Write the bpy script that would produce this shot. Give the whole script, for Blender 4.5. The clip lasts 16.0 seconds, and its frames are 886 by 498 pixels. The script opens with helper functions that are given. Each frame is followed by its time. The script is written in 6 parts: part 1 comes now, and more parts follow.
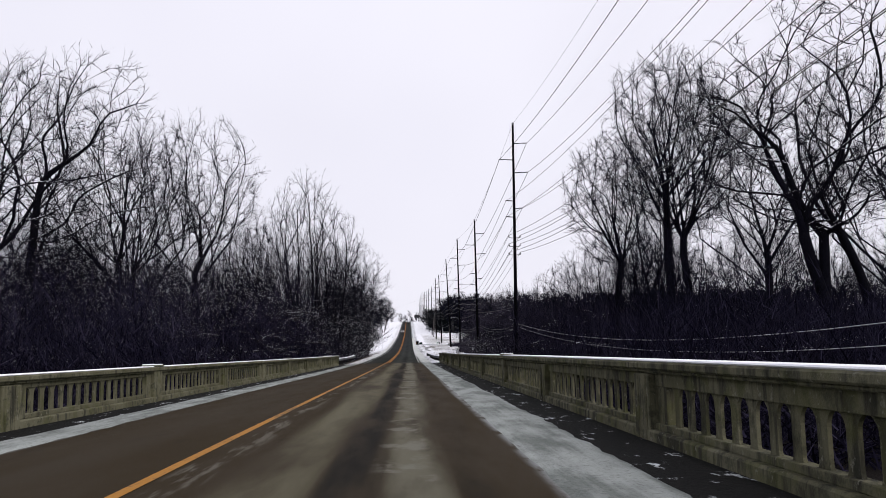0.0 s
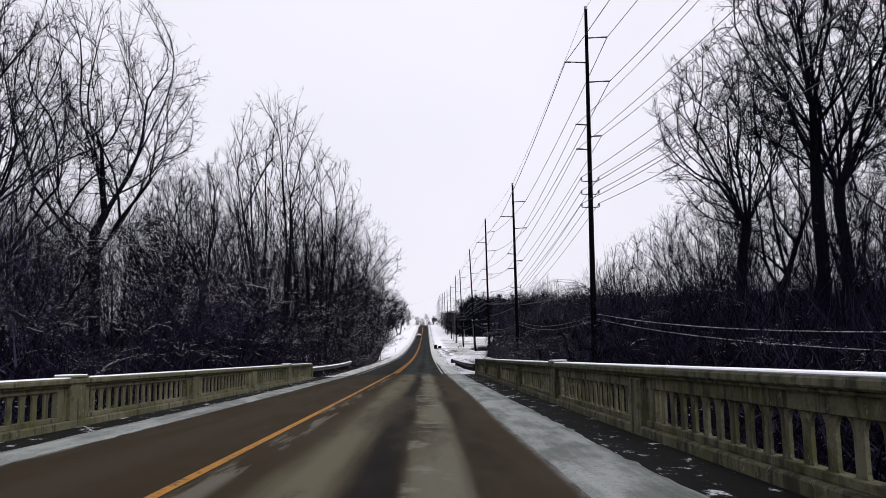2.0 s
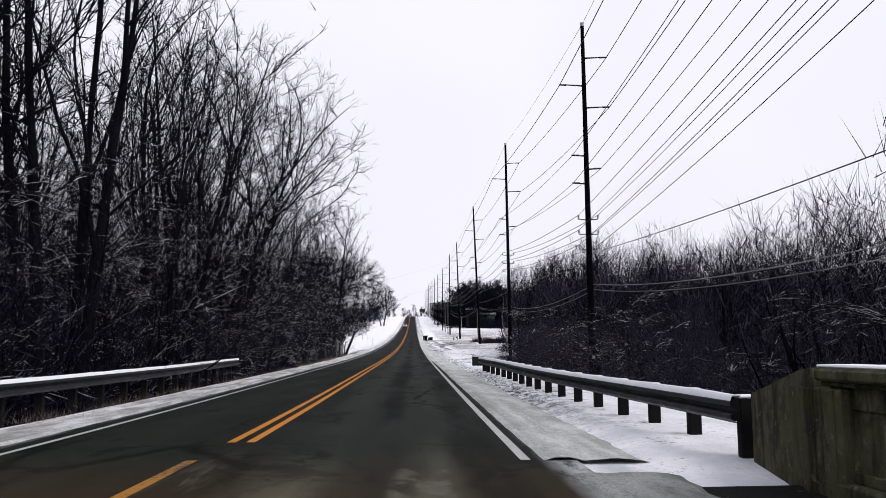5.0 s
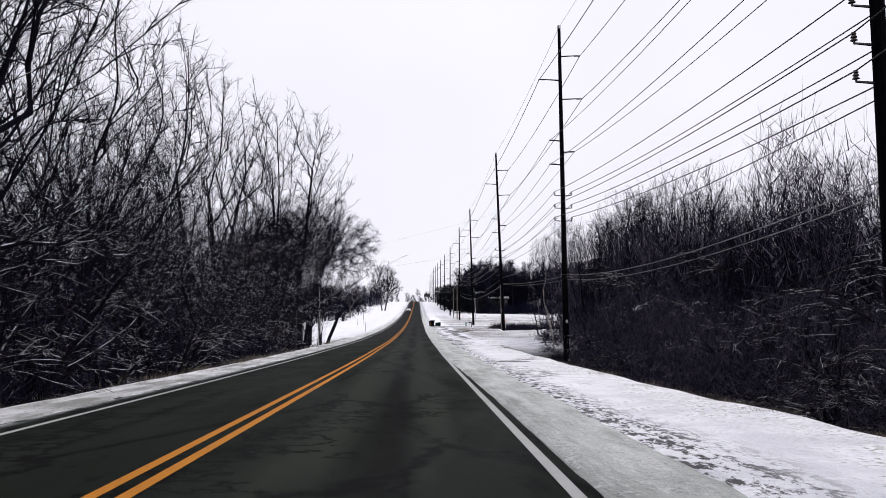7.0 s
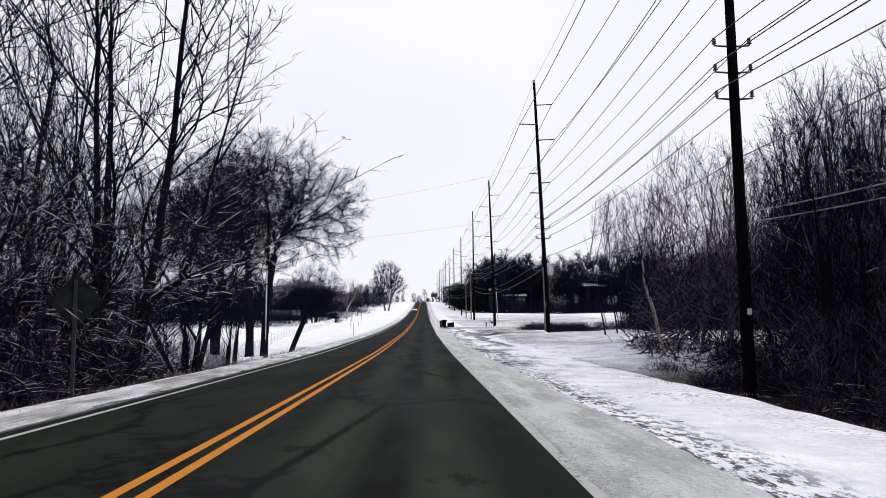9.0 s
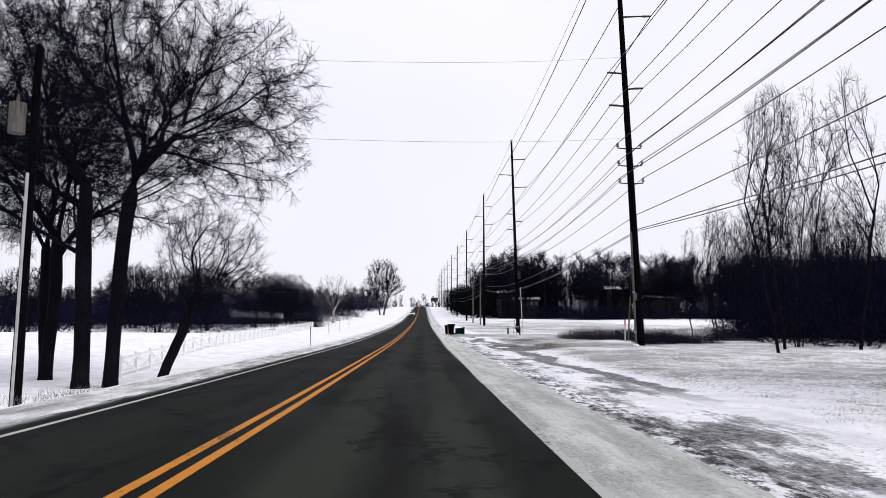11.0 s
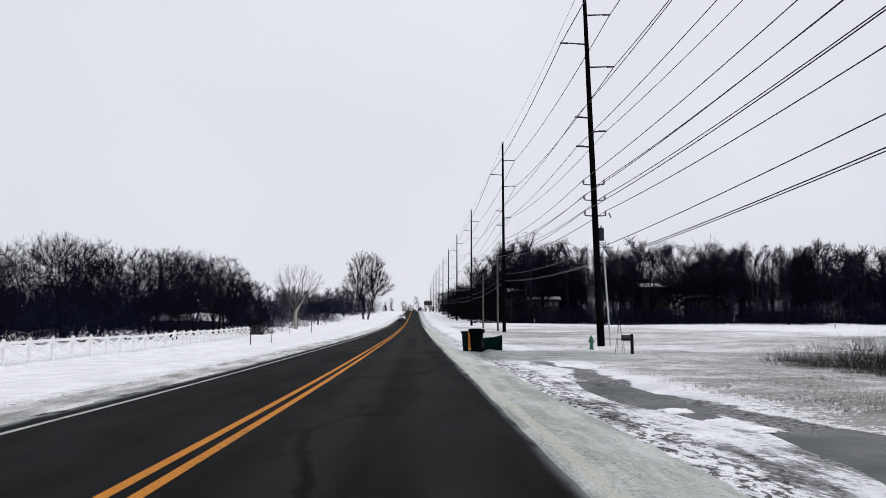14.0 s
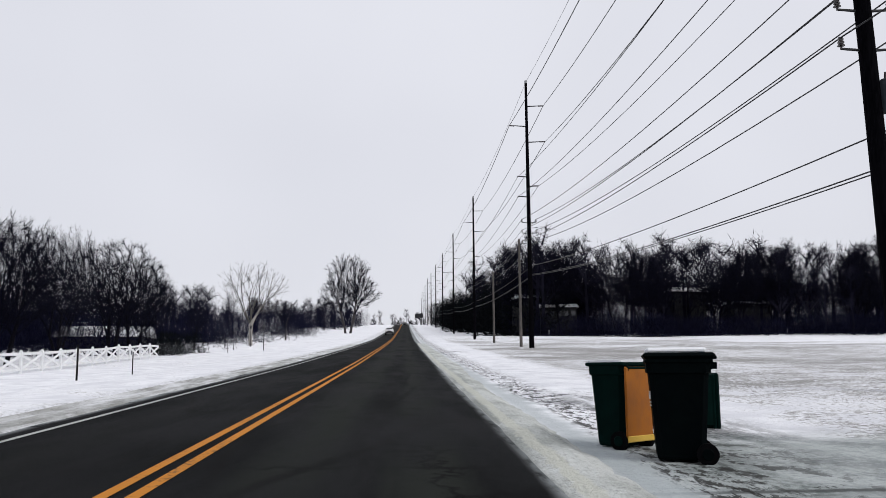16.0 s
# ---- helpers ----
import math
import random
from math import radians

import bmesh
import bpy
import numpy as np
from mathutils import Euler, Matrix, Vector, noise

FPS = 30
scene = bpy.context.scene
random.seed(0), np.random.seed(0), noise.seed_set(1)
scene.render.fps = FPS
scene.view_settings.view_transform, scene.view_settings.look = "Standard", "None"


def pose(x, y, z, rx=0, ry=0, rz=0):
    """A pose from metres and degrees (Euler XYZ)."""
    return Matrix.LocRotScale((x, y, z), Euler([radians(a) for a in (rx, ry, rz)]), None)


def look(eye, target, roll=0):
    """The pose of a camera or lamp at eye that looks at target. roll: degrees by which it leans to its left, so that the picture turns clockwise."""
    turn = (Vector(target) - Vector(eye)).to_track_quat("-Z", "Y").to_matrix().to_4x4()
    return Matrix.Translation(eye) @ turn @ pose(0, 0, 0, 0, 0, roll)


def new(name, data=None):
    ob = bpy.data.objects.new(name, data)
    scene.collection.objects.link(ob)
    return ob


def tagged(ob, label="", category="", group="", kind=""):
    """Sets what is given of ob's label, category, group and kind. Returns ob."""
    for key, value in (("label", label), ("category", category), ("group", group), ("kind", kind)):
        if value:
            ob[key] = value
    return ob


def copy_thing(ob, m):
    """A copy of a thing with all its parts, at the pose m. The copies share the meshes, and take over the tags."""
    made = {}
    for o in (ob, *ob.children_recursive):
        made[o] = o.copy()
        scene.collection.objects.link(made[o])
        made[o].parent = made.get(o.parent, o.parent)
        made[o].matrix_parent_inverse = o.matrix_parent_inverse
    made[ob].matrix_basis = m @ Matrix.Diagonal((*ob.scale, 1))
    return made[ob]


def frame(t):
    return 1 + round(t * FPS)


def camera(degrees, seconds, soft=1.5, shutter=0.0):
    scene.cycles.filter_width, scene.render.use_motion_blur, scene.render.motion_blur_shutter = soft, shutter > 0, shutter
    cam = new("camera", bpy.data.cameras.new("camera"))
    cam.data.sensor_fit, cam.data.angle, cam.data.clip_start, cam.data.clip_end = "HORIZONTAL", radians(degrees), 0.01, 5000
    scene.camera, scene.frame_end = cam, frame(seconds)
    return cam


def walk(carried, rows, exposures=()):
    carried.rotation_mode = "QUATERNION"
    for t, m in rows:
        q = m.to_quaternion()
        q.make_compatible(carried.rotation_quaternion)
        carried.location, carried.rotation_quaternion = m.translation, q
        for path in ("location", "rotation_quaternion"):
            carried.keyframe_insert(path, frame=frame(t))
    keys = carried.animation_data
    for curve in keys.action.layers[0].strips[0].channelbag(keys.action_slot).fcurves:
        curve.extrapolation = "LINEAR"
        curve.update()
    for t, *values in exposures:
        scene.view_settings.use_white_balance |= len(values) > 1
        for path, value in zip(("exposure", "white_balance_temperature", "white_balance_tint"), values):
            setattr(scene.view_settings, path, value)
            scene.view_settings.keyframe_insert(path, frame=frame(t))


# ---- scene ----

# ------------------------------------------------------------ camera and its way
cam = camera(55.0, 16.0, soft=0.6)
PATH = [
    (0.0, (0.240, 0.000, 1.380), (0.650, 9.916, 2.606), -1.20),
    (0.5, (0.227, 9.671, 1.425), (0.638, 19.586, 2.658), -1.05),
    (1.0, (0.209, 19.343, 1.467), (0.550, 29.261, 2.702), -0.86),
    (1.5, (0.180, 29.022, 1.503), (0.479, 38.938, 2.757), -1.13),
    (2.0, (0.137, 38.715, 1.530), (0.348, 48.629, 2.819), -1.04),
    (2.5, (0.090, 48.429, 1.555), (0.395, 58.338, 2.868), -0.82),
    (3.0, (0.045, 58.160, 1.582), (0.375, 68.071, 2.869), -0.78),
    (3.5, (0.005, 67.906, 1.619), (0.412, 77.821, 2.852), -0.64),
    (3.7, (-0.007, 71.804, 1.635), (0.368, 81.721, 2.866), -0.62),
    (5.8, (0.027, 112.809, 1.840), (0.373, 122.732, 3.023), -0.17),
    (6.0, (0.031, 116.702, 1.882), (0.402, 126.633, 2.998), 0.09),
    (6.5, (0.034, 126.448, 2.000), (0.428, 136.384, 3.052), 0.10),
    (7.0, (0.027, 136.211, 2.127), (0.325, 146.149, 3.195), -0.00),
    (7.5, (0.012, 145.962, 2.255), (0.352, 155.899, 3.325), -0.10),
    (8.0, (-0.014, 155.691, 2.379), (0.308, 165.627, 3.460), -0.37),
    (8.5, (-0.040, 165.377, 2.509), (0.104, 175.318, 3.589), -0.38),
    (9.0, (-0.057, 174.983, 2.649), (0.169, 184.921, 3.739), -0.49),
    (9.2, (-0.063, 178.811, 2.710), (0.182, 188.747, 3.810), -0.39),
    (11.3, (-0.171, 218.757, 3.472), (0.056, 228.686, 4.641), 0.15),
    (11.5, (-0.174, 222.493, 3.566), (0.086, 232.422, 4.727), -0.08),
    (12.0, (-0.175, 231.784, 3.817), (0.149, 241.708, 5.000), -0.08),
    (12.5, (-0.178, 241.082, 4.080), (0.217, 251.002, 5.281), -0.24),
    (13.0, (-0.173, 250.383, 4.344), (0.223, 260.303, 5.544), -0.18),
    (13.5, (-0.154, 259.679, 4.606), (0.187, 269.599, 5.817), -0.06),
    (14.0, (-0.125, 268.961, 4.873), (0.193, 278.879, 6.114), 0.09),
    (14.5, (-0.100, 278.273, 5.158), (0.286, 288.176, 6.495), 0.04),
    (15.0, (-0.076, 287.513, 5.473), (0.380, 297.408, 6.845), 0.04),
    (15.5, (-0.045, 296.668, 5.805), (0.327, 306.563, 7.199), -0.24),
    (16.0, (-0.013, 305.795, 6.150), (0.423, 315.687, 7.553), -0.44),
]
EXPOSURES = [(0.0, 0.36, 6500, 14), (3.7, 0.40, 6500, 14), (6.0, 0.44, 6500, 14), (9.2, 0.45, 6500, 13), (11.5, 0.44, 6500, 12), (12.5, 0.32, 6500, 11), (13.5, 0.20, 6500, 10), (16.0, 0.14, 6500, 9)]
walk(cam, [(t, look(eye, target, roll)) for t, eye, target, roll in PATH], EXPOSURES)

# ------------------------------------------------------------ overcast sky and a weak, wide sun
world = bpy.data.worlds.new("overcast_sky")
scene.world = world
world.use_nodes = True
wn, wl = world.node_tree.nodes, world.node_tree.links
bg = wn["Background"]
sky = wn.new("ShaderNodeTexSky")
sky.sky_type, sky.sun_disc = "NISHITA", False
sky.sun_elevation, sky.sun_rotation = radians(40), radians(127)
sky.dust_density, sky.air_density = 4.0, 1.0
coord = wn.new("ShaderNodeTexCoord")
cloud = wn.new("ShaderNodeTexNoise")
cloud.inputs["Scale"].default_value, cloud.inputs["Detail"].default_value = 1.6, 3.0
wl.new(coord.outputs["Generated"], cloud.inputs["Vector"])
ramp = wn.new("ShaderNodeValToRGB")
ramp.color_ramp.elements[0].position, ramp.color_ramp.elements[0].color = 0.30, (0.60, 0.605, 0.665, 1)
ramp.color_ramp.elements[1].position, ramp.color_ramp.elements[1].color = 0.72, (0.70, 0.705, 0.765, 1)
wl.new(cloud.outputs["Fac"], ramp.inputs["Fac"])
veil = wn.new("ShaderNodeMixRGB")
veil.inputs["Fac"].default_value = 0.006
wl.new(ramp.outputs["Color"], veil.inputs["Color1"])
wl.new(sky.outputs["Color"], veil.inputs["Color2"])
wl.new(veil.outputs["Color"], bg.inputs["Color"])
bg.inputs["Strength"].default_value = 1.0

sun_lamp = bpy.data.lights.new("sun", "SUN")
sun_lamp.energy, sun_lamp.angle, sun_lamp.color = 1.6, radians(35), (1.0, 0.97, 0.93)
sun = new("sun", sun_lamp)
sun.matrix_world = look((0, 0, 62), (-60, 45, 0))


# ------------------------------------------------------------ small tools
def mesh_object(name, verts, faces, mat, parent=None, label="", smooth=False):
    me = bpy.data.meshes.new(name)
    me.from_pydata([tuple(map(float, v)) for v in verts], [], [tuple(map(int, f)) for f in faces])
    if mat:
        me.materials.append(mat)
    if smooth:
        me.polygons.foreach_set("use_smooth", [True] * len(me.polygons))
    me.update()
    ob = new(name, me)
    ob.parent = parent
    return tagged(ob, label)


def quick_mesh(name, verts, tris, mat, smooth=False):
    """A mesh from two arrays: points, and triangles or quads of one size."""
    me = bpy.data.meshes.new(name)
    verts, tris = np.asarray(verts, np.float32), np.asarray(tris, np.int32)
    k = tris.shape[1]
    me.vertices.add(len(verts)), me.loops.add(tris.size), me.polygons.add(len(tris))
    me.vertices.foreach_set("co", verts.ravel())
    me.loops.foreach_set("vertex_index", tris.ravel())
    me.polygons.foreach_set("loop_start", np.arange(len(tris), dtype=np.int32) * k)
    if smooth:
        me.polygons.foreach_set("use_smooth", np.ones(len(tris), bool))
    me.materials.append(mat)
    me.update(calc_edges=True)
    return me


def part(name, bm, material, parent, label="", smooth=False):
    me = bpy.data.meshes.new(name)
    if smooth:
        for f in bm.faces:
            f.smooth = True
    bm.to_mesh(me)
    bm.free()
    me.materials.append(material)
    ob = new(name, me)
    ob.parent = parent
    return tagged(ob, label)


def shared(name, ob, parent, m):
    """Another piece on the same mesh."""
    o = new(name, ob.data)
    o.parent, o.matrix_local = parent, m
    return o


def box_bm(x0, y0, z0, x1, y1, z1, bevel=0.0, bm=None):
    bm = bm or bmesh.new()
    made = bmesh.ops.create_cube(bm, size=1)["verts"]
    for v in made:
        v.co = ((x0 + x1) / 2 + v.co.x * (x1 - x0), (y0 + y1) / 2 + v.co.y * (y1 - y0), (z0 + z1) / 2 + v.co.z * (z1 - z0))
    if bevel:
        edges = {e for v in made for e in v.link_edges}
        bmesh.ops.bevel(bm, geom=list(edges), offset=bevel, segments=1, affect="EDGES")
    return bm


def rod_bm(a, b, r0, r1=None, sides=8, bm=None):
    """A straight tapered rod from a to b."""
    bm = bm or bmesh.new()
    a, b = Vector(a), Vector(b)
    made = bmesh.ops.create_cone(bm, cap_ends=True, segments=sides, radius1=r0, radius2=r0 if r1 is None else r1, depth=(b - a).length)["verts"]
    m = Matrix.Translation((a + b) / 2) @ (b - a).to_track_quat("Z", "Y").to_matrix().to_4x4()
    bmesh.ops.transform(bm, matrix=m, verts=made)
    return bm


def base_empty(name, x, y, z, turn=0.0):
    ob = new(name)
    ob.empty_display_size = 0.2
    ob.matrix_world = pose(x, y, z, 0, 0, turn)
    return ob


def strip(name, xs, ys, lift, mat, height=None, parent=None):
    """A sheet along the road between the given x, following the road's rise."""
    height = height or (lambda x, y: road_z(y))
    verts = [(x, y, height(x, y) + (lift[i] if isinstance(lift, (list, tuple)) else lift)) for y in ys for i, x in enumerate(xs)]
    n = len(xs)
    faces = [(j * n + i, j * n + i + 1, (j + 1) * n + i + 1, (j + 1) * n + i) for j in range(len(ys) - 1) for i in range(n - 1)]
    return mesh_object(name, verts, faces, mat, parent, smooth=True)


# ------------------------------------------------------------ the lie of the land
PROFILE_Y = [-400, -60, 0, 19.3, 38.7, 58.2, 71.8, 112.8, 126.4, 146, 165.4, 178.8, 218.8, 231.8, 250.4, 269, 287.5, 296.7, 305.8, 350, 400, 461, 600, 700, 800, 880, 1000, 1400, 3000]
PROFILE_Z = [0, -.1, 0, .087, .15, .202, .255, .46, .62, .875, 1.129, 1.33, 2.092, 2.437, 2.964, 3.493, 4.093, 4.425, 4.77, 6.5, 8.7, 11.6, 19.6, 26.0, 32.3, 35.5, 36.5, 36, 36]
_fy = np.arange(-400, 3000, 2.0)
_kernel = np.exp(-0.5 * (np.arange(-15, 16) * 2.0 / 6.0) ** 2)
_fz = np.convolve(np.pad(np.interp(_fy, PROFILE_Y, PROFILE_Z), 15, mode="edge"), _kernel / _kernel.sum(), mode="valid")


def road_z(y):
    return float(np.interp(y, _fy, _fz))


def ease(a, b, v):
    t = min(1.0, max(0.0, (v - a) / (b - a)))
    return t * t * (3 - 2 * t)


POOLS = [(5.95, 273.2, 1.65, 9.5), (4.45, 176.1, 1.1, 0.75), (4.75, 288.5, 0.8, 5.5)]  # melt water on the verge: centre and half sizes


def pool_level(x, y):
    """1 inside a puddle's bed, falling to 0 a little outside it."""
    return max(1.0 - ease(0.9, 1.5, math.hypot((x - cx) / hx, (y - cy) / hy)) for cx, cy, hx, hy in POOLS)


def ground_z(x, y):
    z = road_z(y)
    n1 = noise.noise((x * 0.05, y * 0.05, 0.0))
    n2 = noise.noise((x * 0.4, y * 0.4, 3.0))
    off = max(0.0, x - 2.0, -6.4 - x)
    z -= 0.10
    wet = pool_level(x, y) if 0 < x < 10 else 0.0
    z += 0.10 * n2 * ease(0.6, 4.0, off) * (1 - wet) + 0.5 * n1 * ease(6, 30, off) - 0.05 * wet
    ravine = 1.0 - ease(94.0, 106.0, y)
    if ravine:
        return z - ravine * (4.6 + 1.2 * n1)
    # right: verge that falls to the woods, then the open field
    wooded = ease(106, 116, y) * (1 - ease(214, 236, y))
    z -= 1.5 * wooded * ease(6.0, 11.0, x)
    z += 0.3 * (1 - wet) * ease(4.5, 9, x) * ease(245, 255, y) * (1 - ease(275, 300, y))
    z += 0.16 * ease(2.9, 3.6, x) * (1 - ease(5.0, 7.5, x)) * ease(106, 110, y) * (1 - ease(138, 156, y))
    # left: shallow ditch and woods, then lawn a little below the road
    z -= 1.15 * ease(106, 116, y) * (1 - ease(255, 290, y)) * ease(7.6, 11.0, -x)
    z -= 0.45 * ease(240, 262, y) * ease(9.0, 15.0, -x) * (1 - ease(420, 500, y))
    return z


# ------------------------------------------------------------ materials
class Nodes:
    """Short hand for a node tree: each call makes a node and returns its first or named output."""

    def __init__(self, name):
        self.mat = bpy.data.materials.new(name)
        self.mat.use_nodes = True
        self.tree = self.mat.node_tree
        self.bsdf = self.tree.nodes["Principled BSDF"]

    def put(self, socket, value):
        if isinstance(value, bpy.types.NodeSocket):
            self.tree.links.new(value, socket)
        else:
            socket.default_value = (*value, 1) if isinstance(value, (tuple, list)) and len(value) == 3 and socket.type == "RGBA" else value

    def place(self):
        return self.tree.nodes.new("ShaderNodeNewGeometry").outputs["Position"]

    def local(self):
        return self.tree.nodes.new("ShaderNodeTexCoord").outputs["Object"]

    def axis(self, vector, k):
        n = self.tree.nodes.new("ShaderNodeSeparateXYZ")
        self.put(n.inputs[0], vector)
        return n.outputs[k]

    def stretch(self, vector, scale):
        n = self.tree.nodes.new("ShaderNodeVectorMath")
        n.operation = "MULTIPLY"
        self.put(n.inputs[0], vector)
        n.inputs[1].default_value = scale
        return n.outputs[0]

    def shift(self, vector, amount):
        n = self.tree.nodes.new("ShaderNodeVectorMath")
        n.operation = "ADD"
        self.put(n.inputs[0], vector), self.put(n.inputs[1], amount)
        return n.outputs[0]

    def noise(self, vector, scale, detail=4.0, rough=0.55):
        n = self.tree.nodes.new("ShaderNodeTexNoise")
        self.put(n.inputs["Vector"], vector)
        n.inputs["Scale"].default_value, n.inputs["Detail"].default_value, n.inputs["Roughness"].default_value = scale, detail, rough
        return n.outputs["Fac"]

    def math(self, op, a, b=0.0, c=None):
        n = self.tree.nodes.new("ShaderNodeMath")
        n.operation = op
        self.put(n.inputs[0], a), self.put(n.inputs[1], b)
        if c is not None:
            self.put(n.inputs[2], c)
        return n.outputs[0]

    def step(self, value, a, b, lo=0.0, hi=1.0):
        n = self.tree.nodes.new("ShaderNodeMapRange")
        n.interpolation_type = "SMOOTHSTEP"
        self.put(n.inputs[0], value)
        for k, v in zip((1, 2, 3, 4), (a, b, lo, hi)):
            n.inputs[k].default_value = v
        return n.outputs[0]

    def mix(self, fac, a, b):
        n = self.tree.nodes.new("ShaderNodeMixRGB")
        self.put(n.inputs["Fac"], fac), self.put(n.inputs["Color1"], a), self.put(n.inputs["Color2"], b)
        return n.outputs["Color"]

    def bump(self, height, strength=0.4, distance=0.02):
        n = self.tree.nodes.new("ShaderNodeBump")
        n.inputs["Strength"].default_value, n.inputs["Distance"].default_value = strength, distance
        self.put(n.inputs["Height"], height)
        self.tree.links.new(n.outputs[0], self.bsdf.inputs["Normal"])

    def random(self):
        return self.tree.nodes.new("ShaderNodeObjectInfo").outputs["Random"]

    def upward(self):
        return self.axis(self.tree.nodes.new("ShaderNodeNewGeometry").outputs["Normal"], 2)

    def done(self, color, rough=0.8, metal=0.0, spec=0.35):
        self.put(self.bsdf.inputs["Base Color"], color)
        self.put(self.bsdf.inputs["Roughness"], rough)
        self.bsdf.inputs["Metallic"].default_value = metal
        self.bsdf.inputs["Specular IOR Level"].default_value = spec
        return self.mat


def plain(name, a, b, scale=6.0, rough=0.7, metal=0.0, bump=0.3, fine=60.0, spec=0.35):
    """A surface of two near colours, mottled at two scales."""
    n = Nodes(name)
    p = n.local()
    big, small = n.noise(p, scale), n.noise(p, fine, 2.0)
    col = n.mix(n.step(big, 0.35, 0.65), a, b)
    col = n.mix(n.math("MULTIPLY", small, 0.35), col, tuple(c * 0.55 for c in a))
    n.bump(small, bump, 0.01)
    return n.done(col, n.step(big, 0.3, 0.7, rough - 0.1, min(1.0, rough + 0.1)), metal, spec)


def bark_material(name, a, b, snow, scale=3.0):
    """Bark, ridged along the stem, with snow lying on the upper side of what is not too steep."""
    n = Nodes(name)
    p = n.place()
    ridge = n.noise(n.stretch(p, (9.0, 9.0, 1.6)), scale, 3.0)
    patch = n.noise(p, 0.6, 2.0)
    col = n.mix(n.step(ridge, 0.35, 0.7), a, b)
    col = n.mix(n.math("MULTIPLY", n.step(patch, 0.45, 0.7), 0.4), col, tuple(c * 1.3 for c in b))
    lies = n.math("MULTIPLY", n.step(n.upward(), 0.55, 0.85), n.step(n.noise(p, 1.7, 2.0), 0.62 - snow, 0.72 - snow))
    col = n.mix(lies, col, (0.72, 0.74, 0.80))
    n.bump(ridge, 0.5, 0.03)
    return n.done(col, 0.98, 0.0, 0.02)


M = {}
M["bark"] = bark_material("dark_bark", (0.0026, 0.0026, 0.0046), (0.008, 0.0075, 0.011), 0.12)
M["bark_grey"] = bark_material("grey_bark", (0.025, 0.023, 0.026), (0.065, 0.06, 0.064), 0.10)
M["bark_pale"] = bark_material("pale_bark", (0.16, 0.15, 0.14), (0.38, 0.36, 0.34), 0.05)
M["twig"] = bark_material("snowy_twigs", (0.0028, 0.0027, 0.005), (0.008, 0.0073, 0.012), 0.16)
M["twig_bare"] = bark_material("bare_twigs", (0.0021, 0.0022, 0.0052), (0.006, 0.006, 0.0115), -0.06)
# Distance haze put into the colour: bluer and paler than near twigs.
M["far_twig"] = plain("hazed_far_twigs", (0.006, 0.006, 0.012), (0.016, 0.0155, 0.026), 0.2, 1.0, 0.0, 0.0, 2.0, 0.0)
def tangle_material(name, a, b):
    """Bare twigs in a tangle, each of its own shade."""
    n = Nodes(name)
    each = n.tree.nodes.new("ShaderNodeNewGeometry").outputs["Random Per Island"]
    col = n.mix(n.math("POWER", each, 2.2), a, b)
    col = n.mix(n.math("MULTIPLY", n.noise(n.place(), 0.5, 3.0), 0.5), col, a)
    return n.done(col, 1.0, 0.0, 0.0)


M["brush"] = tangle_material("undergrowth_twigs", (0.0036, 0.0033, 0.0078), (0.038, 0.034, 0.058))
# Greyer brush with light put into its colour, for the right-hand thickets.
M["brush_grey_bright"] = tangle_material("brightened_greyish_twigs", (0.006, 0.0055, 0.011), (0.125, 0.112, 0.155))
# Farther thickets, with the bluish haze of distance mixed into their colour.
M["leaf"] = tangle_material("hazed_far_tangle", (0.0034, 0.0036, 0.0105), (0.016, 0.0165, 0.034))
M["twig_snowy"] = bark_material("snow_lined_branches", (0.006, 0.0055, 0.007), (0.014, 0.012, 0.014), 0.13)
M["twig_grey"] = bark_material("pale_twigs", (0.05, 0.047, 0.045), (0.10, 0.095, 0.09), -0.06)
M["twig_slim"] = bark_material("slim_grey_twigs", (0.018, 0.016, 0.018), (0.045, 0.04, 0.042), -0.06)
M["evergreen"] = plain("evergreen_needles", (0.003, 0.0038, 0.005), (0.007, 0.008, 0.009), 0.5, 0.95, 0.0, 0.0, 6.0, 0.0)
M["weed"] = plain("dead_weeds", (0.012, 0.010, 0.011), (0.045, 0.038, 0.034), 1.0, 0.9, 0.0, 0.0, 8.0, 0.1)
M["guard_yellow"] = plain("dull_yellow_plastic", (0.09, 0.078, 0.012), (0.14, 0.115, 0.018), 4.0, 0.6)
M["straw"] = plain("dry_grass", (0.09, 0.078, 0.06), (0.19, 0.17, 0.14), 1.0, 0.9, 0.0, 0.0, 8.0, 0.1)
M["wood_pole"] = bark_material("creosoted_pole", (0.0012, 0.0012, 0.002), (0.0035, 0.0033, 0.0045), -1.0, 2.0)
M["pole_grey"] = bark_material("weathered_pole", (0.06, 0.056, 0.054), (0.12, 0.11, 0.105), -1.0, 2.0)
M["steel"] = plain("galvanised_steel", (0.20, 0.21, 0.22), (0.32, 0.33, 0.34), 4.0, 0.5, 0.7, 0.1)
M["insulator"] = plain("dark_glazed_insulator", (0.03, 0.028, 0.03), (0.06, 0.05, 0.05), 8.0, 0.3, 0.0, 0.05)
M["cable"] = plain("dark_cable", (0.008, 0.008, 0.01), (0.014, 0.014, 0.016), 1.0, 0.6, 0.0, 0.0)
M["conduit"] = plain("grey_conduit", (0.35, 0.36, 0.38), (0.46, 0.47, 0.48), 3.0, 0.6)
M["can_grey"] = plain("dull_grey_enamel", (0.020, 0.025, 0.03), (0.034, 0.04, 0.046), 3.0, 0.7, 0.0, 0.2, 60.0, 0.05)
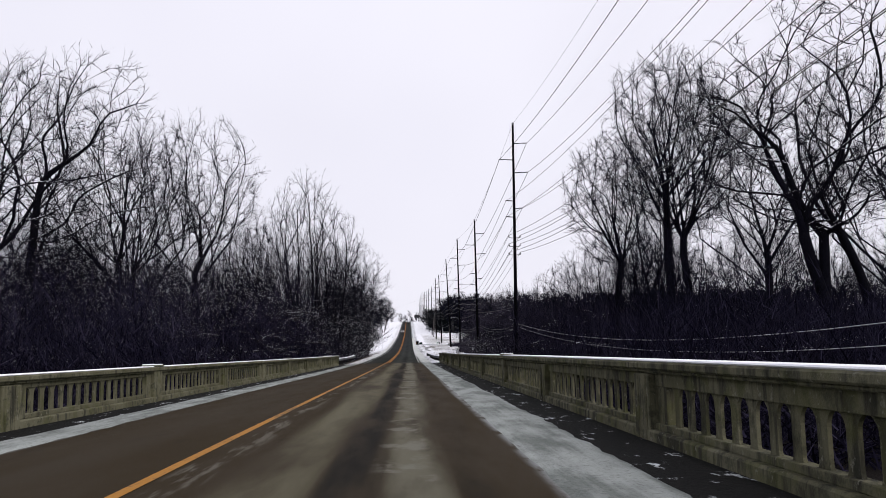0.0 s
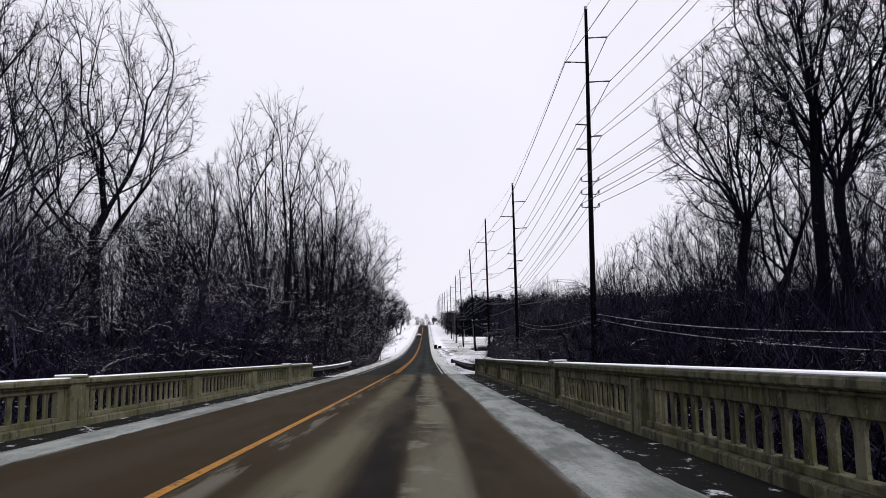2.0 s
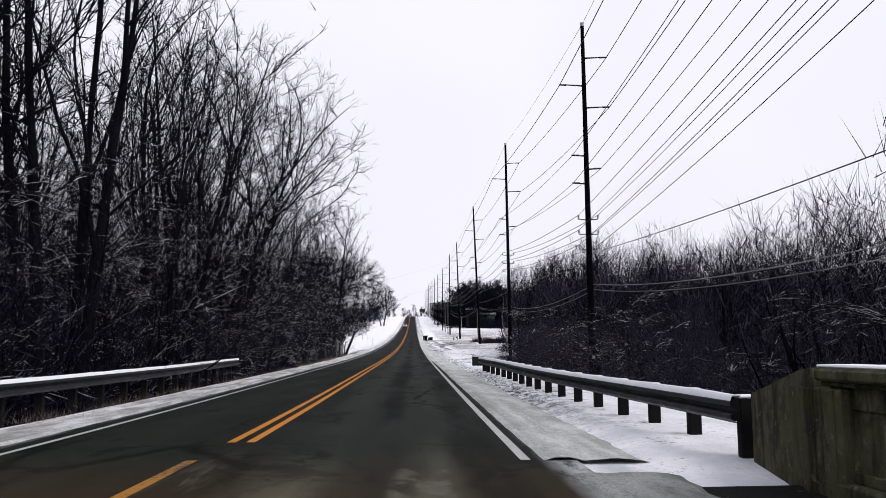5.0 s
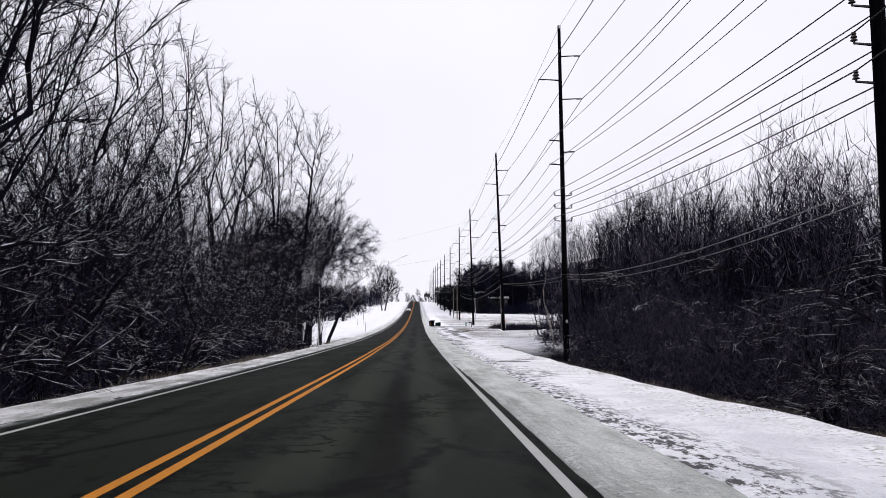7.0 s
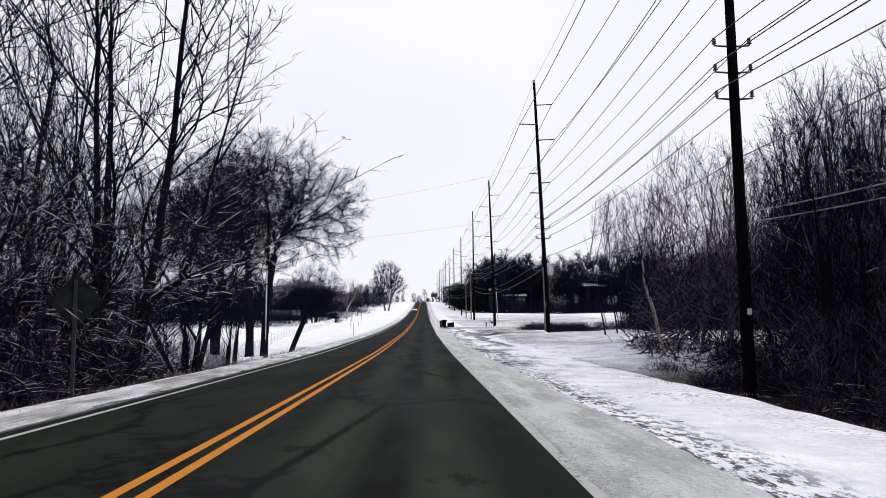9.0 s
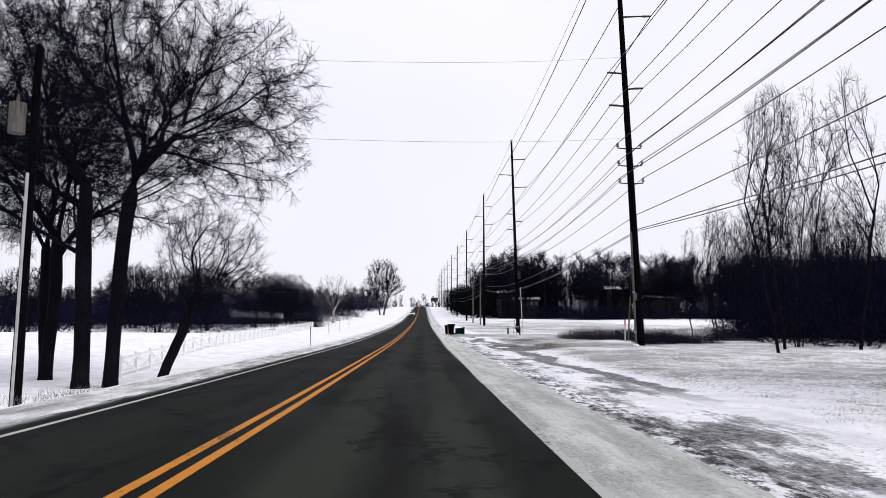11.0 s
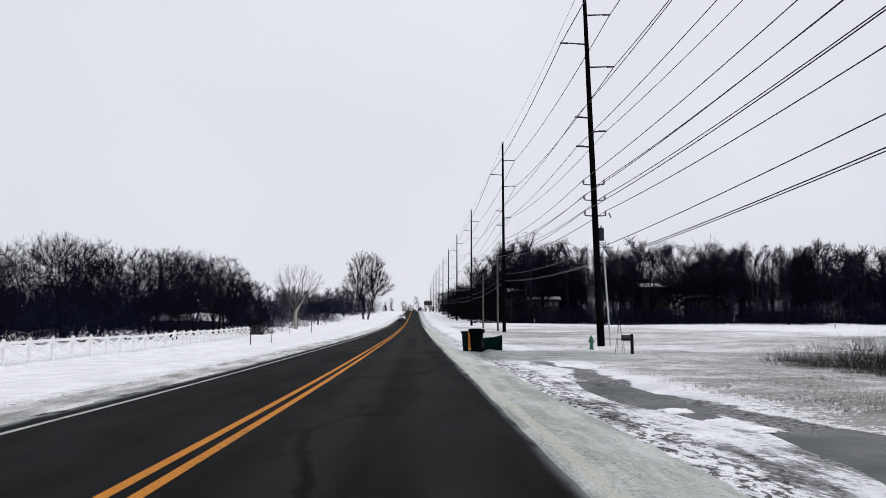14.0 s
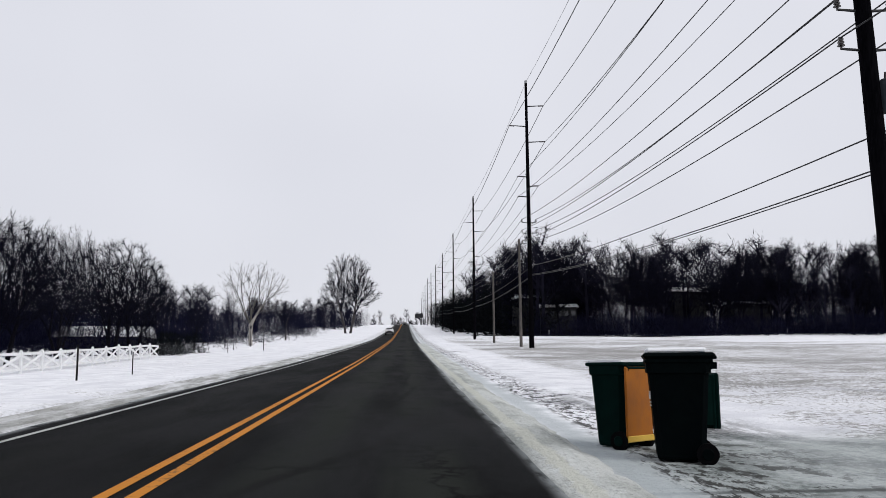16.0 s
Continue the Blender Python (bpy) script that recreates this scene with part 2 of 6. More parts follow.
M["cable_snow"] = plain("snow_dusted_cable", (0.05, 0.052, 0.058), (0.22, 0.225, 0.24), 3.0, 0.8, 0.0, 0.0)
M["snow_cap"] = plain("settled_snow", (0.80, 0.82, 0.87), (0.88, 0.89, 0.92), 2.0, 0.85, 0.0, 0.6, 30.0)
M["fence_white"] = plain("white_painted_boards", (0.70, 0.71, 0.73), (0.80, 0.81, 0.82), 2.0, 0.6, 0.0, 0.2)
M["bin_green"] = plain("dark_green_plastic", (0.001, 0.008, 0.007), (0.0015, 0.011, 0.0095), 5.0, 0.6, 0.0, 0.08, 60.0, 0.02)
M["bin_black"] = plain("blackish_green_plastic", (0.0008, 0.002, 0.0026), (0.0014, 0.0032, 0.0036), 5.0, 0.6, 0.0, 0.08, 60.0, 0.02)
M["rubber"] = plain("black_rubber", (0.002, 0.002, 0.0025), (0.005, 0.005, 0.006), 8.0, 0.9, 0.0, 0.3, 60.0, 0.03)
M["orange"] = plain("orange_brown_plastic", (0.28, 0.085, 0.002), (0.38, 0.12, 0.003), 4.0, 0.5)
M["yellow_plastic"] = plain("yellow_plastic", (0.60, 0.38, 0.05), (0.70, 0.46, 0.08), 4.0, 0.5)
M["mark_white"] = plain("white_print", (0.55, 0.58, 0.58), (0.68, 0.70, 0.70), 6.0, 0.7)
M["hydrant"] = plain("green_cast_iron", (0.012, 0.10, 0.055), (0.02, 0.15, 0.085), 6.0, 0.5)
M["black_metal"] = plain("black_metal", (0.012, 0.012, 0.014), (0.03, 0.03, 0.032), 6.0, 0.5)
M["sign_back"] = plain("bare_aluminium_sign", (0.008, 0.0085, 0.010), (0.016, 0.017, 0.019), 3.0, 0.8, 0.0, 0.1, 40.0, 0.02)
M["red_post"] = plain("orange_marker_plastic", (0.50, 0.10, 0.05), (0.62, 0.16, 0.08), 4.0, 0.6)
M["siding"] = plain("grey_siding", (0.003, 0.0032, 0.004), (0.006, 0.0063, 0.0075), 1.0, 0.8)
M["glass_dark"] = plain("dark_window_glass", (0.02, 0.022, 0.026), (0.03, 0.032, 0.036), 1.0, 0.12, 0.0, 0.0, 4.0, 0.6)
M["car_white"] = plain("white_car_paint", (0.66, 0.67, 0.68), (0.72, 0.73, 0.74), 1.0, 0.3, 0.0, 0.0, 5.0, 0.5)
M["car_dark"] = plain("dark_car_paint", (0.02, 0.022, 0.028), (0.03, 0.032, 0.038), 1.0, 0.3, 0.0, 0.0, 5.0, 0.5)
M["lamp_glass"] = plain("headlight_glass", (0.75, 0.76, 0.78), (0.85, 0.85, 0.86), 4.0, 0.15, 0.0, 0.0, 5.0, 0.5)


def concrete_material(name, dirt):
    """Old concrete: yellowish grey, streaked black below the rail, mossy and worn at the foot; high dirt also paints in
    shade.
    """
    n = Nodes(name)
    p = n.place()
    big, fine = n.noise(p, 0.7, 5.0), n.noise(p, 45.0, 3.0)
    run = n.noise(n.stretch(p, (6.0, 3.2, 0.5)), 1.3, 4.0, 0.6)
    blot = n.noise(p, 3.4, 5.0, 0.7)
    col = n.mix(n.step(big, 0.3, 0.7), (0.085, 0.082, 0.048), (0.150, 0.145, 0.096))
    col = n.mix(n.math("MULTIPLY", n.step(run, 0.56 - 0.10 * dirt, 0.70 - 0.06 * dirt), 0.8), col, (0.012, 0.012, 0.011))
    col = n.mix(n.math("MULTIPLY", n.step(blot, 0.54 - 0.08 * dirt, 0.64), 0.6), col, (0.016, 0.018, 0.012))
    col = n.mix(n.math("MULTIPLY", n.step(n.noise(p, 1.9, 4.0), 0.5, 0.66), 0.5), col, (0.07, 0.075, 0.022))
    col = n.mix(n.math("MULTIPLY", n.step(n.noise(p, 7.0, 4.0, 0.7), 0.60, 0.68), 0.5), col, (0.24, 0.235, 0.19))
    col = n.mix(n.math("MULTIPLY", fine, 0.4), col, (0.02, 0.02, 0.016))
    n.bump(n.math("ADD", fine, blot), 0.5, 0.02)
    return n.done(col, 0.95, 0.0, 0.1)


def road_material():
    """Asphalt, browner on the bridge, with worn wheel tracks, cracks, salt haze and damp patches."""
    n = Nodes("salted_asphalt")
    p = n.place()
    x, y = n.axis(p, 0), n.axis(p, 1)
    grain = n.noise(p, 55.0, 3.0, 0.7)
    long = n.noise(n.stretch(p, (1.4, 0.05, 1.0)), 1.0, 4.0)
    patch = n.noise(n.stretch(p, (0.7, 0.13, 1.0)), 1.0, 5.0, 0.6)
    deck = n.math("SUBTRACT", 1.0, n.step(y, 104.0, 110.0))
    far = n.step(y, 190.0, 260.0)
    col = n.mix(far, (0.0100, 0.0132, 0.0095), (0.0034, 0.0039, 0.0046))
    col = n.mix(deck, col, (0.031, 0.0225, 0.0115))
    wob = n.math("MULTIPLY", n.math("SUBTRACT", long, 0.5), 0.9)
    xs = n.math("ADD", x, wob)
    keep = n.math("SUBTRACT", 1.0, n.math("MULTIPLY", far, 0.55))

    def track(centre, half, lo, hi, colour, amount, base, beyond=None):
        colour = n.mix(deck, beyond, colour) if beyond else colour
        f = n.math("MULTIPLY", n.step(n.math("ABSOLUTE", n.math("SUBTRACT", xs, centre)), half * 0.2, half, 1.0, 0.0), n.step(patch, lo, hi))
        return n.mix(n.math("MULTIPLY", n.math("MULTIPLY", f, amount), keep), base, colour)

    # worn wheel tracks, salted pale, with dark lanes between them
    col = track(-1.25, 0.75, 0.30, 0.60, (0.115, 0.108, 0.072), 0.9, col, (0.030, 0.035, 0.027))
    col = track(0.25, 0.55, 0.35, 0.58, (0.125, 0.120, 0.088), 0.9, col, (0.032, 0.037, 0.029))
    col = track(-4.4, 0.8, 0.35, 0.65, (0.045, 0.038, 0.028), 0.5, col, (0.024, 0.026, 0.022))
    col = track(-0.45, 0.35, 0.30, 0.55, (0.005, 0.0048, 0.0045), 0.85, col)
    col = track(0.95, 0.35, 0.40, 0.65, (0.006, 0.0058, 0.0055), 0.6, col)
    # ladder of paler worn bars across the track on the bridge
    bars = n.math("MULTIPLY", n.step(n.noise(n.stretch(p, (0.9, 0.6, 1.0)), 1.0, 5.0, 0.65), 0.52, 0.62), n.step(n.math("ABSOLUTE", n.math("SUBTRACT", xs, 0.12)), 0.22, 0.42, 1.0, 0.0))
    col = n.mix(n.math("MULTIPLY", n.math("MULTIPLY", bars, deck), 0.6), col, (0.17, 0.165, 0.14))
    # slush left beside the centre line on the bridge
    mid_slush = n.math("MULTIPLY", n.step(n.math("ABSOLUTE", n.math("ADD", xs, 2.35)), 0.05, 0.30, 1.0, 0.0), n.step(n.noise(n.stretch(p, (3.0, 0.3, 1.0)), 1.0, 4.0, 0.7), 0.48, 0.60))
    col = n.mix(n.math("MULTIPLY", n.math("MULTIPLY", mid_slush, deck), 0.6), col, (0.16, 0.15, 0.125))
    # cracks: long seams, cross cracks, and blotches of sealant
    crack = n.tree.nodes.new("ShaderNodeTexVoronoi")
    crack.feature = "DISTANCE_TO_EDGE"
    n.put(crack.inputs["Vector"], n.stretch(n.shift(p, n.math("MULTIPLY", n.math("SUBTRACT", n.noise(p, 1.1, 4.0, 0.7), 0.5), 0.9)), (0.42, 0.11, 1.0)))
    crack.inputs["Scale"].default_value = 1.0
    seam = n.math("MULTIPLY", n.step(crack.outputs["Distance"], 0.010, 0.042, 1.0, 0.0), n.step(n.noise(p, 0.15, 2.0), 0.38, 0.48))
    col = n.mix(n.math("MULTIPLY", n.math("MULTIPLY", seam, n.math("SUBTRACT", 1.0, deck)), 0.9), col, (0.0015, 0.0015, 0.0017))
    across = n.math("FRACT", n.math("DIVIDE", n.math("ADD", y, n.math("MULTIPLY", n.math("SUBTRACT", n.noise(n.stretch(p, (1.0, 0.2, 1.0)), 1.3, 4.0, 0.7), 0.5), 1.2)), 13.7))
    across = n.math("MULTIPLY", n.step(across, 0.006, 0.016, 1.0, 0.0), n.step(n.noise(p, 0.6, 3.0), 0.42, 0.56))
    col = n.mix(n.math("MULTIPLY", n.math("MULTIPLY", across, n.math("SUBTRACT", 1.0, deck)), 0.8), col, (0.0015, 0.0015, 0.0017))
    blot = n.math("MULTIPLY", n.step(n.noise(n.stretch(p, (1.5, 0.45, 1.0)), 1.0, 5.0, 0.65), 0.60, 0.66), 0.75)
    col = n.mix(n.math("MULTIPLY", blot, n.math("SUBTRACT", 1.0, n.math("MULTIPLY", deck, 0.7))), col, (0.0025, 0.0025, 0.003))
    # slush dragged in from the edges
    edge = n.math("ADD", n.step(n.math("ADD", n.math("ADD", x, n.math("MULTIPLY", far, 0.38)), n.math("MULTIPLY", wob, 0.4)), 1.58, 1.95), n.step(n.math("ADD", x, n.math("MULTIPLY", wob, 0.3)), -6.25, -5.85, 1.0, 0.0))
    slush = n.math("MULTIPLY", edge, n.step(n.noise(n.stretch(p, (2.0, 0.6, 1.0)), 1.5, 5.0, 0.7), 0.34, 0.56))
    col = n.mix(n.math("MINIMUM", slush, 0.9), col, (0.42, 0.45, 0.46))
    col = n.mix(n.math("MULTIPLY", grain, 0.30), col, (0.003, 0.003, 0.003))
    n.bump(grain, 0.5, 0.012)
    return n.done(col, n.step(patch, 0.3, 0.7, 0.75, 0.95), 0.0, 0.05)


def ground_material():
    """Snow over rough grass: thin and stubbly on the verge, slush by the road, bare leaf mould under the woods."""
    n = Nodes("snowy_ground")
    p = n.place()
    x, y = n.axis(p, 0), n.axis(p, 1)
    big, mid, fine = n.noise(p, 0.09, 3.0), n.noise(p, 0.8, 5.0, 0.65), n.noise(p, 9.0, 4.0, 0.7)
    snow = n.mix(n.step(mid, 0.3, 0.7), (0.66, 0.67, 0.71), (0.86, 0.87, 0.90))
    grass = n.mix(fine, (0.055, 0.052, 0.042), (0.20, 0.19, 0.165))
    right = n.step(x, 2.0, 2.4)
    stub_zone = n.math("MULTIPLY", n.math("MULTIPLY", n.step(x, 5.6, 7.5), n.step(x, 40.0, 70.0, 1.0, 0.0)), n.math("MULTIPLY", n.step(y, 222.0, 245.0), n.step(y, 400.0, 520.0, 1.0, 0.3)))
    thin = n.math("ADD", n.math("MULTIPLY", stub_zone, 0.15), n.math("MULTIPLY", n.math("SUBTRACT", big, 0.5), 0.35))
    stub = n.step(n.math("ADD", n.math("ADD", n.math("MULTIPLY", fine, 0.62), n.math("MULTIPLY", mid, 0.38)), thin), 0.585, 0.68)
    col = n.mix(n.math("MULTIPLY", stub, 0.76), snow, grass)
    # wet gravel on the drive: broken streaks beside the shoulder, and a long shallow runnel further out
    along = n.noise(n.stretch(p, (1.1, 0.28, 1.0)), 0.8, 6.0, 0.68)
    drive = n.math("MULTIPLY", n.math("MULTIPLY", n.step(x, 2.7, 3.1), n.step(x, 4.6, 6.4, 1.0, 0.0)), n.math("MULTIPLY", n.step(y, 186.0, 226.0), n.step(y, 322.0, 330.0, 1.0, 0.0)))
    wet = n.math("MULTIPLY", drive, n.step(n.math("ADD", n.math("MULTIPLY", along, 0.75), n.math("MULTIPLY", fine, 0.25)), 0.495, 0.565))
    sway = n.math("MULTIPLY", n.math("SUBTRACT", n.noise(n.stretch(p, (0.0, 0.07, 0.0)), 1.0, 3.0), 0.5), 3.2)
    reach = n.math("ADD", n.math("MULTIPLY", n.noise(n.stretch(p, (0.3, 0.16, 0.0)), 1.0, 4.0), 1.5), -0.34)
    off = n.math("ABSOLUTE", n.math("ADD", n.math("SUBTRACT", x, 5.35), n.math("ADD", sway, n.math("MULTIPLY", n.math("SUBTRACT", mid, 0.5), 1.0))))
    runnel = n.math("MULTIPLY", n.step(n.math("SUBTRACT", off, reach), -0.08, 0.10, 1.0, 0.0), n.math("MULTIPLY", n.step(y, 228.0, 236.0), n.step(y, 303.0, 308.0, 1.0, 0.0)))
    wet = n.math("MAXIMUM", wet, runnel)
    col = n.mix(n.math("MULTIPLY", wet, n.step(fine, 0.38, 0.62, 0.97, 0.62)), col, (0.036, 0.040, 0.040))
    apron = n.math("MULTIPLY", n.math("MULTIPLY", n.step(n.math("ADD", y, n.math("MULTIPLY", mid, 3.0)), 305.5, 308.5), n.step(n.math("ADD", y, n.math("MULTIPLY", mid, 2.0)), 318.0, 320.5, 1.0, 0.0)), n.math("MULTIPLY", right, n.step(x, 6.0, 12.0, 1.0, 0.25)))
    col = n.mix(n.math("MULTIPLY", apron, 0.85), col, n.mix(n.step(n.math("ADD", n.math("MULTIPLY", mid, 0.6), n.math("MULTIPLY", fine, 0.4)), 0.38, 0.62), (0.15, 0.175, 0.17), (0.36, 0.395, 0.39)))
    # tyre tracks of the side drive
    for at_y, lean_y in ((313.3, 0.05), (313.75, 0.05), (310.9, 0.05), (311.35, 0.05)):
        rut = n.math("ABSOLUTE", n.math("SUBTRACT", n.math("SUBTRACT", y, n.math("MULTIPLY", x, lean_y)), at_y))
        rut = n.math("MULTIPLY", n.step(n.math("ADD", rut, n.math("MULTIPLY", n.math("SUBTRACT", fine, 0.5), 0.12)), 0.03, 0.12, 1.0, 0.0), n.step(x, 1.9, 2.6))
        col = n.mix(n.math("MULTIPLY", rut, 0.8), col, (0.055, 0.06, 0.06))
    # grey slush shoulder on the right
    slush = n.math("MULTIPLY", right, n.step(n.math("ADD", x, n.math("MULTIPLY", n.math("SUBTRACT", mid, 0.5), 1.3)), 2.55, 3.05, 1.0, 0.0))
    col = n.mix(n.math("MULTIPLY", slush, 0.75), col, (0.40, 0.44, 0.455))
    clod = n.noise(n.stretch(p, (1.0, 0.7, 1.0)), 2.6, 6.0, 0.72)
    strip_y = n.noise(n.stretch(p, (0.12, 0.10, 1.0)), 1.0, 2.0)
    ridge = n.math("MULTIPLY", n.math("MULTIPLY", n.step(x, 2.9, 3.2), n.step(x, 3.8, 5.4, 1.0, 0.0)), n.step(n.math("ADD", clod, n.math("MULTIPLY", n.math("SUBTRACT", strip_y, 0.5), 0.7)), 0.585, 0.645))
    col = n.mix(n.math("MULTIPLY", n.math("MULTIPLY", ridge, n.step(y, 108.0, 125.0)), 0.8), col, (0.024, 0.023, 0.022))
    grit = n.noise(n.stretch(p, (2.4, 0.8, 1.0)), 3.0, 6.0, 0.75)
    litter = n.math("MULTIPLY", n.step(n.math("ADD", x, n.math("MULTIPLY", strip_y, 0.8)), 3.05, 3.3), n.step(n.math("ADD", x, n.math("MULTIPLY", strip_y, 0.8)), 3.6, 4.5, 1.0, 0.0))
    litter = n.math("MULTIPLY", n.math("MULTIPLY", litter, n.step(grit, 0.485, 0.55)), n.step(y, 108.0, 125.0))
    col = n.mix(n.math("MULTIPLY", litter, 0.9), col, (0.022, 0.021, 0.019))
    green = n.math("MULTIPLY", n.math("MULTIPLY", n.step(x, 4.0, 6.0), n.step(y, 200.0, 230.0, 1.0, 0.0)), n.math("MULTIPLY", n.step(fine, 0.50, 0.62), n.step(big, 0.42, 0.58)))
    col = n.mix(n.math("MULTIPLY", green, 0.5), col, (0.20, 0.20, 0.09))
    # dirt thrown up along the left edge
    dirt = n.math("MULTIPLY", n.math("MULTIPLY", n.step(x, -8.6, -7.4), n.step(x, -6.0, -5.7, 1.0, 0.0)), n.step(n.math("ADD", n.math("MULTIPLY", fine, 0.6), n.math("MULTIPLY", mid, 0.4)), 0.48, 0.60))
    col = n.mix(n.math("MULTIPLY", dirt, 0.8), col, (0.04, 0.04, 0.033))
    # leaf mould in the woods and on the banks of the stream
    wob = n.math("MULTIPLY", n.math("SUBTRACT", mid, 0.5), 3.0)
    ragged = n.math("MULTIPLY", n.math("SUBTRACT", big, 0.5), n.step(n.math("ABSOLUTE", x), 26.0, 50.0, 0.0, 90.0))
    near = n.math("ADD", n.math("ADD", y, wob), ragged)
    wide = n.math("ADD", n.math("ABSOLUTE", x), n.math("MULTIPLY", n.math("SUBTRACT", big, 0.5), 60.0))
    under = n.math("MULTIPLY", n.step(near, 216.0, 228.0, 1.0, 0.0), n.step(wide, 66.0, 84.0, 1.0, 0.0))
    lx = n.step(n.math("ADD", x, wob), -10.2, -8.8, 1.0, 0.0)
    rx = n.step(n.math("ADD", x, wob), 8.2, 9.8)
    off_road = n.math("MAXIMUM", n.math("MAXIMUM", lx, rx), n.step(y, 102.0, 106.0, 1.0, 0.0))
    shade = n.math("MULTIPLY", under, off_road)
    mould = n.mix(n.step(fine, 0.4, 0.65), (0.005, 0.0045, 0.004), (0.014, 0.011, 0.010))
    mould = n.mix(n.math("MULTIPLY", n.step(mid, 0.60, 0.70), n.step(y, 100.0, 108.0, 0.12, 0.5)), mould, (0.60, 0.61, 0.66))
    col = n.mix(shade, col, mould)
    n.bump(n.math("ADD", fine, n.math("MULTIPLY", mid, 2.0)), 0.7, 0.08)
    return n.done(col, 0.9, 0.0, 0.04)


def line_material(name, colour, under, wear):
    n = Nodes(name)
    p = n.place()
    worn = n.step(n.math("ADD", n.math("MULTIPLY", n.noise(p, 14.0, 4.0, 0.7), 0.6), n.math("MULTIPLY", n.noise(n.stretch(p, (1, 0.15, 1)), 2.0, 3.0), 0.4)), wear, wear + 0.1)
    col = n.mix(n.noise(p, 3.0), colour, tuple(c * 0.72 for c in colour))
    return n.done(n.mix(worn, col, under), 0.8, 0.0, 0.25)


def shoulder_material(name, a, b, dirt=0.5, tyres=None):
    """Pushed slush: grey, half melted, dirty where the tyres reach (tyres: x at which their dirt ends)."""
    n = Nodes(name)
    p = n.place()
    mid, fine = n.noise(n.stretch(p, (1.0, 0.3, 1.0)), 1.4, 5.0, 0.6), n.noise(p, 14.0, 4.0, 0.7)
    groove = n.noise(n.stretch(p, (4.5, 0.06, 1.0)), 1.0, 5.0, 0.65)
    col = n.mix(n.step(n.math("ADD", n.math("MULTIPLY", mid, 0.7), n.math("MULTIPLY", groove, 0.3)), 0.38, 0.62), a, b)
    col = n.mix(n.math("MULTIPLY", n.step(fine, 0.52, 0.68), dirt), col, (0.06, 0.06, 0.055))
    clots = n.noise(n.stretch(p, (1.6, 0.9, 1.0)), 3.5, 5.0, 0.7)
    if tyres is not None:
        streak = n.math("ADD", n.math("MULTIPLY", groove, 1.3), n.math("MULTIPLY", fine, 0.5))
        drift = n.step(n.axis(p, 1), 150.0, 188.0, 0.05, 0.36)
        spray = n.step(n.math("ADD", n.math("ADD", n.axis(p, 0), drift), streak), tyres + 0.35, tyres + 1.25, 0.92, 0.0)
        col = n.mix(spray, col, (0.085, 0.088, 0.075))
        col = n.mix(n.step(clots, 0.56, 0.66, 0.0, 0.55), col, (0.66, 0.69, 0.68))
        # the painted edge line, still showing through as a pale stripe
        stripe = n.math("SUBTRACT", n.axis(p, 0), n.step(n.axis(p, 1), 250.0, 300.0, 1.47, 1.62))
        stripe = n.step(n.math("ADD", n.math("ABSOLUTE", stripe), n.math("MULTIPLY", n.math("SUBTRACT", clots, 0.5), 0.25)), 0.06, 0.12, 0.85, 0.0)
        col = n.mix(n.math("MULTIPLY", stripe, n.step(n.axis(p, 1), 232.0, 242.0)), col, (0.55, 0.56, 0.50))
    n.bump(n.math("ADD", n.math("ADD", fine, mid), n.math("MULTIPLY", clots, 1.5)), 0.9, 0.06)
    return n.done(col, 0.85, 0.0, 0.08)


def gutter_material():
    n = Nodes("wet_dirty_gutter")
    p = n.place()
    mid = n.noise(n.stretch(p, (1.4, 0.7, 1.0)), 1.7, 7.0, 0.72)
    fine = n.noise(p, 18.0, 4.0)
    col = n.mix(fine, (0.005, 0.005, 0.006), (0.014, 0.014, 0.012))
    col = n.mix(n.step(mid, 0.585, 0.65), col, (0.50, 0.53, 0.54))
    n.bump(fine, 0.6, 0.03)
    return n.done(col, 0.9, 0.0, 0.04)


M["concrete"] = concrete_material("weathered_concrete", 0.25)
# Right parapet: heavier stains, deepened to paint in the shade on its road face.
M["concrete_shaded_dirty"] = concrete_material("shaded_mossy_concrete", 1.0)
M["road"] = road_material()
M["ground"] = ground_material()
M["yellow"] = line_material("worn_yellow_paint", (0.52, 0.195, 0.008), (0.03, 0.024, 0.014), 0.56)
M["yellow_old"] = line_material("old_yellow_paint", (0.34, 0.15, 0.012), (0.05, 0.036, 0.02), 0.50)
M["white_line"] = line_material("worn_white_paint", (0.42, 0.43, 0.42), (0.025, 0.025, 0.023), 0.55)
M["shoulder"] = shoulder_material("grey_slush", (0.36, 0.38, 0.36), (0.58, 0.60, 0.585), 0.42, 1.55)
M["dirty_snow"] = shoulder_material("dirty_snow", (0.30, 0.305, 0.29), (0.72, 0.73, 0.75))
M["deck_slush"] = shoulder_material("dirty_deck_slush", (0.13, 0.145, 0.135), (0.30, 0.325, 0.31))
M["gutter"] = gutter_material()
M["melt_water"] = plain("melt_water", (0.016, 0.021, 0.019), (0.040, 0.050, 0.045), 0.7, 0.32, 0.0, 0.05, 5.0, 0.09)


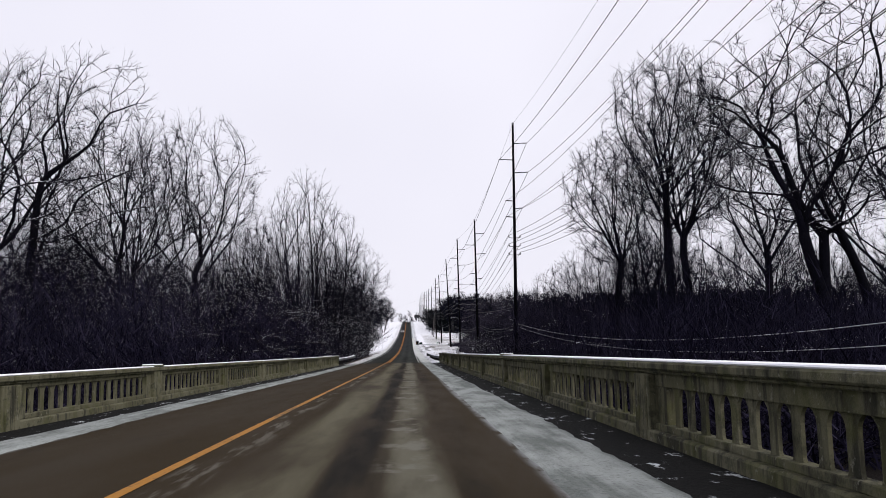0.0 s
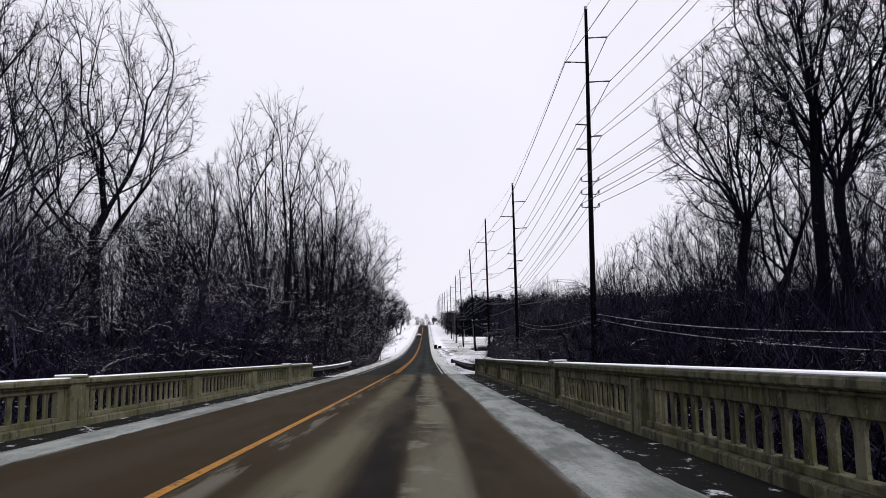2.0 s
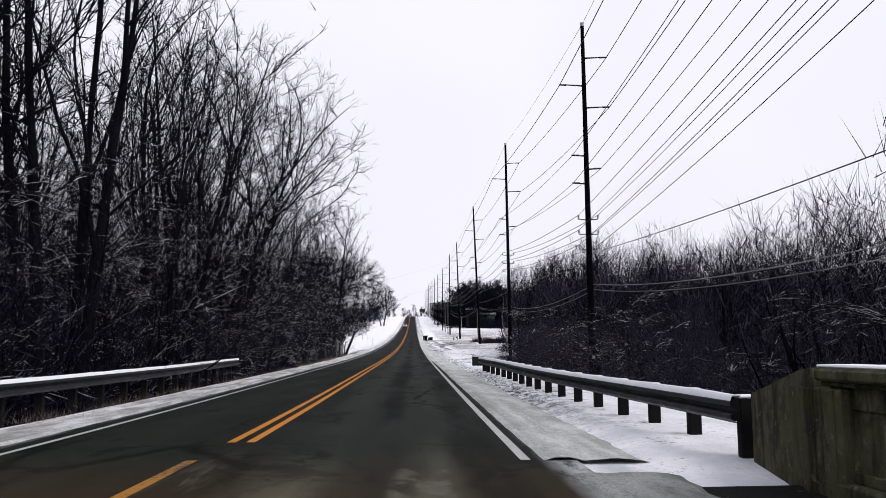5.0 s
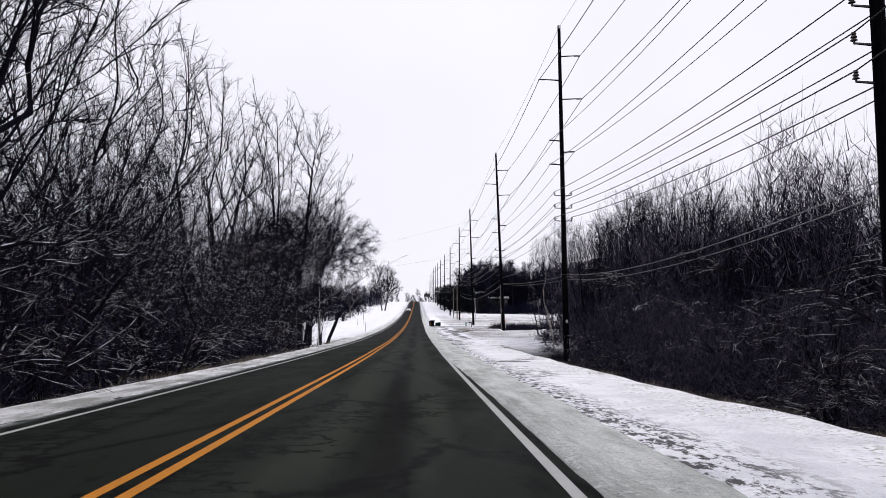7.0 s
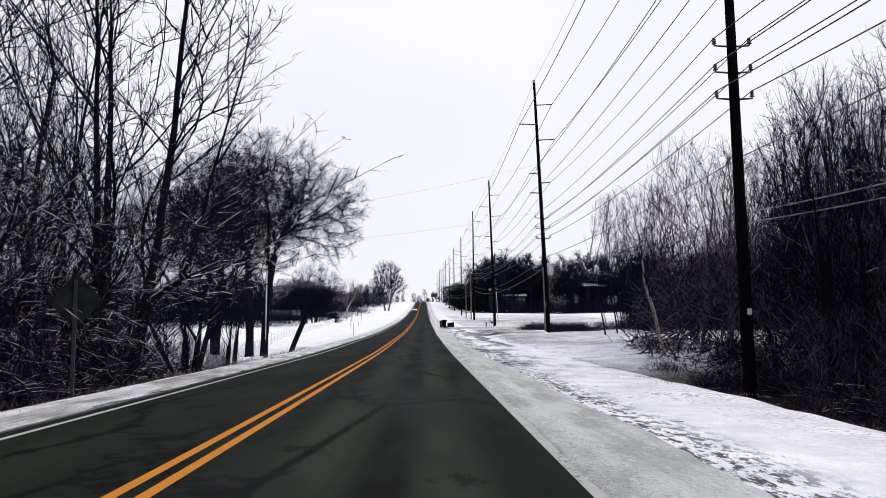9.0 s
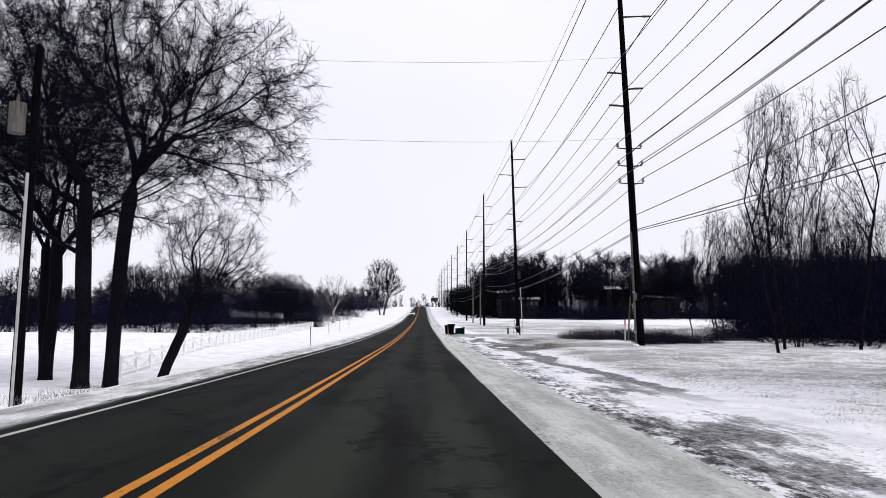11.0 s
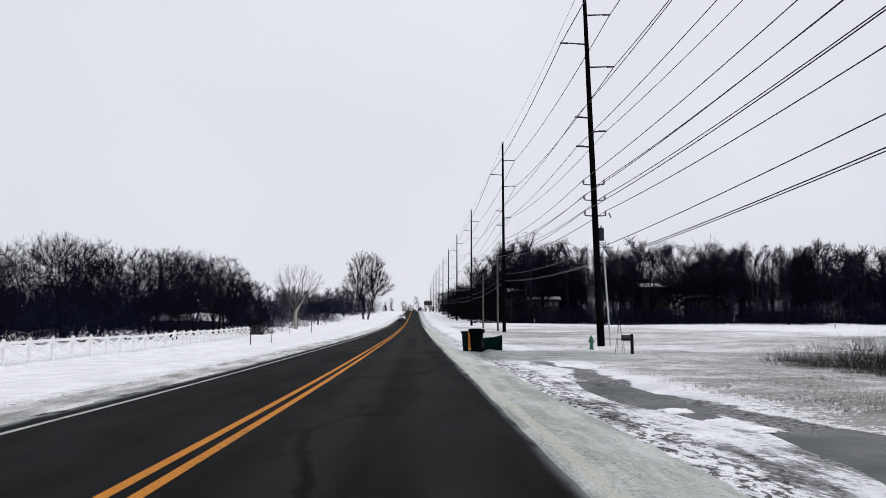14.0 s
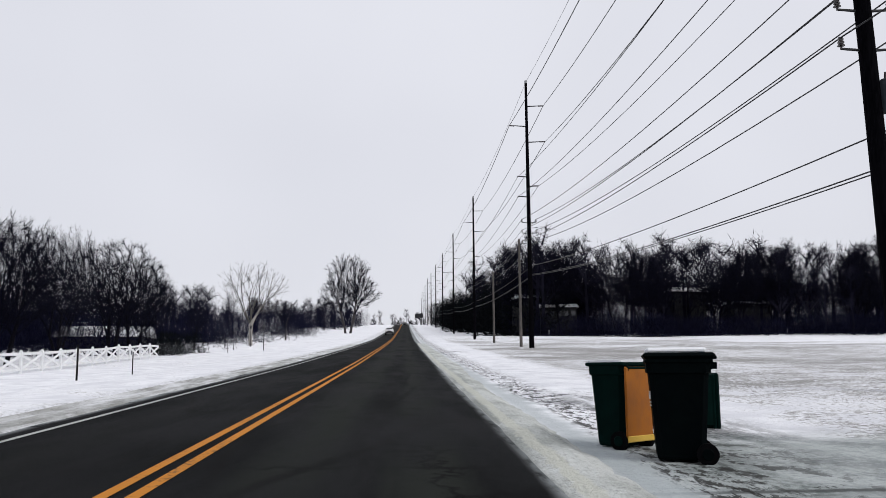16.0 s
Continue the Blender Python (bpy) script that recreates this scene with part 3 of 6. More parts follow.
# ------------------------------------------------------------ ground and road
def build_ground():
    xs = np.unique(np.concatenate([np.arange(-14, 16, 0.6), np.arange(-60, 62, 4.0), np.arange(-400, 401, 40.0), [-1800, -900, 900, 1800]]).round(2))
    ys = np.unique(np.concatenate([np.arange(90, 345, 1.5), np.arange(-60, 520, 6.0), np.arange(-300, 1401, 40.0), [2000, 3000]]).round(2))
    verts = [(x, y, ground_z(x, y)) for y in ys for x in xs]
    n = len(xs)
    quads = [(j * n + i, j * n + i + 1, (j + 1) * n + i + 1, (j + 1) * n + i) for j in range(len(ys) - 1) for i in range(n - 1)]
    ob = new("ground", quick_mesh("ground", verts, quads, M["ground"], smooth=True))
    return tagged(ob, "snow-covered rough grass with leaf mould under the woods", "ground", kind="structure")


build_ground()
road_ys = [y for y in range(-60, 110, 4)] + [y for y in range(110, 400, 3)] + list(range(400, 1000, 10))
road = strip("road", [-6.25, -5.6, -4.2, -2.6, -1.0, 0.4, 1.5, 2.05], road_ys, [-0.05, -0.04, -0.018, 0.0, -0.015, -0.025, -0.04, -0.05], M["road"])
tagged(road, "salt-stained two-lane asphalt road with cracks and slush", "road", kind="structure")


def crown(x):
    return float(np.interp(x, [-6.25, -5.6, -4.2, -2.6, -1.0, 0.4, 1.5, 2.05], [-0.05, -0.04, -0.018, 0.0, -0.015, -0.025, -0.04, -0.05]))


def marking(x, width, y0, y1, mat, label):
    ys = list(np.arange(y0, min(y1, 400), 2.0)) + (list(np.arange(max(400, y0), y1, 8.0)) if y1 > 400 else [])
    ob = strip("road_marking", [x - width / 2, x + width / 2], ys, 0.007, mat, lambda u, v: road_z(v) + crown(u))
    return tagged(ob, label, "road marking", "lines on the road", "structure")


marking(-2.38, 0.13, 110, 900, M["yellow"], "worn solid yellow centre line on asphalt")
marking(-2.66, 0.13, 110, 900, M["yellow"], "worn solid yellow centre line on asphalt")
marking(-2.72, 0.15, -60, 109, M["yellow_old"], "faded dirty yellow centre line on the bridge")
marking(-5.58, 0.12, 108, 900, M["white_line"], "thin white edge line on asphalt")
marking(1.40, 0.13, 108, 240, M["white_line"], "worn white edge line half under slush")

# slush shoulders, each a low uneven bank of its own
def bank(name, x0, x1, y0, y1, h, mat, label, step=0.8):
    ys = np.arange(y0, y1, step)
    cols = 9
    verts, faces = [], []
    left, right = (c if callable(c) else (lambda y, c=c: c) for c in (x0, x1))
    for j, y in enumerate(ys):
        x0, x1 = left(y), right(y)
        wl_ = 0.05 * noise.noise((y * 0.07, 1.7, 1.0)) + 0.016 * noise.noise((y * 0.9, 1.7, 5.0))
        wr_ = 0.10 * noise.noise((y * 0.20, 3.1, 2.0)) + 0.10 * noise.noise((y * 1.7, 3.1, 7.0))
        for i in range(cols):
            f = i / (cols - 1)
            x = (x0 + wl_) * (1 - f) + (x1 + wr_) * f
            top = math.sin(math.pi * min(1, max(0, f))) ** 0.6
            base = road_z(y) - 0.06 if x0 < 2.2 and x1 > -7.2 and y < 108 else min(road_z(y), max(ground_z(x, y), road_z(y) - 0.3)) if i else road_z(y)
            base = max(base, ground_z(x, y)) if y > 108 else base
            if -6.25 < x < 2.05:
                base = road_z(y) + crown(x)
            z = base + (h * top * (0.75 + 0.45 * noise.noise((x * 2.2, y * 0.8, 4.0)) + 0.35 * noise.noise((x * 6.0, y * 0.35, 9.0))) if 0 < i < cols - 1 else -0.012)
            verts.append((x, y, z))
    for j in range(len(ys) - 1):
        for i in range(cols - 1):
            faces.append((j * cols + i, j * cols + i + 1, (j + 1) * cols + i + 1, (j + 1) * cols + i))
    ob = mesh_object(name, verts, faces, mat, smooth=True)
    return tagged(ob, label, "snow bank", kind="stuff")


bank("slush_bank", 1.70, 2.95, -60, 107, 0.05, M["deck_slush"], "grey slush ploughed along the bridge edge", 0.4)
bank("slush_bank", -7.05, -5.95, -60, 107, 0.05, M["deck_slush"], "grey slush ploughed along the bridge edge", 0.4)
bank("slush_bank", lambda y: 1.58 - 0.22 * ease(150, 186, y) - 0.08 * ease(214, 232, y) + 0.12 * ease(268, 300, y), lambda y: 3.02 - 0.12 * ease(220, 235, y) - 0.62 * ease(300, 312, y) + 0.4 * ease(330, 350, y), 108, 420, 0.09, M["shoulder"], "grey half-melted slush pushed over the edge of the road", 0.45)
bank("snow_bank", -7.2, -6.1, 108, 420, 0.10, M["dirty_snow"], "thin snow thrown along the road edge")


def puddle(cx, cy, hx, hy):
    """A shallow sheet of melt water with an uneven shore."""
    rings, spokes = 6, 72
    verts, faces = [(cx, cy, ground_z(cx, cy) + 0.025)], []
    for k in range(1, rings + 1):
        for i in range(spokes):
            a = math.tau * i / spokes
            r = k / rings * (1 + 0.16 * noise.noise((math.cos(a) * 1.5, math.sin(a) * 1.5, cy)) + 0.10 * noise.noise((math.cos(a) * 5, math.sin(a) * 5, cy)))
            x, y = cx + hx * r * math.cos(a), cy + hy * r * math.sin(a)
            verts.append((x, y, ground_z(x, y) + (0.025 if k < rings else -0.01)))
    faces += [(0, 1 + i, 1 + (i + 1) % spokes) for i in range(spokes)]
    for k in range(rings - 1):
        for i in range(spokes):
            a, b = 1 + k * spokes + i, 1 + k * spokes + (i + 1) % spokes
            faces.append((a, a + spokes, b + spokes, b))
    ob = mesh_object("puddle", verts, faces, M["melt_water"], smooth=True)
    return tagged(ob, "shallow grey-green puddle of melt water in the snow", "puddle", "puddles on the verge")


for pool in POOLS:
    puddle(*pool)


# ------------------------------------------------------------ the bridge
BRIDGE_END = 106.0
deck = mesh_object("bridge_deck", *(lambda ys: ([(x, y, road_z(y) - d) for y in ys for x, d in ((-8.45, 0.06), (-6.2, 0.07), (2.0, 0.07), (4.4, 0.06), (4.4, 0.75), (-8.45, 0.75))],
    [(j * 6 + i, j * 6 + (i + 1) % 6, (j + 1) * 6 + (i + 1) % 6, (j + 1) * 6 + i) for j in range(len(ys) - 1) for i in range(6)]))([*range(-60, 106, 5), 106]), M["gutter"])
tagged(deck, "concrete bridge deck with dark wet gutters and snow", "bridge deck", kind="structure")

SLOT, PITCH, MARGIN = 0.543, 10.2, 0.76
SLOT_LOW, SLOT_HIGH = 0.21, 0.77


def baluster_mesh():
    """An upright between two round-headed slots: straight below, flaring into the arches above."""
    w, t, z1 = 0.100, 0.022, SLOT_HIGH - SLOT_LOW
    arch = SLOT / 2 - w
    half = [(w + 0.02, 0.0), (w, 0.05), (w, z1 - arch)]
    for k in range(1, 6):
        a = math.pi / 2 * k / 5
        half.append((w + arch * (1 - math.cos(a)), z1 - arch + arch * math.sin(a)))
    outline = [(u, z) for u, z in half] + [(-u, z) for u, z in reversed(half)]
    bm = bmesh.new()
    front = [bm.verts.new((-t, u, z)) for u, z in outline]
    back = [bm.verts.new((t, u, z)) for u, z in outline]
    bm.faces.new(list(reversed(front)))
    bm.faces.new(back)
    n = len(outline)
    for i in range(n):
        bm.faces.new((front[i], front[(i + 1) % n], back[(i + 1) % n], back[i]))
    bmesh.ops.recalc_face_normals(bm, faces=bm.faces)
    return bm


def parapet(name, x, full_posts, y0, y1, out, label, mat, top):
    """A concrete parapet: kerb, balusters with arched slots, cornice, pilasters, taller posts with snow caps."""
    root = base_empty(name, x, 0, 0)
    tagged(root, label, "bridge parapet", "parapets of the bridge")
    first = full_posts[0] - PITCH * math.floor((full_posts[0] - y0) / PITCH)
    marks = [first + PITCH * i for i in range(int((y1 - first) / PITCH) + 1)]
    model = None
    for yy in marks:
        tall = min(abs(yy - f) for f in full_posts) < 1.0
        z = road_z(yy)
        bm = box_bm(-0.19, yy - 0.42, z - 0.4, 0.19, yy + 0.42, z + top + (0.015 if tall else -0.19), 0.02)
        part("post" if tall else "pilaster", bm, mat, root)
        if tall:
            bm = box_bm(-0.24, yy - 0.48, z + top + 0.015, 0.24, yy + 0.48, z + top + 0.06, 0.02)
            part("post_cap", bm, mat, root)
            bm = box_bm(-0.21, yy - 0.45, z + top + 0.061, 0.21, yy + 0.45, z + top + 0.10, 0.02)
            part("snow", bm, M["snow_cap"], root, "cushion of settled snow")
        else:
            for s in (-0.22, 0.22):
                bm = box_bm(-0.215, yy + s - 0.09, z - 0.3, 0.215, yy + s + 0.09, z + top - 0.195, 0.015)
                part("pilaster_rib", bm, mat, root)
    ends = [y0] + marks + [y1]
    for a, b in zip(ends, ends[1:]):
        if b - a < 0.6:
            continue
        za, zb = road_z(a), road_z(b)
        slope = math.degrees(math.atan2(zb - za, b - a))

        def beam(pname, x0, x1, z0, z1, paint, bevel=0.015, text=""):
            bm = box_bm(x0, 0, z0, x1, b - a, z1, bevel)
            ob = part(pname, bm, paint, root, text)
            ob.matrix_local = pose(0, a, za, slope)
            return ob

        beam("kerb", -0.20, 0.20, -0.45, 0.11, mat, 0.03)
        beam("plinth", -0.09, 0.09, 0.11, SLOT_LOW, mat, 0.01)
        beam("spandrel", -0.07, 0.07, SLOT_HIGH - 0.004, top - 0.17, mat, 0.005)
        beam("cornice", -0.16, 0.16, top - 0.17, top - 0.12, mat)
        beam("top_rail", -0.23, 0.23, top - 0.12, top, mat, 0.025)
        beam("snow", -0.20, 0.20, top + 0.001, top + 0.035, M["snow_cap"], 0.015, "thin ridge of settled snow")
        count = int((b - a - 2 * MARGIN) / SLOT + 1e-6)
        side = (b - a - count * SLOT) / 2
        for u, v in ((0.0, side - 0.15), (b - a - side + 0.15, b - a)):
            bm = box_bm(-0.045, u, SLOT_LOW - 0.003, 0.085, v, SLOT_HIGH + 0.003)
            stile = part("stile", bm, mat, root)
            stile.matrix_local = pose(0, a, za, slope)
        for i in range(count):
            yy = a + side + (i + 0.5) * SLOT
            m = pose(0, yy, road_z(yy) + SLOT_LOW)
            if model is None:
                model = part("baluster", baluster_mesh(), mat, root)
                model.matrix_local = m
            else:
                shared("baluster", model, root, m)
    # sloping end block
    z = road_z(y1)
    bm = bmesh.new()
    prof = [(0, -0.4), (0, top), (0.35, top - 0.03), (2.2, 0.78), (2.2, -0.4)]
    rows = []
    for u, h in prof:
        rows.append([bm.verts.new((s * 0.2 + out * 0.12 * u, y1 + u, z + h)) for s in (-1, 1)])
    for i in range(len(prof)):
        j = (i + 1) % len(prof)
        bm.faces.new((rows[i][0], rows[j][0], rows[j][1], rows[i][1]))
    bm.faces.new([r[0] for r in rows])
    bm.faces.new([r[1] for r in reversed(rows)])
    bmesh.ops.recalc_face_normals(bm, faces=bm.faces)
    part("end_block", bm, mat, root)
    return root


parapet("bridge_parapet", -8.1, [-2.4, 28.3, 58.9, 89.5], -24, 99.2, -1, "stained yellowish concrete parapet with arched slots and snow on top", M["concrete"], 1.04)
parapet("bridge_parapet", 4.1, [3.4, 34.0, 64.6, 95.2], -18, 105.5, 1, "mossy stained concrete parapet, darkened by painted shade, with arched slots and snow on top", M["concrete_shaded_dirty"], 1.14)


# ------------------------------------------------------------ guardrails beyond the bridge
def w_section():
    """The outline of a corrugated guardrail, depth and height."""
    return [(0.0, 0.0), (0.02, 0.02), (0.08, 0.05), (0.08, 0.10), (0.0, 0.135), (0.0, 0.175), (0.08, 0.21), (0.08, 0.26), (0.02, 0.29), (0.0, 0.31)]


def guardrail(x_at, y0, y1, face, end_shoe, label, gap=1.9):
    root = base_empty("guardrail", 0, 0, 0)
    tagged(root, label, "guardrail", "guardrails after the bridge")
    ys = list(np.arange(y0, y1 + 0.01, gap / 2))
    prof = w_section()
    verts, faces = [], []
    for y in ys:
        z = road_z(y) + 0.42
        verts += [(x_at(y) + face * d, y, z + h) for d, h in prof] + [(x_at(y) + face * d - face * 0.012, y, z + h) for d, h in reversed(prof)]
    k = 2 * len(prof)
    for j in range(len(ys) - 1):
        faces += [(j * k + i, j * k + (i + 1) % k, (j + 1) * k + (i + 1) % k, (j + 1) * k + i) for i in range(k)]
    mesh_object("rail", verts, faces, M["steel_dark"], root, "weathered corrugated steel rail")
    verts, faces = [], []
    for y in ys:
        z = road_z(y) + 0.72
        h = 0.05 + 0.02 * noise.noise((y, 3.0, 1.0))
        verts += [(x_at(y) - face * 0.06, y, z), (x_at(y) - face * 0.045, y, z + h), (x_at(y) + face * 0.04, y, z + h), (x_at(y) + face * 0.075, y, z - 0.03)]
    for j in range(len(ys) - 1):
        faces += [(j * 4 + i, j * 4 + i + 1, (j + 1) * 4 + i + 1, (j + 1) * 4 + i) for i in range(3)]
    mesh_object("snow", verts, faces, M["snow_cap"], root, "ridge of snow along the rail", smooth=True)
    model = cap = block = None
    for y in np.arange(y0 + 0.4, y1, gap):
        m = pose(x_at(y) - face * 0.27, y, road_z(y))
        if model is None:
            model = part("post", box_bm(-0.09, -0.08, -1.4, 0.09, 0.08, 0.70, 0.01), M["wood_dark"], root, "dark timber post")
            cap = part("snow", box_bm(-0.10, -0.10, 0.701, 0.10, 0.10, 0.745, 0.02), M["snow_cap"], root, "pad of snow")
            block = part("block", box_bm(0.09 if face > 0 else -0.26, -0.07, 0.42, 0.26 if face > 0 else -0.09, 0.07, 0.71, 0.01), M["wood_dark"], root)
            for o in (model, cap, block):
                o.matrix_local = m
        else:
            shared("post", model, root, m), shared("snow", cap, root, m), shared("block", block, root, m)
    if end_shoe:
        y, z = y1, road_z(y1)
        bm = box_bm(x_at(y) - 0.30, y - 0.05, z + 0.30, x_at(y) + 0.30, y + 0.45, z + 0.76, 0.03)
        part("end_terminal", bm, M["steel_dark"], root, "dark boxed end terminal")
        part("snow", box_bm(x_at(y) - 0.30, y - 0.05, z + 0.761, x_at(y) + 0.30, y + 0.45, z + 0.80, 0.02), M["snow_cap"], root, "pad of snow")
    return root


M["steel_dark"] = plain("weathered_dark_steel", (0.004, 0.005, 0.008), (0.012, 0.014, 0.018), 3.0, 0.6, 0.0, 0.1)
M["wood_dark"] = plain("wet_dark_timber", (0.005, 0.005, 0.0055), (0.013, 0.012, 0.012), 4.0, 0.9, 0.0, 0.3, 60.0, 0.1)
guardrail(lambda y: 3.95 - 0.45 * ease(106, 124, y) - 0.2 * ease(130, 141, y), 107.6, 140.6, -1, True, "snow-topped corrugated guardrail on dark timber posts")
guardrail(lambda y: -8.25 - 0.55 * ease(125, 141, y), 101.6, 141.0, 1, False, "snow-topped corrugated guardrail on dark timber posts")


# ------------------------------------------------------------ power line
POLES = [  # base x, base y, top lean x, top lean y, height
    (17.6, -18.0, 0.3, 0.0, 27.0), (13.75, 108.2, 0.38, -0.5, 0), (13.0, 159.0, -0.13, -0.15, 0), (12.65, 208.3, -0.27, -0.12, 0), (13.05, 264.6, -1.05, -0.05, 0),
    (12.6, 327.1, -0.78, -0.1, 0), (12.64, 391.5, -0.05, -0.05, 0), (12.5, 461.0, 0.0, 0.0, 0)]
TOPS = {0: 31.5, 1: 31.1, 2: 26.55, 3: 29.6, 4: 30.8, 5: 31.8, 6: 36.1, 7: 38.0}
for i in range(8):
    POLES.append((12.4, 527.0 + 66.0 * i, 0.0, 0.0, 26.3))
# levels below the top: side, drop, reach
ARMS = [(1, 2.75, 1.75), (-1, 4.9, 1.85), (1, 6.6, 1.85), (-1, 10.3, 1.05), (1, 11.3, 1.05), (-1, 12.4, 1.05)]
PAIRS = [15.1, 16.2, 17.3]
CABLE_Z = {1: 5.0, 2: 6.7, 3: 7.7, 4: 10.7, 5: 11.4}  # height of the telephone cables on the first poles


def pole_point(i, drop):
    x, y, lx, ly, h = POLES[i]
    z0 = ground_z(x, y)
    top = TOPS.get(i, z0 + h)
    f = 1 - drop / (top - z0)
    return Vector((x + lx * f, y + ly * f, top - drop))


def utility_pole(i):
    x, y, lx, ly, h = POLES[i]
    z0 = ground_z(x, y)
    top = TOPS.get(i, z0 + h)
    root = base_empty("utility_pole", x, y, z0)
    tagged(root, "tall dark wooden utility pole with davit arms and insulators" if i else "tall dark wooden utility pole beside the bridge", "utility pole", "power line along the road")
    near = i <= 6

    def at(p):
        return (p[0] - x, p[1] - y, p[2] - z0)

    bm = rod_bm((0, 0, -1.2), (lx, ly, top - z0), 0.27, 0.13, 12)
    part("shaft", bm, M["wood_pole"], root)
    part("top_cap", rod_bm((lx, ly, top - z0 - 0.25), (lx, ly, top - z0 + 0.04), 0.15, 0.15, 10), M["steel"], root)
    for side, drop, reach in ARMS:
        p = pole_point(i, drop)
        q = p + Vector((side * reach, 0, 0.10))
        arm = part("arm", rod_bm(at(p), at(q), 0.07, 0.035, 6), M["steel_dark"], root)
        if near:
            part("clamp", rod_bm(at(q + Vector((-side * 0.5, 0, -0.04))), at(q + Vector((side * 0.05, 0, -0.02))), 0.075, 0.06, 8), M["insulator"], arm)
    for drop in PAIRS:
        p = pole_point(i, drop)
        for side in (-1, 1):
            q = p + Vector((side * 0.72, 0, 0.05))
            bracket = part("bracket", rod_bm(at(p), at(q), 0.045, 0.035, 6), M["steel_dark"], root)
            if near:
                bm = rod_bm(at(q + Vector((0, 0, -0.02))), at(q + Vector((0, 0, 0.10))), 0.03, 0.03, 6)
                for k in range(3):
                    rod_bm(at(q + Vector((0, 0, 0.08 + 0.09 * k))), at(q + Vector((0, 0, 0.14 + 0.09 * k))), 0.105 - 0.012 * k, 0.06, 10, bm)
                part("insulator", bm, M["insulator"], bracket)
    return root


pole_roots = [utility_pole(i) for i in range(len(POLES))]


def wire(points, r, sag, label, mat=None, steps=14):
    """One conductor hung from point to point."""
    pts = []
    for a, b in zip(points, points[1:]):
        span = (b - a).length
        for k in range(steps):
            f = k / steps
            p = a.lerp(b, f)
            p.z -= 4 * sag * min((span / 60.0) ** 2, 4.5) * f * (1 - f)
            pts.append(p)
    pts.append(points[-1])
    sides = 4
    verts, faces = [], []
    for k, p in enumerate(pts):
        for s in range(sides):
            a = math.tau * s / sides
            verts.append((p.x + r * math.cos(a), p.y, p.z + r * math.sin(a)))
    for k in range(len(pts) - 1):
        faces += [(k * sides + s, k * sides + (s + 1) % sides, (k + 1) * sides + (s + 1) % sides, (k + 1) * sides + s) for s in range(sides)]
    ob = mesh_object("overhead_wire", verts, faces, mat or M["cable"])
    return tagged(ob, label, "wire", "overhead wires of the power line")


line = list(range(len(POLES)))
for side, drop, reach in ARMS:
    wire([pole_point(i, drop) + Vector((side * reach, 0, 0.04)) for i in line], 0.034 if drop < 8 else 0.026, 0.65, "dark bare conductor hung from davit arms")
for drop in PAIRS:
    for side in (-1, 1):
        wire([pole_point(i, drop) + Vector((side * 0.72, 0, 0.36)) for i in line], 0.026, 0.6, "dark conductor resting on pin insulators")
wire([pole_point(i, 0.1) for i in line[:1]] + [pole_point(i, 0.1) for i in line[1:]], 0.016, 0.6, "thin earth wire along the pole tops")
def cable_point(i, above):
    top = TOPS.get(i, ground_z(POLES[i][0], POLES[i][1]) + POLES[i][4])
    return pole_point(i, top - CABLE_Z.get(i, top - 20.4) - above)


wire([cable_point(i, 0.9 if i > 3 else 2.3) + Vector((0.25, 0, 0)) for i in line[1:]], 0.024, 0.35, "dark neutral wire below the insulators")
for up_, mm in ((0.0, 0.024), (-0.4, 0.021)):
    wire([cable_point(i, up_ if i < 4 else up_ * 0.25) + Vector((0.30, 0, 0)) for i in line[1:4]], mm, 1.15, "snow-dusted telephone cable along the woods", M["cable_snow"])
    wire([cable_point(i, up_ if i < 4 else up_ * 0.25) + Vector((0.30, 0, 0)) for i in line[3:]], mm, 0.35, "thick dark telephone cable")
    # the same cable swinging away over the stream
    wire([cable_point(1, up_) + Vector((0.3, 0, 0)), Vector((25.0, 15.0, 4.0 + 3.2 * up_))], mm, 1.0, "snow-dusted telephone cable over the stream", M["conduit"], 20)


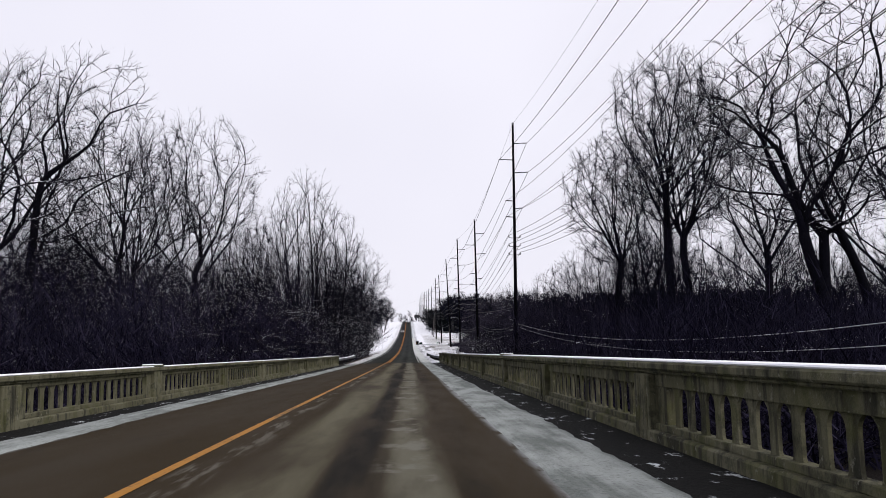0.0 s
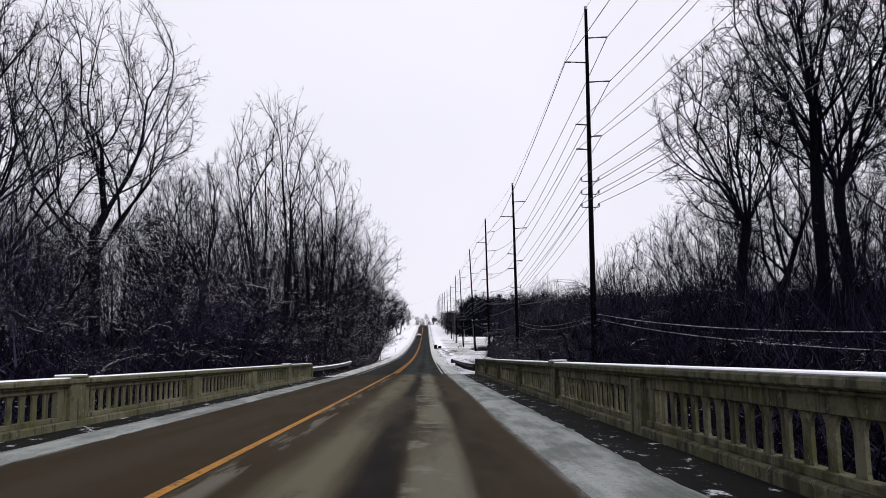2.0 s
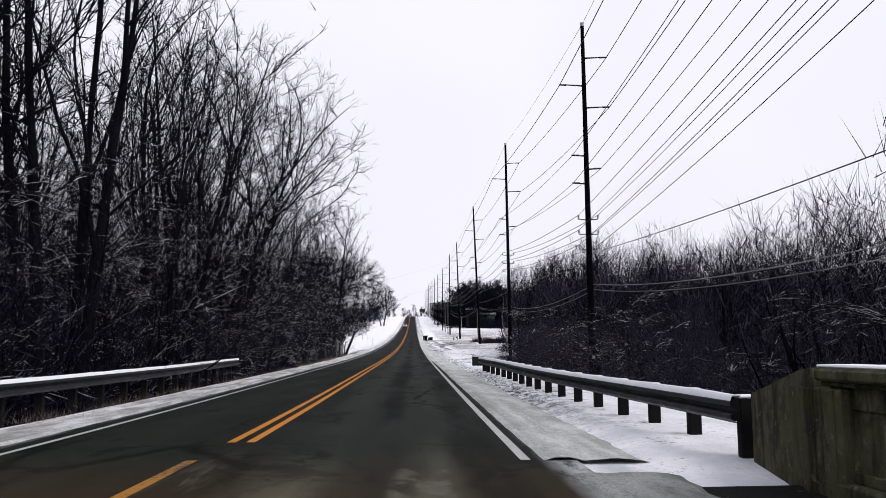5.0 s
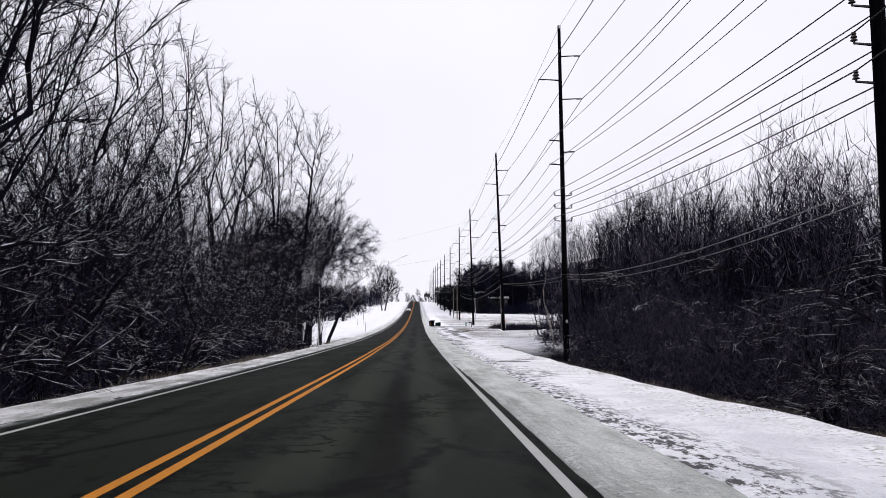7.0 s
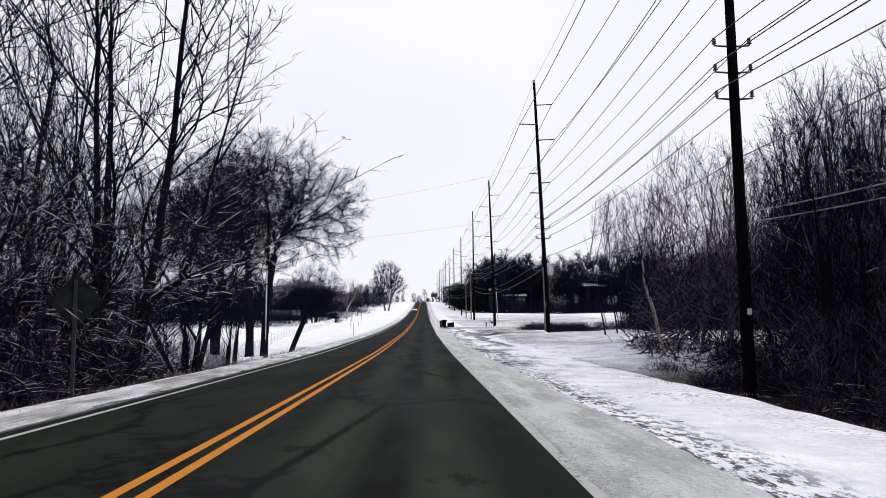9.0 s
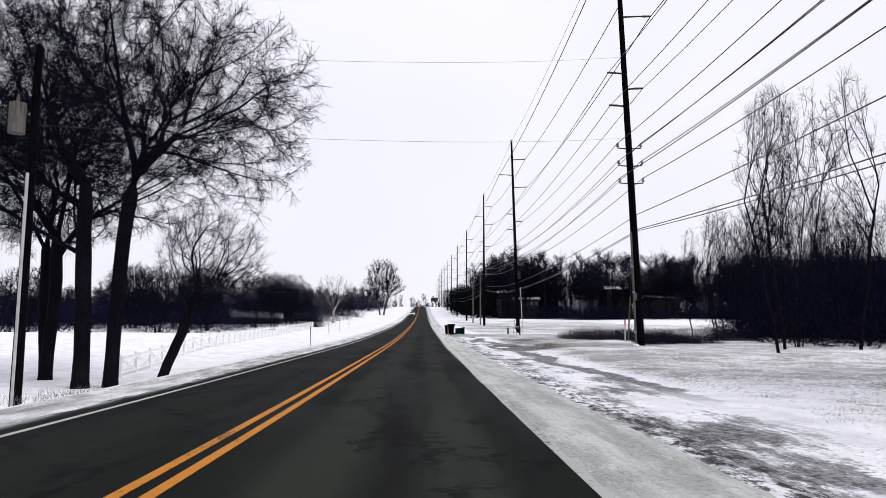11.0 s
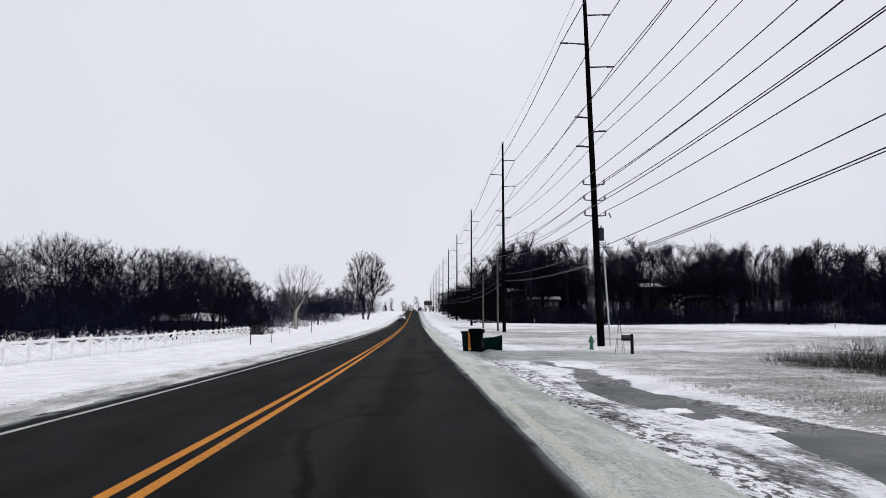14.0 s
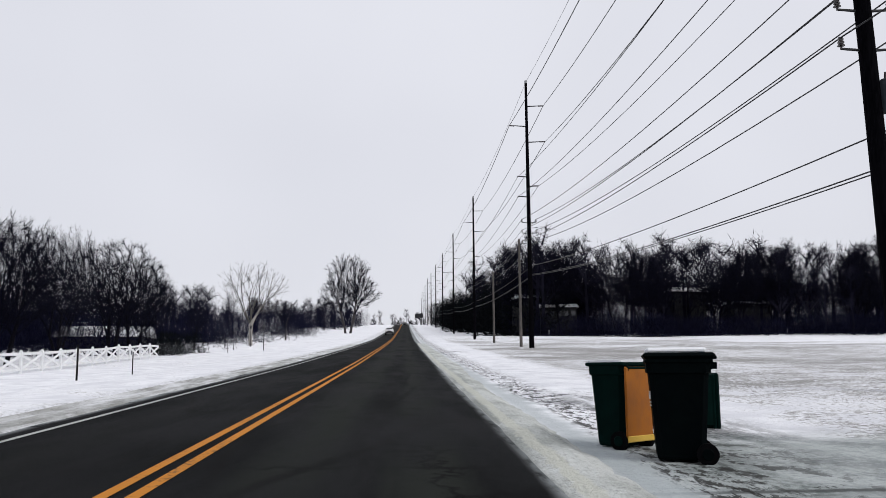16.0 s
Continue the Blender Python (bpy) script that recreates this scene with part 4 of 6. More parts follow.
# fittings on single poles
def pole_fitting():
    i = 5
    x, y, z0 = POLES[i][0], POLES[i][1], ground_z(POLES[i][0], POLES[i][1])
    root = pole_roots[i]
    p = pole_point(i, 18.6)
    o = Vector((x, y, z0))
    q = p - o + Vector((0.33, -0.1, 0))
    bm = rod_bm(q + Vector((0, 0, -0.42)), q + Vector((0, 0, 0.42)), 0.20, 0.20, 14)
    rod_bm(q + Vector((0, 0, 0.42)), q + Vector((0, 0, 0.48)), 0.21, 0.12, 14, bm)
    can = part("transformer", bm, M["can_grey"], root, "small dark grey transformer can")
    part("bushing", rod_bm(q + Vector((0, 0, 0.46)), q + Vector((0, 0, 0.68)), 0.05, 0.03, 8), M["insulator"], can)
    a, b = pole_point(i, 20.2) - o + Vector((0.45, -0.1, 0)), Vector((0.55, -0.3, -0.2))
    part("riser_pipe", rod_bm(a, b, 0.055, 0.055, 8), M["conduit"], root, "grey riser pipe")
    q = pole_point(i, 17.3) - o + Vector((0.95, 0, 0.25))
    part("cut_out", rod_bm(q, q + Vector((0.16, 0, -0.34)), 0.05, 0.04, 8), M["insulator"], root, "dark fuse cut-out")
    i = 4
    o = Vector((POLES[i][0], POLES[i][1], ground_z(POLES[i][0], POLES[i][1])))
    a, b = pole_point(i, 20.3) - o + Vector((-0.24, -0.12, 0)), Vector((-0.36, -0.16, -0.2))
    part("riser_pipe", rod_bm(a, b, 0.07, 0.07, 8), M["pole_grey"], pole_roots[i], "grey riser pipe")
    m = a + (b - a) * 0.56
    part("junction_box", box_bm(m.x - 0.06, m.y - 0.14, m.z - 0.22, m.x + 0.16, m.y - 0.02, m.z + 0.22, 0.02), M["pole_grey"], pole_roots[i], "grey junction box")
    for f in (0.3, 0.52, 0.86):
        m = a + (b - a) * f
        part("strap", rod_bm(m + Vector((0, 0, -0.03)), m + Vector((0, 0, 0.03)), 0.085, 0.085, 8), M["conduit"], pole_roots[i], "pale pipe strap")
    for i in (2, 3):
        o = Vector((POLES[i][0], POLES[i][1], ground_z(POLES[i][0], POLES[i][1])))
        z = (1.41 if i == 2 else 3.74) - o.z
        part("tag", box_bm(-0.09, -0.30, z - 0.12, 0.09, -0.268, z + 0.12, 0.005), M["conduit"], pole_roots[i], "pale tag plate")


pole_fitting()


def guy_wire(x, y, i, drop):
    """A stay from its anchor to the pole, with a plastic guard round its lower end."""
    z = ground_z(x, y)
    root = base_empty("guy_wire", x, y, z)
    tagged(root, "steel stay with a dull yellow guard beside a utility pole", "guy wire")
    to = pole_point(i, drop) - Vector((x, y, z))
    way = to.normalized()
    part("wire", rod_bm(way * -0.3, to, 0.012, 0.012, 5), M["steel_dark"], root)
    part("guard", rod_bm(way * 0.25, way * 3.3, 0.05, 0.04, 8), M["guard_yellow"], root, "dull yellow plastic guard")


guy_wire(13.1, 268.2, 4, 19.6)


def snow_heap(x, y, r, label, flat=0.55):
    """A small heap of settled snow."""
    bm = bmesh.new()
    bmesh.ops.create_icosphere(bm, subdivisions=3, radius=r)
    for v in bm.verts:
        v.co *= 1 + 0.3 * noise.noise(v.co * (2.2 / r) + Vector((x, y, 0))) + 0.15 * noise.noise(v.co * (7.0 / r))
        v.co.z *= flat
    ob = part("snow_heap", bm, M["snow_cap"], None, smooth=True)
    ob.matrix_world = pose(x, y, ground_z(x, y) + 0.02)
    tagged(ob, label, "snow heap")


snow_heap(POLES[4][0] - 0.42, POLES[4][1] - 0.3, 0.20, "small heap of snow at the foot of a pole")
for x, y, r in ((4.75, 275.9, 0.22), (5.05, 277.6, 0.16), (5.0, 270.6, 0.30), (5.35, 270.2, 0.26), (4.9, 281.6, 0.30), (4.55, 284.4, 0.34)):
    snow_heap(x, y, r, "low raft of snow lying in a puddle", 0.2)


def service_pole(x, y, h, label, arms):
    root = base_empty("service_pole", x, y, ground_z(x, y))
    tagged(root, label, "utility pole", "shorter poles beside the line")
    part("shaft", rod_bm((0, 0, -0.6), (0, 0, h), 0.17, 0.11, 10), M["pole_grey"], root)
    for z in arms:
        part("crossarm", box_bm(-1.1, -0.06, z - 0.06, 1.1, 0.06, z + 0.06, 0.01), M["wood_dark"], root)
        for u in (-1.0, -0.5, 0.5, 1.0):
            part("insulator", rod_bm((u, 0, z + 0.06), (u, 0, z + 0.26), 0.05, 0.03, 8), M["insulator"], root)
    return root


service_pole(12.1, 395.5, 11.5, "short weathered service pole next to a tall pole", [])
service_pole(12.2, 424.0, 10.0, "weathered service pole with two crossarms", [9.7, 8.4])

# the pole on the lawn side, with a transformer and two thin lines across the road
def lawn_pole(x, y, top):
    z0 = ground_z(x, y)
    root = base_empty("lawn_pole", x, y, z0)
    tagged(root, "dark wooden pole with a grey transformer beside the lawn", "utility pole")
    part("shaft", rod_bm((0, 0, -0.8), (0.1, 0, top - z0), 0.17, 0.11, 12), M["wood_pole"], root)
    can = part("transformer", rod_bm((-0.42, 0, 8.2), (-0.42, 0, 9.1), 0.24, 0.24, 14), M["pole_grey"], root, "grey transformer can")
    part("bushing", rod_bm((-0.42, 0, 9.1), (-0.42, 0, 9.35), 0.06, 0.04, 8), M["insulator"], can)
    part("conduit", rod_bm((0.0, -0.2, 0.0), (0.05, -0.16, 7.0), 0.045, 0.045, 8), M["conduit"], root, "pale conduit up the pole")


lawn_pole(-11.6, 237.6, 12.2)
wire([Vector((-11.5, 237.6, 12.1)), Vector((12.3, 264.6, 21.6))], 0.006, 1.0, "thin service wire across the road")
wire([Vector((-11.5, 237.6, 9.8)), Vector((12.5, 264.6, 16.4))], 0.006, 1.0, "thin service wire across the road")


# ------------------------------------------------------------ trees
def tube(points, radii, sides, verts, faces):
    """Adds a tapered tube along the points to the two lists; the last radius may be zero."""
    pts = np.asarray(points, float)
    d = np.gradient(pts, axis=0)
    d /= np.linalg.norm(d, axis=1)[:, None] + 1e-9
    ref = np.where(np.abs(d[:, 2:3]) > 0.9, np.array([[1.0, 0, 0]]), np.array([[0, 0, 1.0]]))
    u = np.cross(d, ref)
    u /= np.linalg.norm(u, axis=1)[:, None] + 1e-9
    w = np.cross(d, u)
    a = np.arange(sides) * math.tau / sides
    ring = u[:, None, :] * np.cos(a)[None, :, None] + w[:, None, :] * np.sin(a)[None, :, None]
    base = sum(len(v) for v in verts)
    verts.append((pts[:, None, :] + ring * np.asarray(radii)[:, None, None]).reshape(-1, 3))
    k = len(pts)
    i, s = np.meshgrid(np.arange(k - 1), np.arange(sides), indexing="ij")
    s2 = (s + 1) % sides
    q = np.stack([i * sides + s, i * sides + s2, (i + 1) * sides + s2, (i + 1) * sides + s], -1).reshape(-1, 4) + base
    faces.append(np.concatenate([q[:, [0, 1, 2]], q[:, [0, 2, 3]]]))


def spikes(starts, ends, radius, verts, faces, bend=0.0, rng=None, straight=False):
    """Many thin three-sided twigs that run to a point, each with one bend unless straight."""
    a, b = np.asarray(starts, float), np.asarray(ends, float)
    n = len(a)
    if not n:
        return
    d = b - a
    length = np.linalg.norm(d, axis=1, keepdims=True) + 1e-9
    d = d / length
    ref = np.where(np.abs(d[:, 2:3]) > 0.9, np.array([[1.0, 0, 0]]), np.array([[0, 0, 1.0]]))
    u = np.cross(d, ref)
    u /= np.linalg.norm(u, axis=1, keepdims=True) + 1e-9
    w = np.cross(d, u)
    mid = (a + b) / 2 + (rng.normal(0, 1, (n, 3)) * bend * length if rng is not None else 0)
    r = np.broadcast_to(np.asarray(radius, float).reshape(-1, 1), (n, 1))
    ang = [0, math.tau / 3, 2 * math.tau / 3]
    r0 = [a + (u * math.cos(t) + w * math.sin(t)) * r for t in ang]
    r1 = [mid + (u * math.cos(t) + w * math.sin(t)) * r * 0.7 for t in ang]
    base = sum(len(v) for v in verts)
    if straight:
        verts.append(np.stack(r0 + [b], 1).reshape(-1, 3))
        faces.append(((np.arange(n) * 4)[:, None, None] + base + np.array([[0, 1, 3], [1, 2, 3], [2, 0, 3]])[None]).reshape(-1, 3))
        return
    verts.append(np.stack(r0 + r1 + [b], 1).reshape(-1, 3))
    o = (np.arange(n) * 7)[:, None] + base
    pat = np.array([[0, 1, 4], [0, 4, 3], [1, 2, 5], [1, 5, 4], [2, 0, 3], [2, 3, 5], [3, 4, 6], [4, 5, 6], [5, 3, 6]])
    faces.append((o[:, :, None] + pat[None]).reshape(-1, 3))


def slivers(starts, ends, width, verts, faces, rng, bend=0.0):
    """The finest twigs: narrow blades that run to a point, with one bend where bend is not zero."""
    a, b = np.asarray(starts, float), np.asarray(ends, float)
    n = len(a)
    if not n:
        return
    d = b - a
    length = np.linalg.norm(d, axis=1, keepdims=True) + 1e-9
    side = np.cross(d / length, rng.normal(0, 1, (n, 3)))
    side /= np.linalg.norm(side, axis=1, keepdims=True) + 1e-9
    side = side * np.broadcast_to(np.asarray(width, float).reshape(-1, 1), (n, 1))
    base = sum(len(v) for v in verts)
    if bend:
        mid = (a + b) / 2 + rng.normal(0, 1, (n, 3)) * bend * length
        verts.append(np.stack([a - side, a + side, mid - side * 0.7, mid + side * 0.7, b], 1).reshape(-1, 3))
        pat, k = np.array([[0, 1, 3], [0, 3, 2], [2, 3, 4]]), 5
    else:
        verts.append(np.stack([a - side, a + side, b], 1).reshape(-1, 3))
        pat, k = np.array([[0, 1, 2]]), 3
    faces.append(((np.arange(n) * k)[:, None, None] + base + pat[None]).reshape(-1, 3))


def branching(rng, blobs, count, stems, low, far, bend):
    """Joins points strewn through the crown to the stems, each by the way that is short, near the root and not too sharply turned."""
    size = np.array([b[3] * b[4] * b[5] for b in blobs])
    pick = rng.choice(len(blobs), count, p=size / size.sum())
    v = rng.normal(0, 1, (count, 3))
    v *= (rng.uniform(0.02, 1, count) ** (1 / 3.0) / np.linalg.norm(v, axis=1))[:, None]
    goal = np.array([b[:3] for b in blobs])[pick] + v * np.array([b[3:] for b in blobs])[pick]
    pos, par, run, way = [], [], [], []
    open_to = []
    for line, springs in stems:
        for i, p in enumerate(line):
            pos.append(np.asarray(p, float))
            par.append(len(pos) - 2 if i else springs)
            d = np.asarray(line[min(i + 1, len(line) - 1)]) - np.asarray(line[max(i - 1, 0)])
            way.append(d / (np.linalg.norm(d) + 1e-9))
            run.append(0.0 if par[-1] < 0 else run[par[-1]] + float(np.linalg.norm(pos[-1] - pos[par[-1]])))
            open_to.append(springs >= 0 or pos[-1][2] >= low or i + 1 == len(line))
    base = len(pos)
    cost, link = np.full(count, 1e9), np.zeros(count, int)

    def offer(k):
        to = goal - pos[k]
        dist = np.linalg.norm(to, axis=1) + 1e-9
        c = dist * (1.0 + bend * (1.0 - (to @ way[k]) / dist)) + far * run[k]
        better = c < cost
        cost[better], link[better] = c[better], k

    for k in range(base):
        if open_to[k]:
            offer(k)
    shut = np.zeros(count, bool)
    for _ in range(count):
        j = int(np.argmin(np.where(shut, 1e12, cost)))
        shut[j] = True
        k = int(link[j])
        d = goal[j] - pos[k]
        ln = float(np.linalg.norm(d)) + 1e-9
        d = d / ln + 0.35 * way[k]
        pos.append(goal[j]), par.append(k), run.append(run[k] + ln), way.append(d / np.linalg.norm(d))
        offer(len(pos) - 1)
    return np.array(pos), np.array(par), base


def grow(rng, height, trunk_r, habit):
    """A bare tree that fills its crown with forking limbs and fine twigs: (trunk verts, faces), (crown verts, faces)."""
    H = height
    stems, count = [], habit.get("stems", 1)
    for s in range(count):
        ang = rng.uniform(0, 0.9) + s * math.tau / count
        tilt = habit.get("lean", 0.06) * rng.uniform(0.5, 1.2)
        top = habit["fork"] * H * rng.uniform(0.8, 1.15)
        p = np.zeros(3) if count == 1 else np.array([math.cos(ang), math.sin(ang), 0]) * trunk_r * 1.1
        d = np.array([math.cos(ang) * tilt, math.sin(ang) * tilt, 1.0])
        n = max(3, int(top / 0.9))
        line = [p - np.array([0, 0, 0.7])]
        for i in range(n):
            d = d + rng.normal(0, habit.get("jitter", 0.2) * 0.22, 3) * np.array([1, 1, 0])
            d /= np.linalg.norm(d)
            line.append(line[-1] + d * (top + 0.7) / n)
        stems.append((line, -1))
    # main limbs, each a clean line that climbs outwards
    first = 0
    for line, _ in list(stems):
        start = habit.get("low", 0.75 * habit["fork"]) * H
        spots = [i for i, p in enumerate(line) if p[2] >= start] or [len(line) - 1]
        for k in range(habit.get("limbs", 0)):
            i = spots[int((k + rng.uniform(0, 1)) / habit["limbs"] * len(spots)) % len(spots)]
            az = 2.4 * k + rng.uniform(-0.5, 0.5) + first
            out = rng.uniform(*habit.get("open", (0.5, 0.95)))
            d = np.array([math.cos(az) * math.sin(out), math.sin(az) * math.sin(out), math.cos(out)])
            ln = (H - line[i][2]) * habit.get("length", 0.62) * rng.uniform(0.7, 1.1)
            limb, step = [], ln / 6
            p = np.array(line[i], float)
            for _ in range(6):
                d = d + rng.normal(0, 0.07, 3) + np.array([0, 0, 0.05])
                d /= np.linalg.norm(d)
                p = p + d * step
                limb.append(p)
            stems.append((limb, first + i))
        first += len(line)
    blobs = [tuple(H * c for c in b) for b in habit["crown"]]
    pos, par, base = branching(rng, blobs, habit["points"], stems, habit.get("low", 0.75 * habit["fork"]) * H, habit.get("far", 0.35), habit.get("bend", 0.9))
    n = len(pos)
    tips = np.zeros(n)
    kids = [[] for _ in range(n)]
    for i in range(n - 1, -1, -1):
        if not kids[i]:
            tips[i] = 1
        if par[i] >= 0:
            tips[par[i]] += tips[i]
            kids[par[i]].append(i)
    main = np.array([max(k, key=lambda c: tips[c]) if k else i for i, k in enumerate(kids)])
    inner = np.nonzero((np.arange(n) >= base) & (main != np.arange(n)))[0]
    for _ in range(habit.get("smooth", 2)):
        pos[inner] = 0.5 * pos[inner] + 0.25 * pos[par[inner]] + 0.25 * pos[main[inner]]
    fine = 0.0095 * habit.get("thick", 1.0)
    power = math.log(max(1.3, trunk_r * (1.0 if count == 1 else 0.62) / fine)) / math.log(max(tips[i] for i in range(n) if par[i] < 0) + 1.5)
    r = fine * tips ** power
    tv, tf, cv, cf = [], [], [], []
    starts = [i for i in range(n) if par[i] < 0]
    queue = [(i, -1) for i in starts]
    while queue:
        i, frm = queue.pop()
        root = frm < 0
        chain = [] if root else [frm]
        while True:
            chain.append(i)
            if not kids[i]:
                break
            order = sorted(kids[i], key=lambda k: -tips[k])
            queue += [(k, i) for k in order[1:]]
            i = order[0]
        rad = r[chain].copy()
        if root:
            rad[0] *= 1.45
            rad[1] *= 1.1
        else:
            rad[0] = min(rad[0], rad[1] * 1.25)
        rad[-1] *= 0.4
        thick = rad.max()
        tube(pos[chain], rad, 9 if root else 5 if thick > 0.05 else 3, tv if root else cv, tf if root else cf)
    # twigs: two orders, springing from the slender shoots
    slim = np.nonzero((r < fine * habit.get("slim", 2.6)) & (par >= 0))[0]
    per, length, droop = habit.get("twigs", 3), habit.get("twig", 0.045) * H, habit.get("droop", 0.0)
    src = np.repeat(slim, per)
    a = pos[src] + (pos[par[src]] - pos[src]) * rng.uniform(0, 1, (len(src), 1))
    d = pos[src] - pos[par[src]]
    d /= np.linalg.norm(d, axis=1)[:, None] + 1e-9
    d = d * 0.9 + rng.normal(0, habit.get("spread", 0.55), d.shape) + np.array([0, 0, 0.25 - droop])
    d /= np.linalg.norm(d, axis=1)[:, None] + 1e-9
    ln = length * rng.uniform(0.45, 1.25, (len(src), 1))
    b = a + d * ln
    slivers(a, b, np.full(len(a), fine * 1.1), cv, cf, rng, 0.06)
    m = habit.get("sub", 2)
    if m:
        k = np.repeat(np.arange(len(a)), m)
        a2 = a[k] + (b[k] - a[k]) * rng.uniform(0.2, 0.9, (len(k), 1))
        d2 = d[k] + rng.normal(0, 0.6, (len(k), 3)) + np.array([0, 0, 0.15 - 1.3 * droop])
        d2 /= np.linalg.norm(d2, axis=1)[:, None] + 1e-9
        slivers(a2, a2 + d2 * ln[k] * rng.uniform(0.3, 0.7, (len(k), 1)), np.full(len(k), fine * 0.85), cv, cf, rng)
    tva, cva = np.concatenate(tv), np.concatenate(cv)
    top = max(float(np.percentile(cva[:, 2], 99.6)), 0.1)
    return (tva * H / top, np.concatenate(tf)), (cva * H / top, np.concatenate(cf))


# crown: ellipsoids (centre, half axes) in heights of the tree; fork: where the stem divides
HABITS = {
    "spreading": dict(crown=[(0, 0, 0.72, 0.26, 0.26, 0.27), (-0.18, 0.06, 0.56, 0.17, 0.17, 0.15), (0.18, -0.06, 0.60, 0.18, 0.18, 0.15)], fork=0.42, low=0.24, limbs=8, length=0.6, points=850, thick=1.25, twigs=3),
    "crooked": dict(crown=[(-0.10, 0, 0.84, 0.15, 0.15, 0.15), (0.13, 0.05, 0.70, 0.16, 0.16, 0.15), (-0.19, 0, 0.60, 0.15, 0.15, 0.11), (0.05, -0.1, 0.50, 0.17, 0.17, 0.09)], fork=0.50, low=0.34, points=420, thick=1.5, far=0.25, bend=0.6, smooth=1, jitter=0.28),
    "fan": dict(crown=[(0, 0, 0.70, 0.21, 0.21, 0.29)], fork=0.50, low=0.40, limbs=10, open=(0.3, 0.8), length=0.62, points=950, far=0.35, bend=1.0, thick=1.25, twigs=4, twig=0.035),
    "tall": dict(crown=[(0, 0, 0.66, 0.19, 0.19, 0.33), (0.06, 0.05, 0.45, 0.18, 0.18, 0.14)], fork=0.62, points=700, limbs=12, length=0.45, thick=1.3, low=0.25, twigs=3),
    "slender": dict(crown=[(0, 0, 0.64, 0.21, 0.21, 0.35), (0.05, 0, 0.36, 0.23, 0.23, 0.18)], stems=4, lean=0.18, fork=0.72, low=0.12, limbs=6, open=(0.35, 0.75), length=0.5, points=560, far=0.48, bend=1.0, smooth=2, jitter=0.12, thick=1.35, twigs=3, twig=0.045, spread=0.42),
    "broad": dict(crown=[(0, 0, 0.62, 0.27, 0.27, 0.37), (0.05, 0, 0.32, 0.30, 0.30, 0.20)], stems=3, lean=0.16, fork=0.70, low=0.12, limbs=11, open=(0.4, 1.2), length=0.62, points=640, far=0.50, bend=0.9, smooth=2, jitter=0.12, thick=1.5, twigs=3, twig=0.045, spread=0.45),
    "round": dict(crown=[(0.02, 0, 0.77, 0.26, 0.26, 0.20), (-0.24, 0.1, 0.68, 0.22, 0.24, 0.20), (0.27, -0.05, 0.64, 0.21, 0.22, 0.19), (0, 0.26, 0.66, 0.24, 0.22, 0.2), (0, -0.26, 0.62, 0.24, 0.22, 0.2), (-0.26, 0, 0.48, 0.20, 0.22, 0.16), (0.30, 0.05, 0.52, 0.15, 0.18, 0.14)], stems=2, lean=0.05, fork=0.42, low=0.2, points=2300, thick=0.95, far=0.4, bend=0.6, twigs=12, sub=4, twig=0.034, droop=0.30, spread=0.9, slim=4.0),
    "small": dict(crown=[(0.05, 0, 0.68, 0.28, 0.28, 0.29)], fork=0.34, points=900, thick=1.2, twig=0.055, bend=1.0, twigs=5),
    "orchard": dict(crown=[(0, 0, 0.64, 0.36, 0.36, 0.33)], stems=3, lean=0.35, fork=0.34, low=0.14, limbs=5, length=0.62, points=800, far=0.35, bend=0.9, thick=1.4, twig=0.055, twigs=4),
    "sapling": dict(crown=[(0, 0, 0.66, 0.10, 0.10, 0.32)], fork=0.85, low=0.3, points=240, bend=1.6, thick=1.1, twig=0.05, spread=0.4),
    "dome": dict(crown=[(0, 0, 0.60, 0.44, 0.44, 0.36)], fork=0.32, low=0.16, stems=2, lean=0.20, limbs=7, open=(0.3, 1.0), points=900, far=0.35, bend=0.9, thick=2.7, twig=0.06, twigs=6),
    "open_dome": dict(crown=[(0, 0, 0.64, 0.42, 0.42, 0.33)], fork=0.28, points=340, far=0.5, bend=1.0, thick=2.2, twig=0.06, twigs=2),
    "far_dome": dict(crown=[(0, 0, 0.70, 0.30, 0.30, 0.29), (-0.14, 0, 0.48, 0.26, 0.26, 0.20), (0.14, 0.05, 0.50, 0.26, 0.26, 0.22)], stems=2, lean=0.16, fork=0.30, points=1000, far=0.6, bend=1.0, thick=2.7, twig=0.042, twigs=6, sub=3),
    "bough": dict(crown=[(0, 0, 0.50, 0.55, 0.55, 0.45)], stems=5, lean=0.55, fork=0.35, low=0.05, points=520, bend=1.0, thick=0.9, twig=0.08, droop=0.15),
}
TREE_MODELS = {}


def tree(kind, seed, x, y, height, girth, label, bark="bark", twig="twig", turn=None, group="bare trees of the woods", lean=(0.0, 0.0), sink=0.0, category="tree"):
    """A bare tree: trunk with its crown of limbs and twigs as a part. Alike trees share their meshes."""
    key = (kind, seed, bark, twig)
    unit = 20.0
    if key not in TREE_MODELS:
        rng = np.random.default_rng(seed)
        (tv, tf), (cv, cf) = grow(rng, unit, girth * unit / height, HABITS[kind])
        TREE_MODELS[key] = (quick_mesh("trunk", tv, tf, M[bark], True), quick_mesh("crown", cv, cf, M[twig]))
    tm, cm = TREE_MODELS[key]
    s = height / unit
    root = new("tree", tm)
    spin = (seed * 67 + int(x * 13 + y * 7)) % 360 if turn is None else turn
    root.matrix_world = pose(x, y, ground_z(x, y) - sink, lean[0], lean[1], 0) @ pose(0, 0, 0, 0, 0, spin) @ Matrix.Diagonal((s, s, s, 1))
    crown_ob = new("crown", cm)
    crown_ob.parent = root
    return tagged(root, label, category, group)


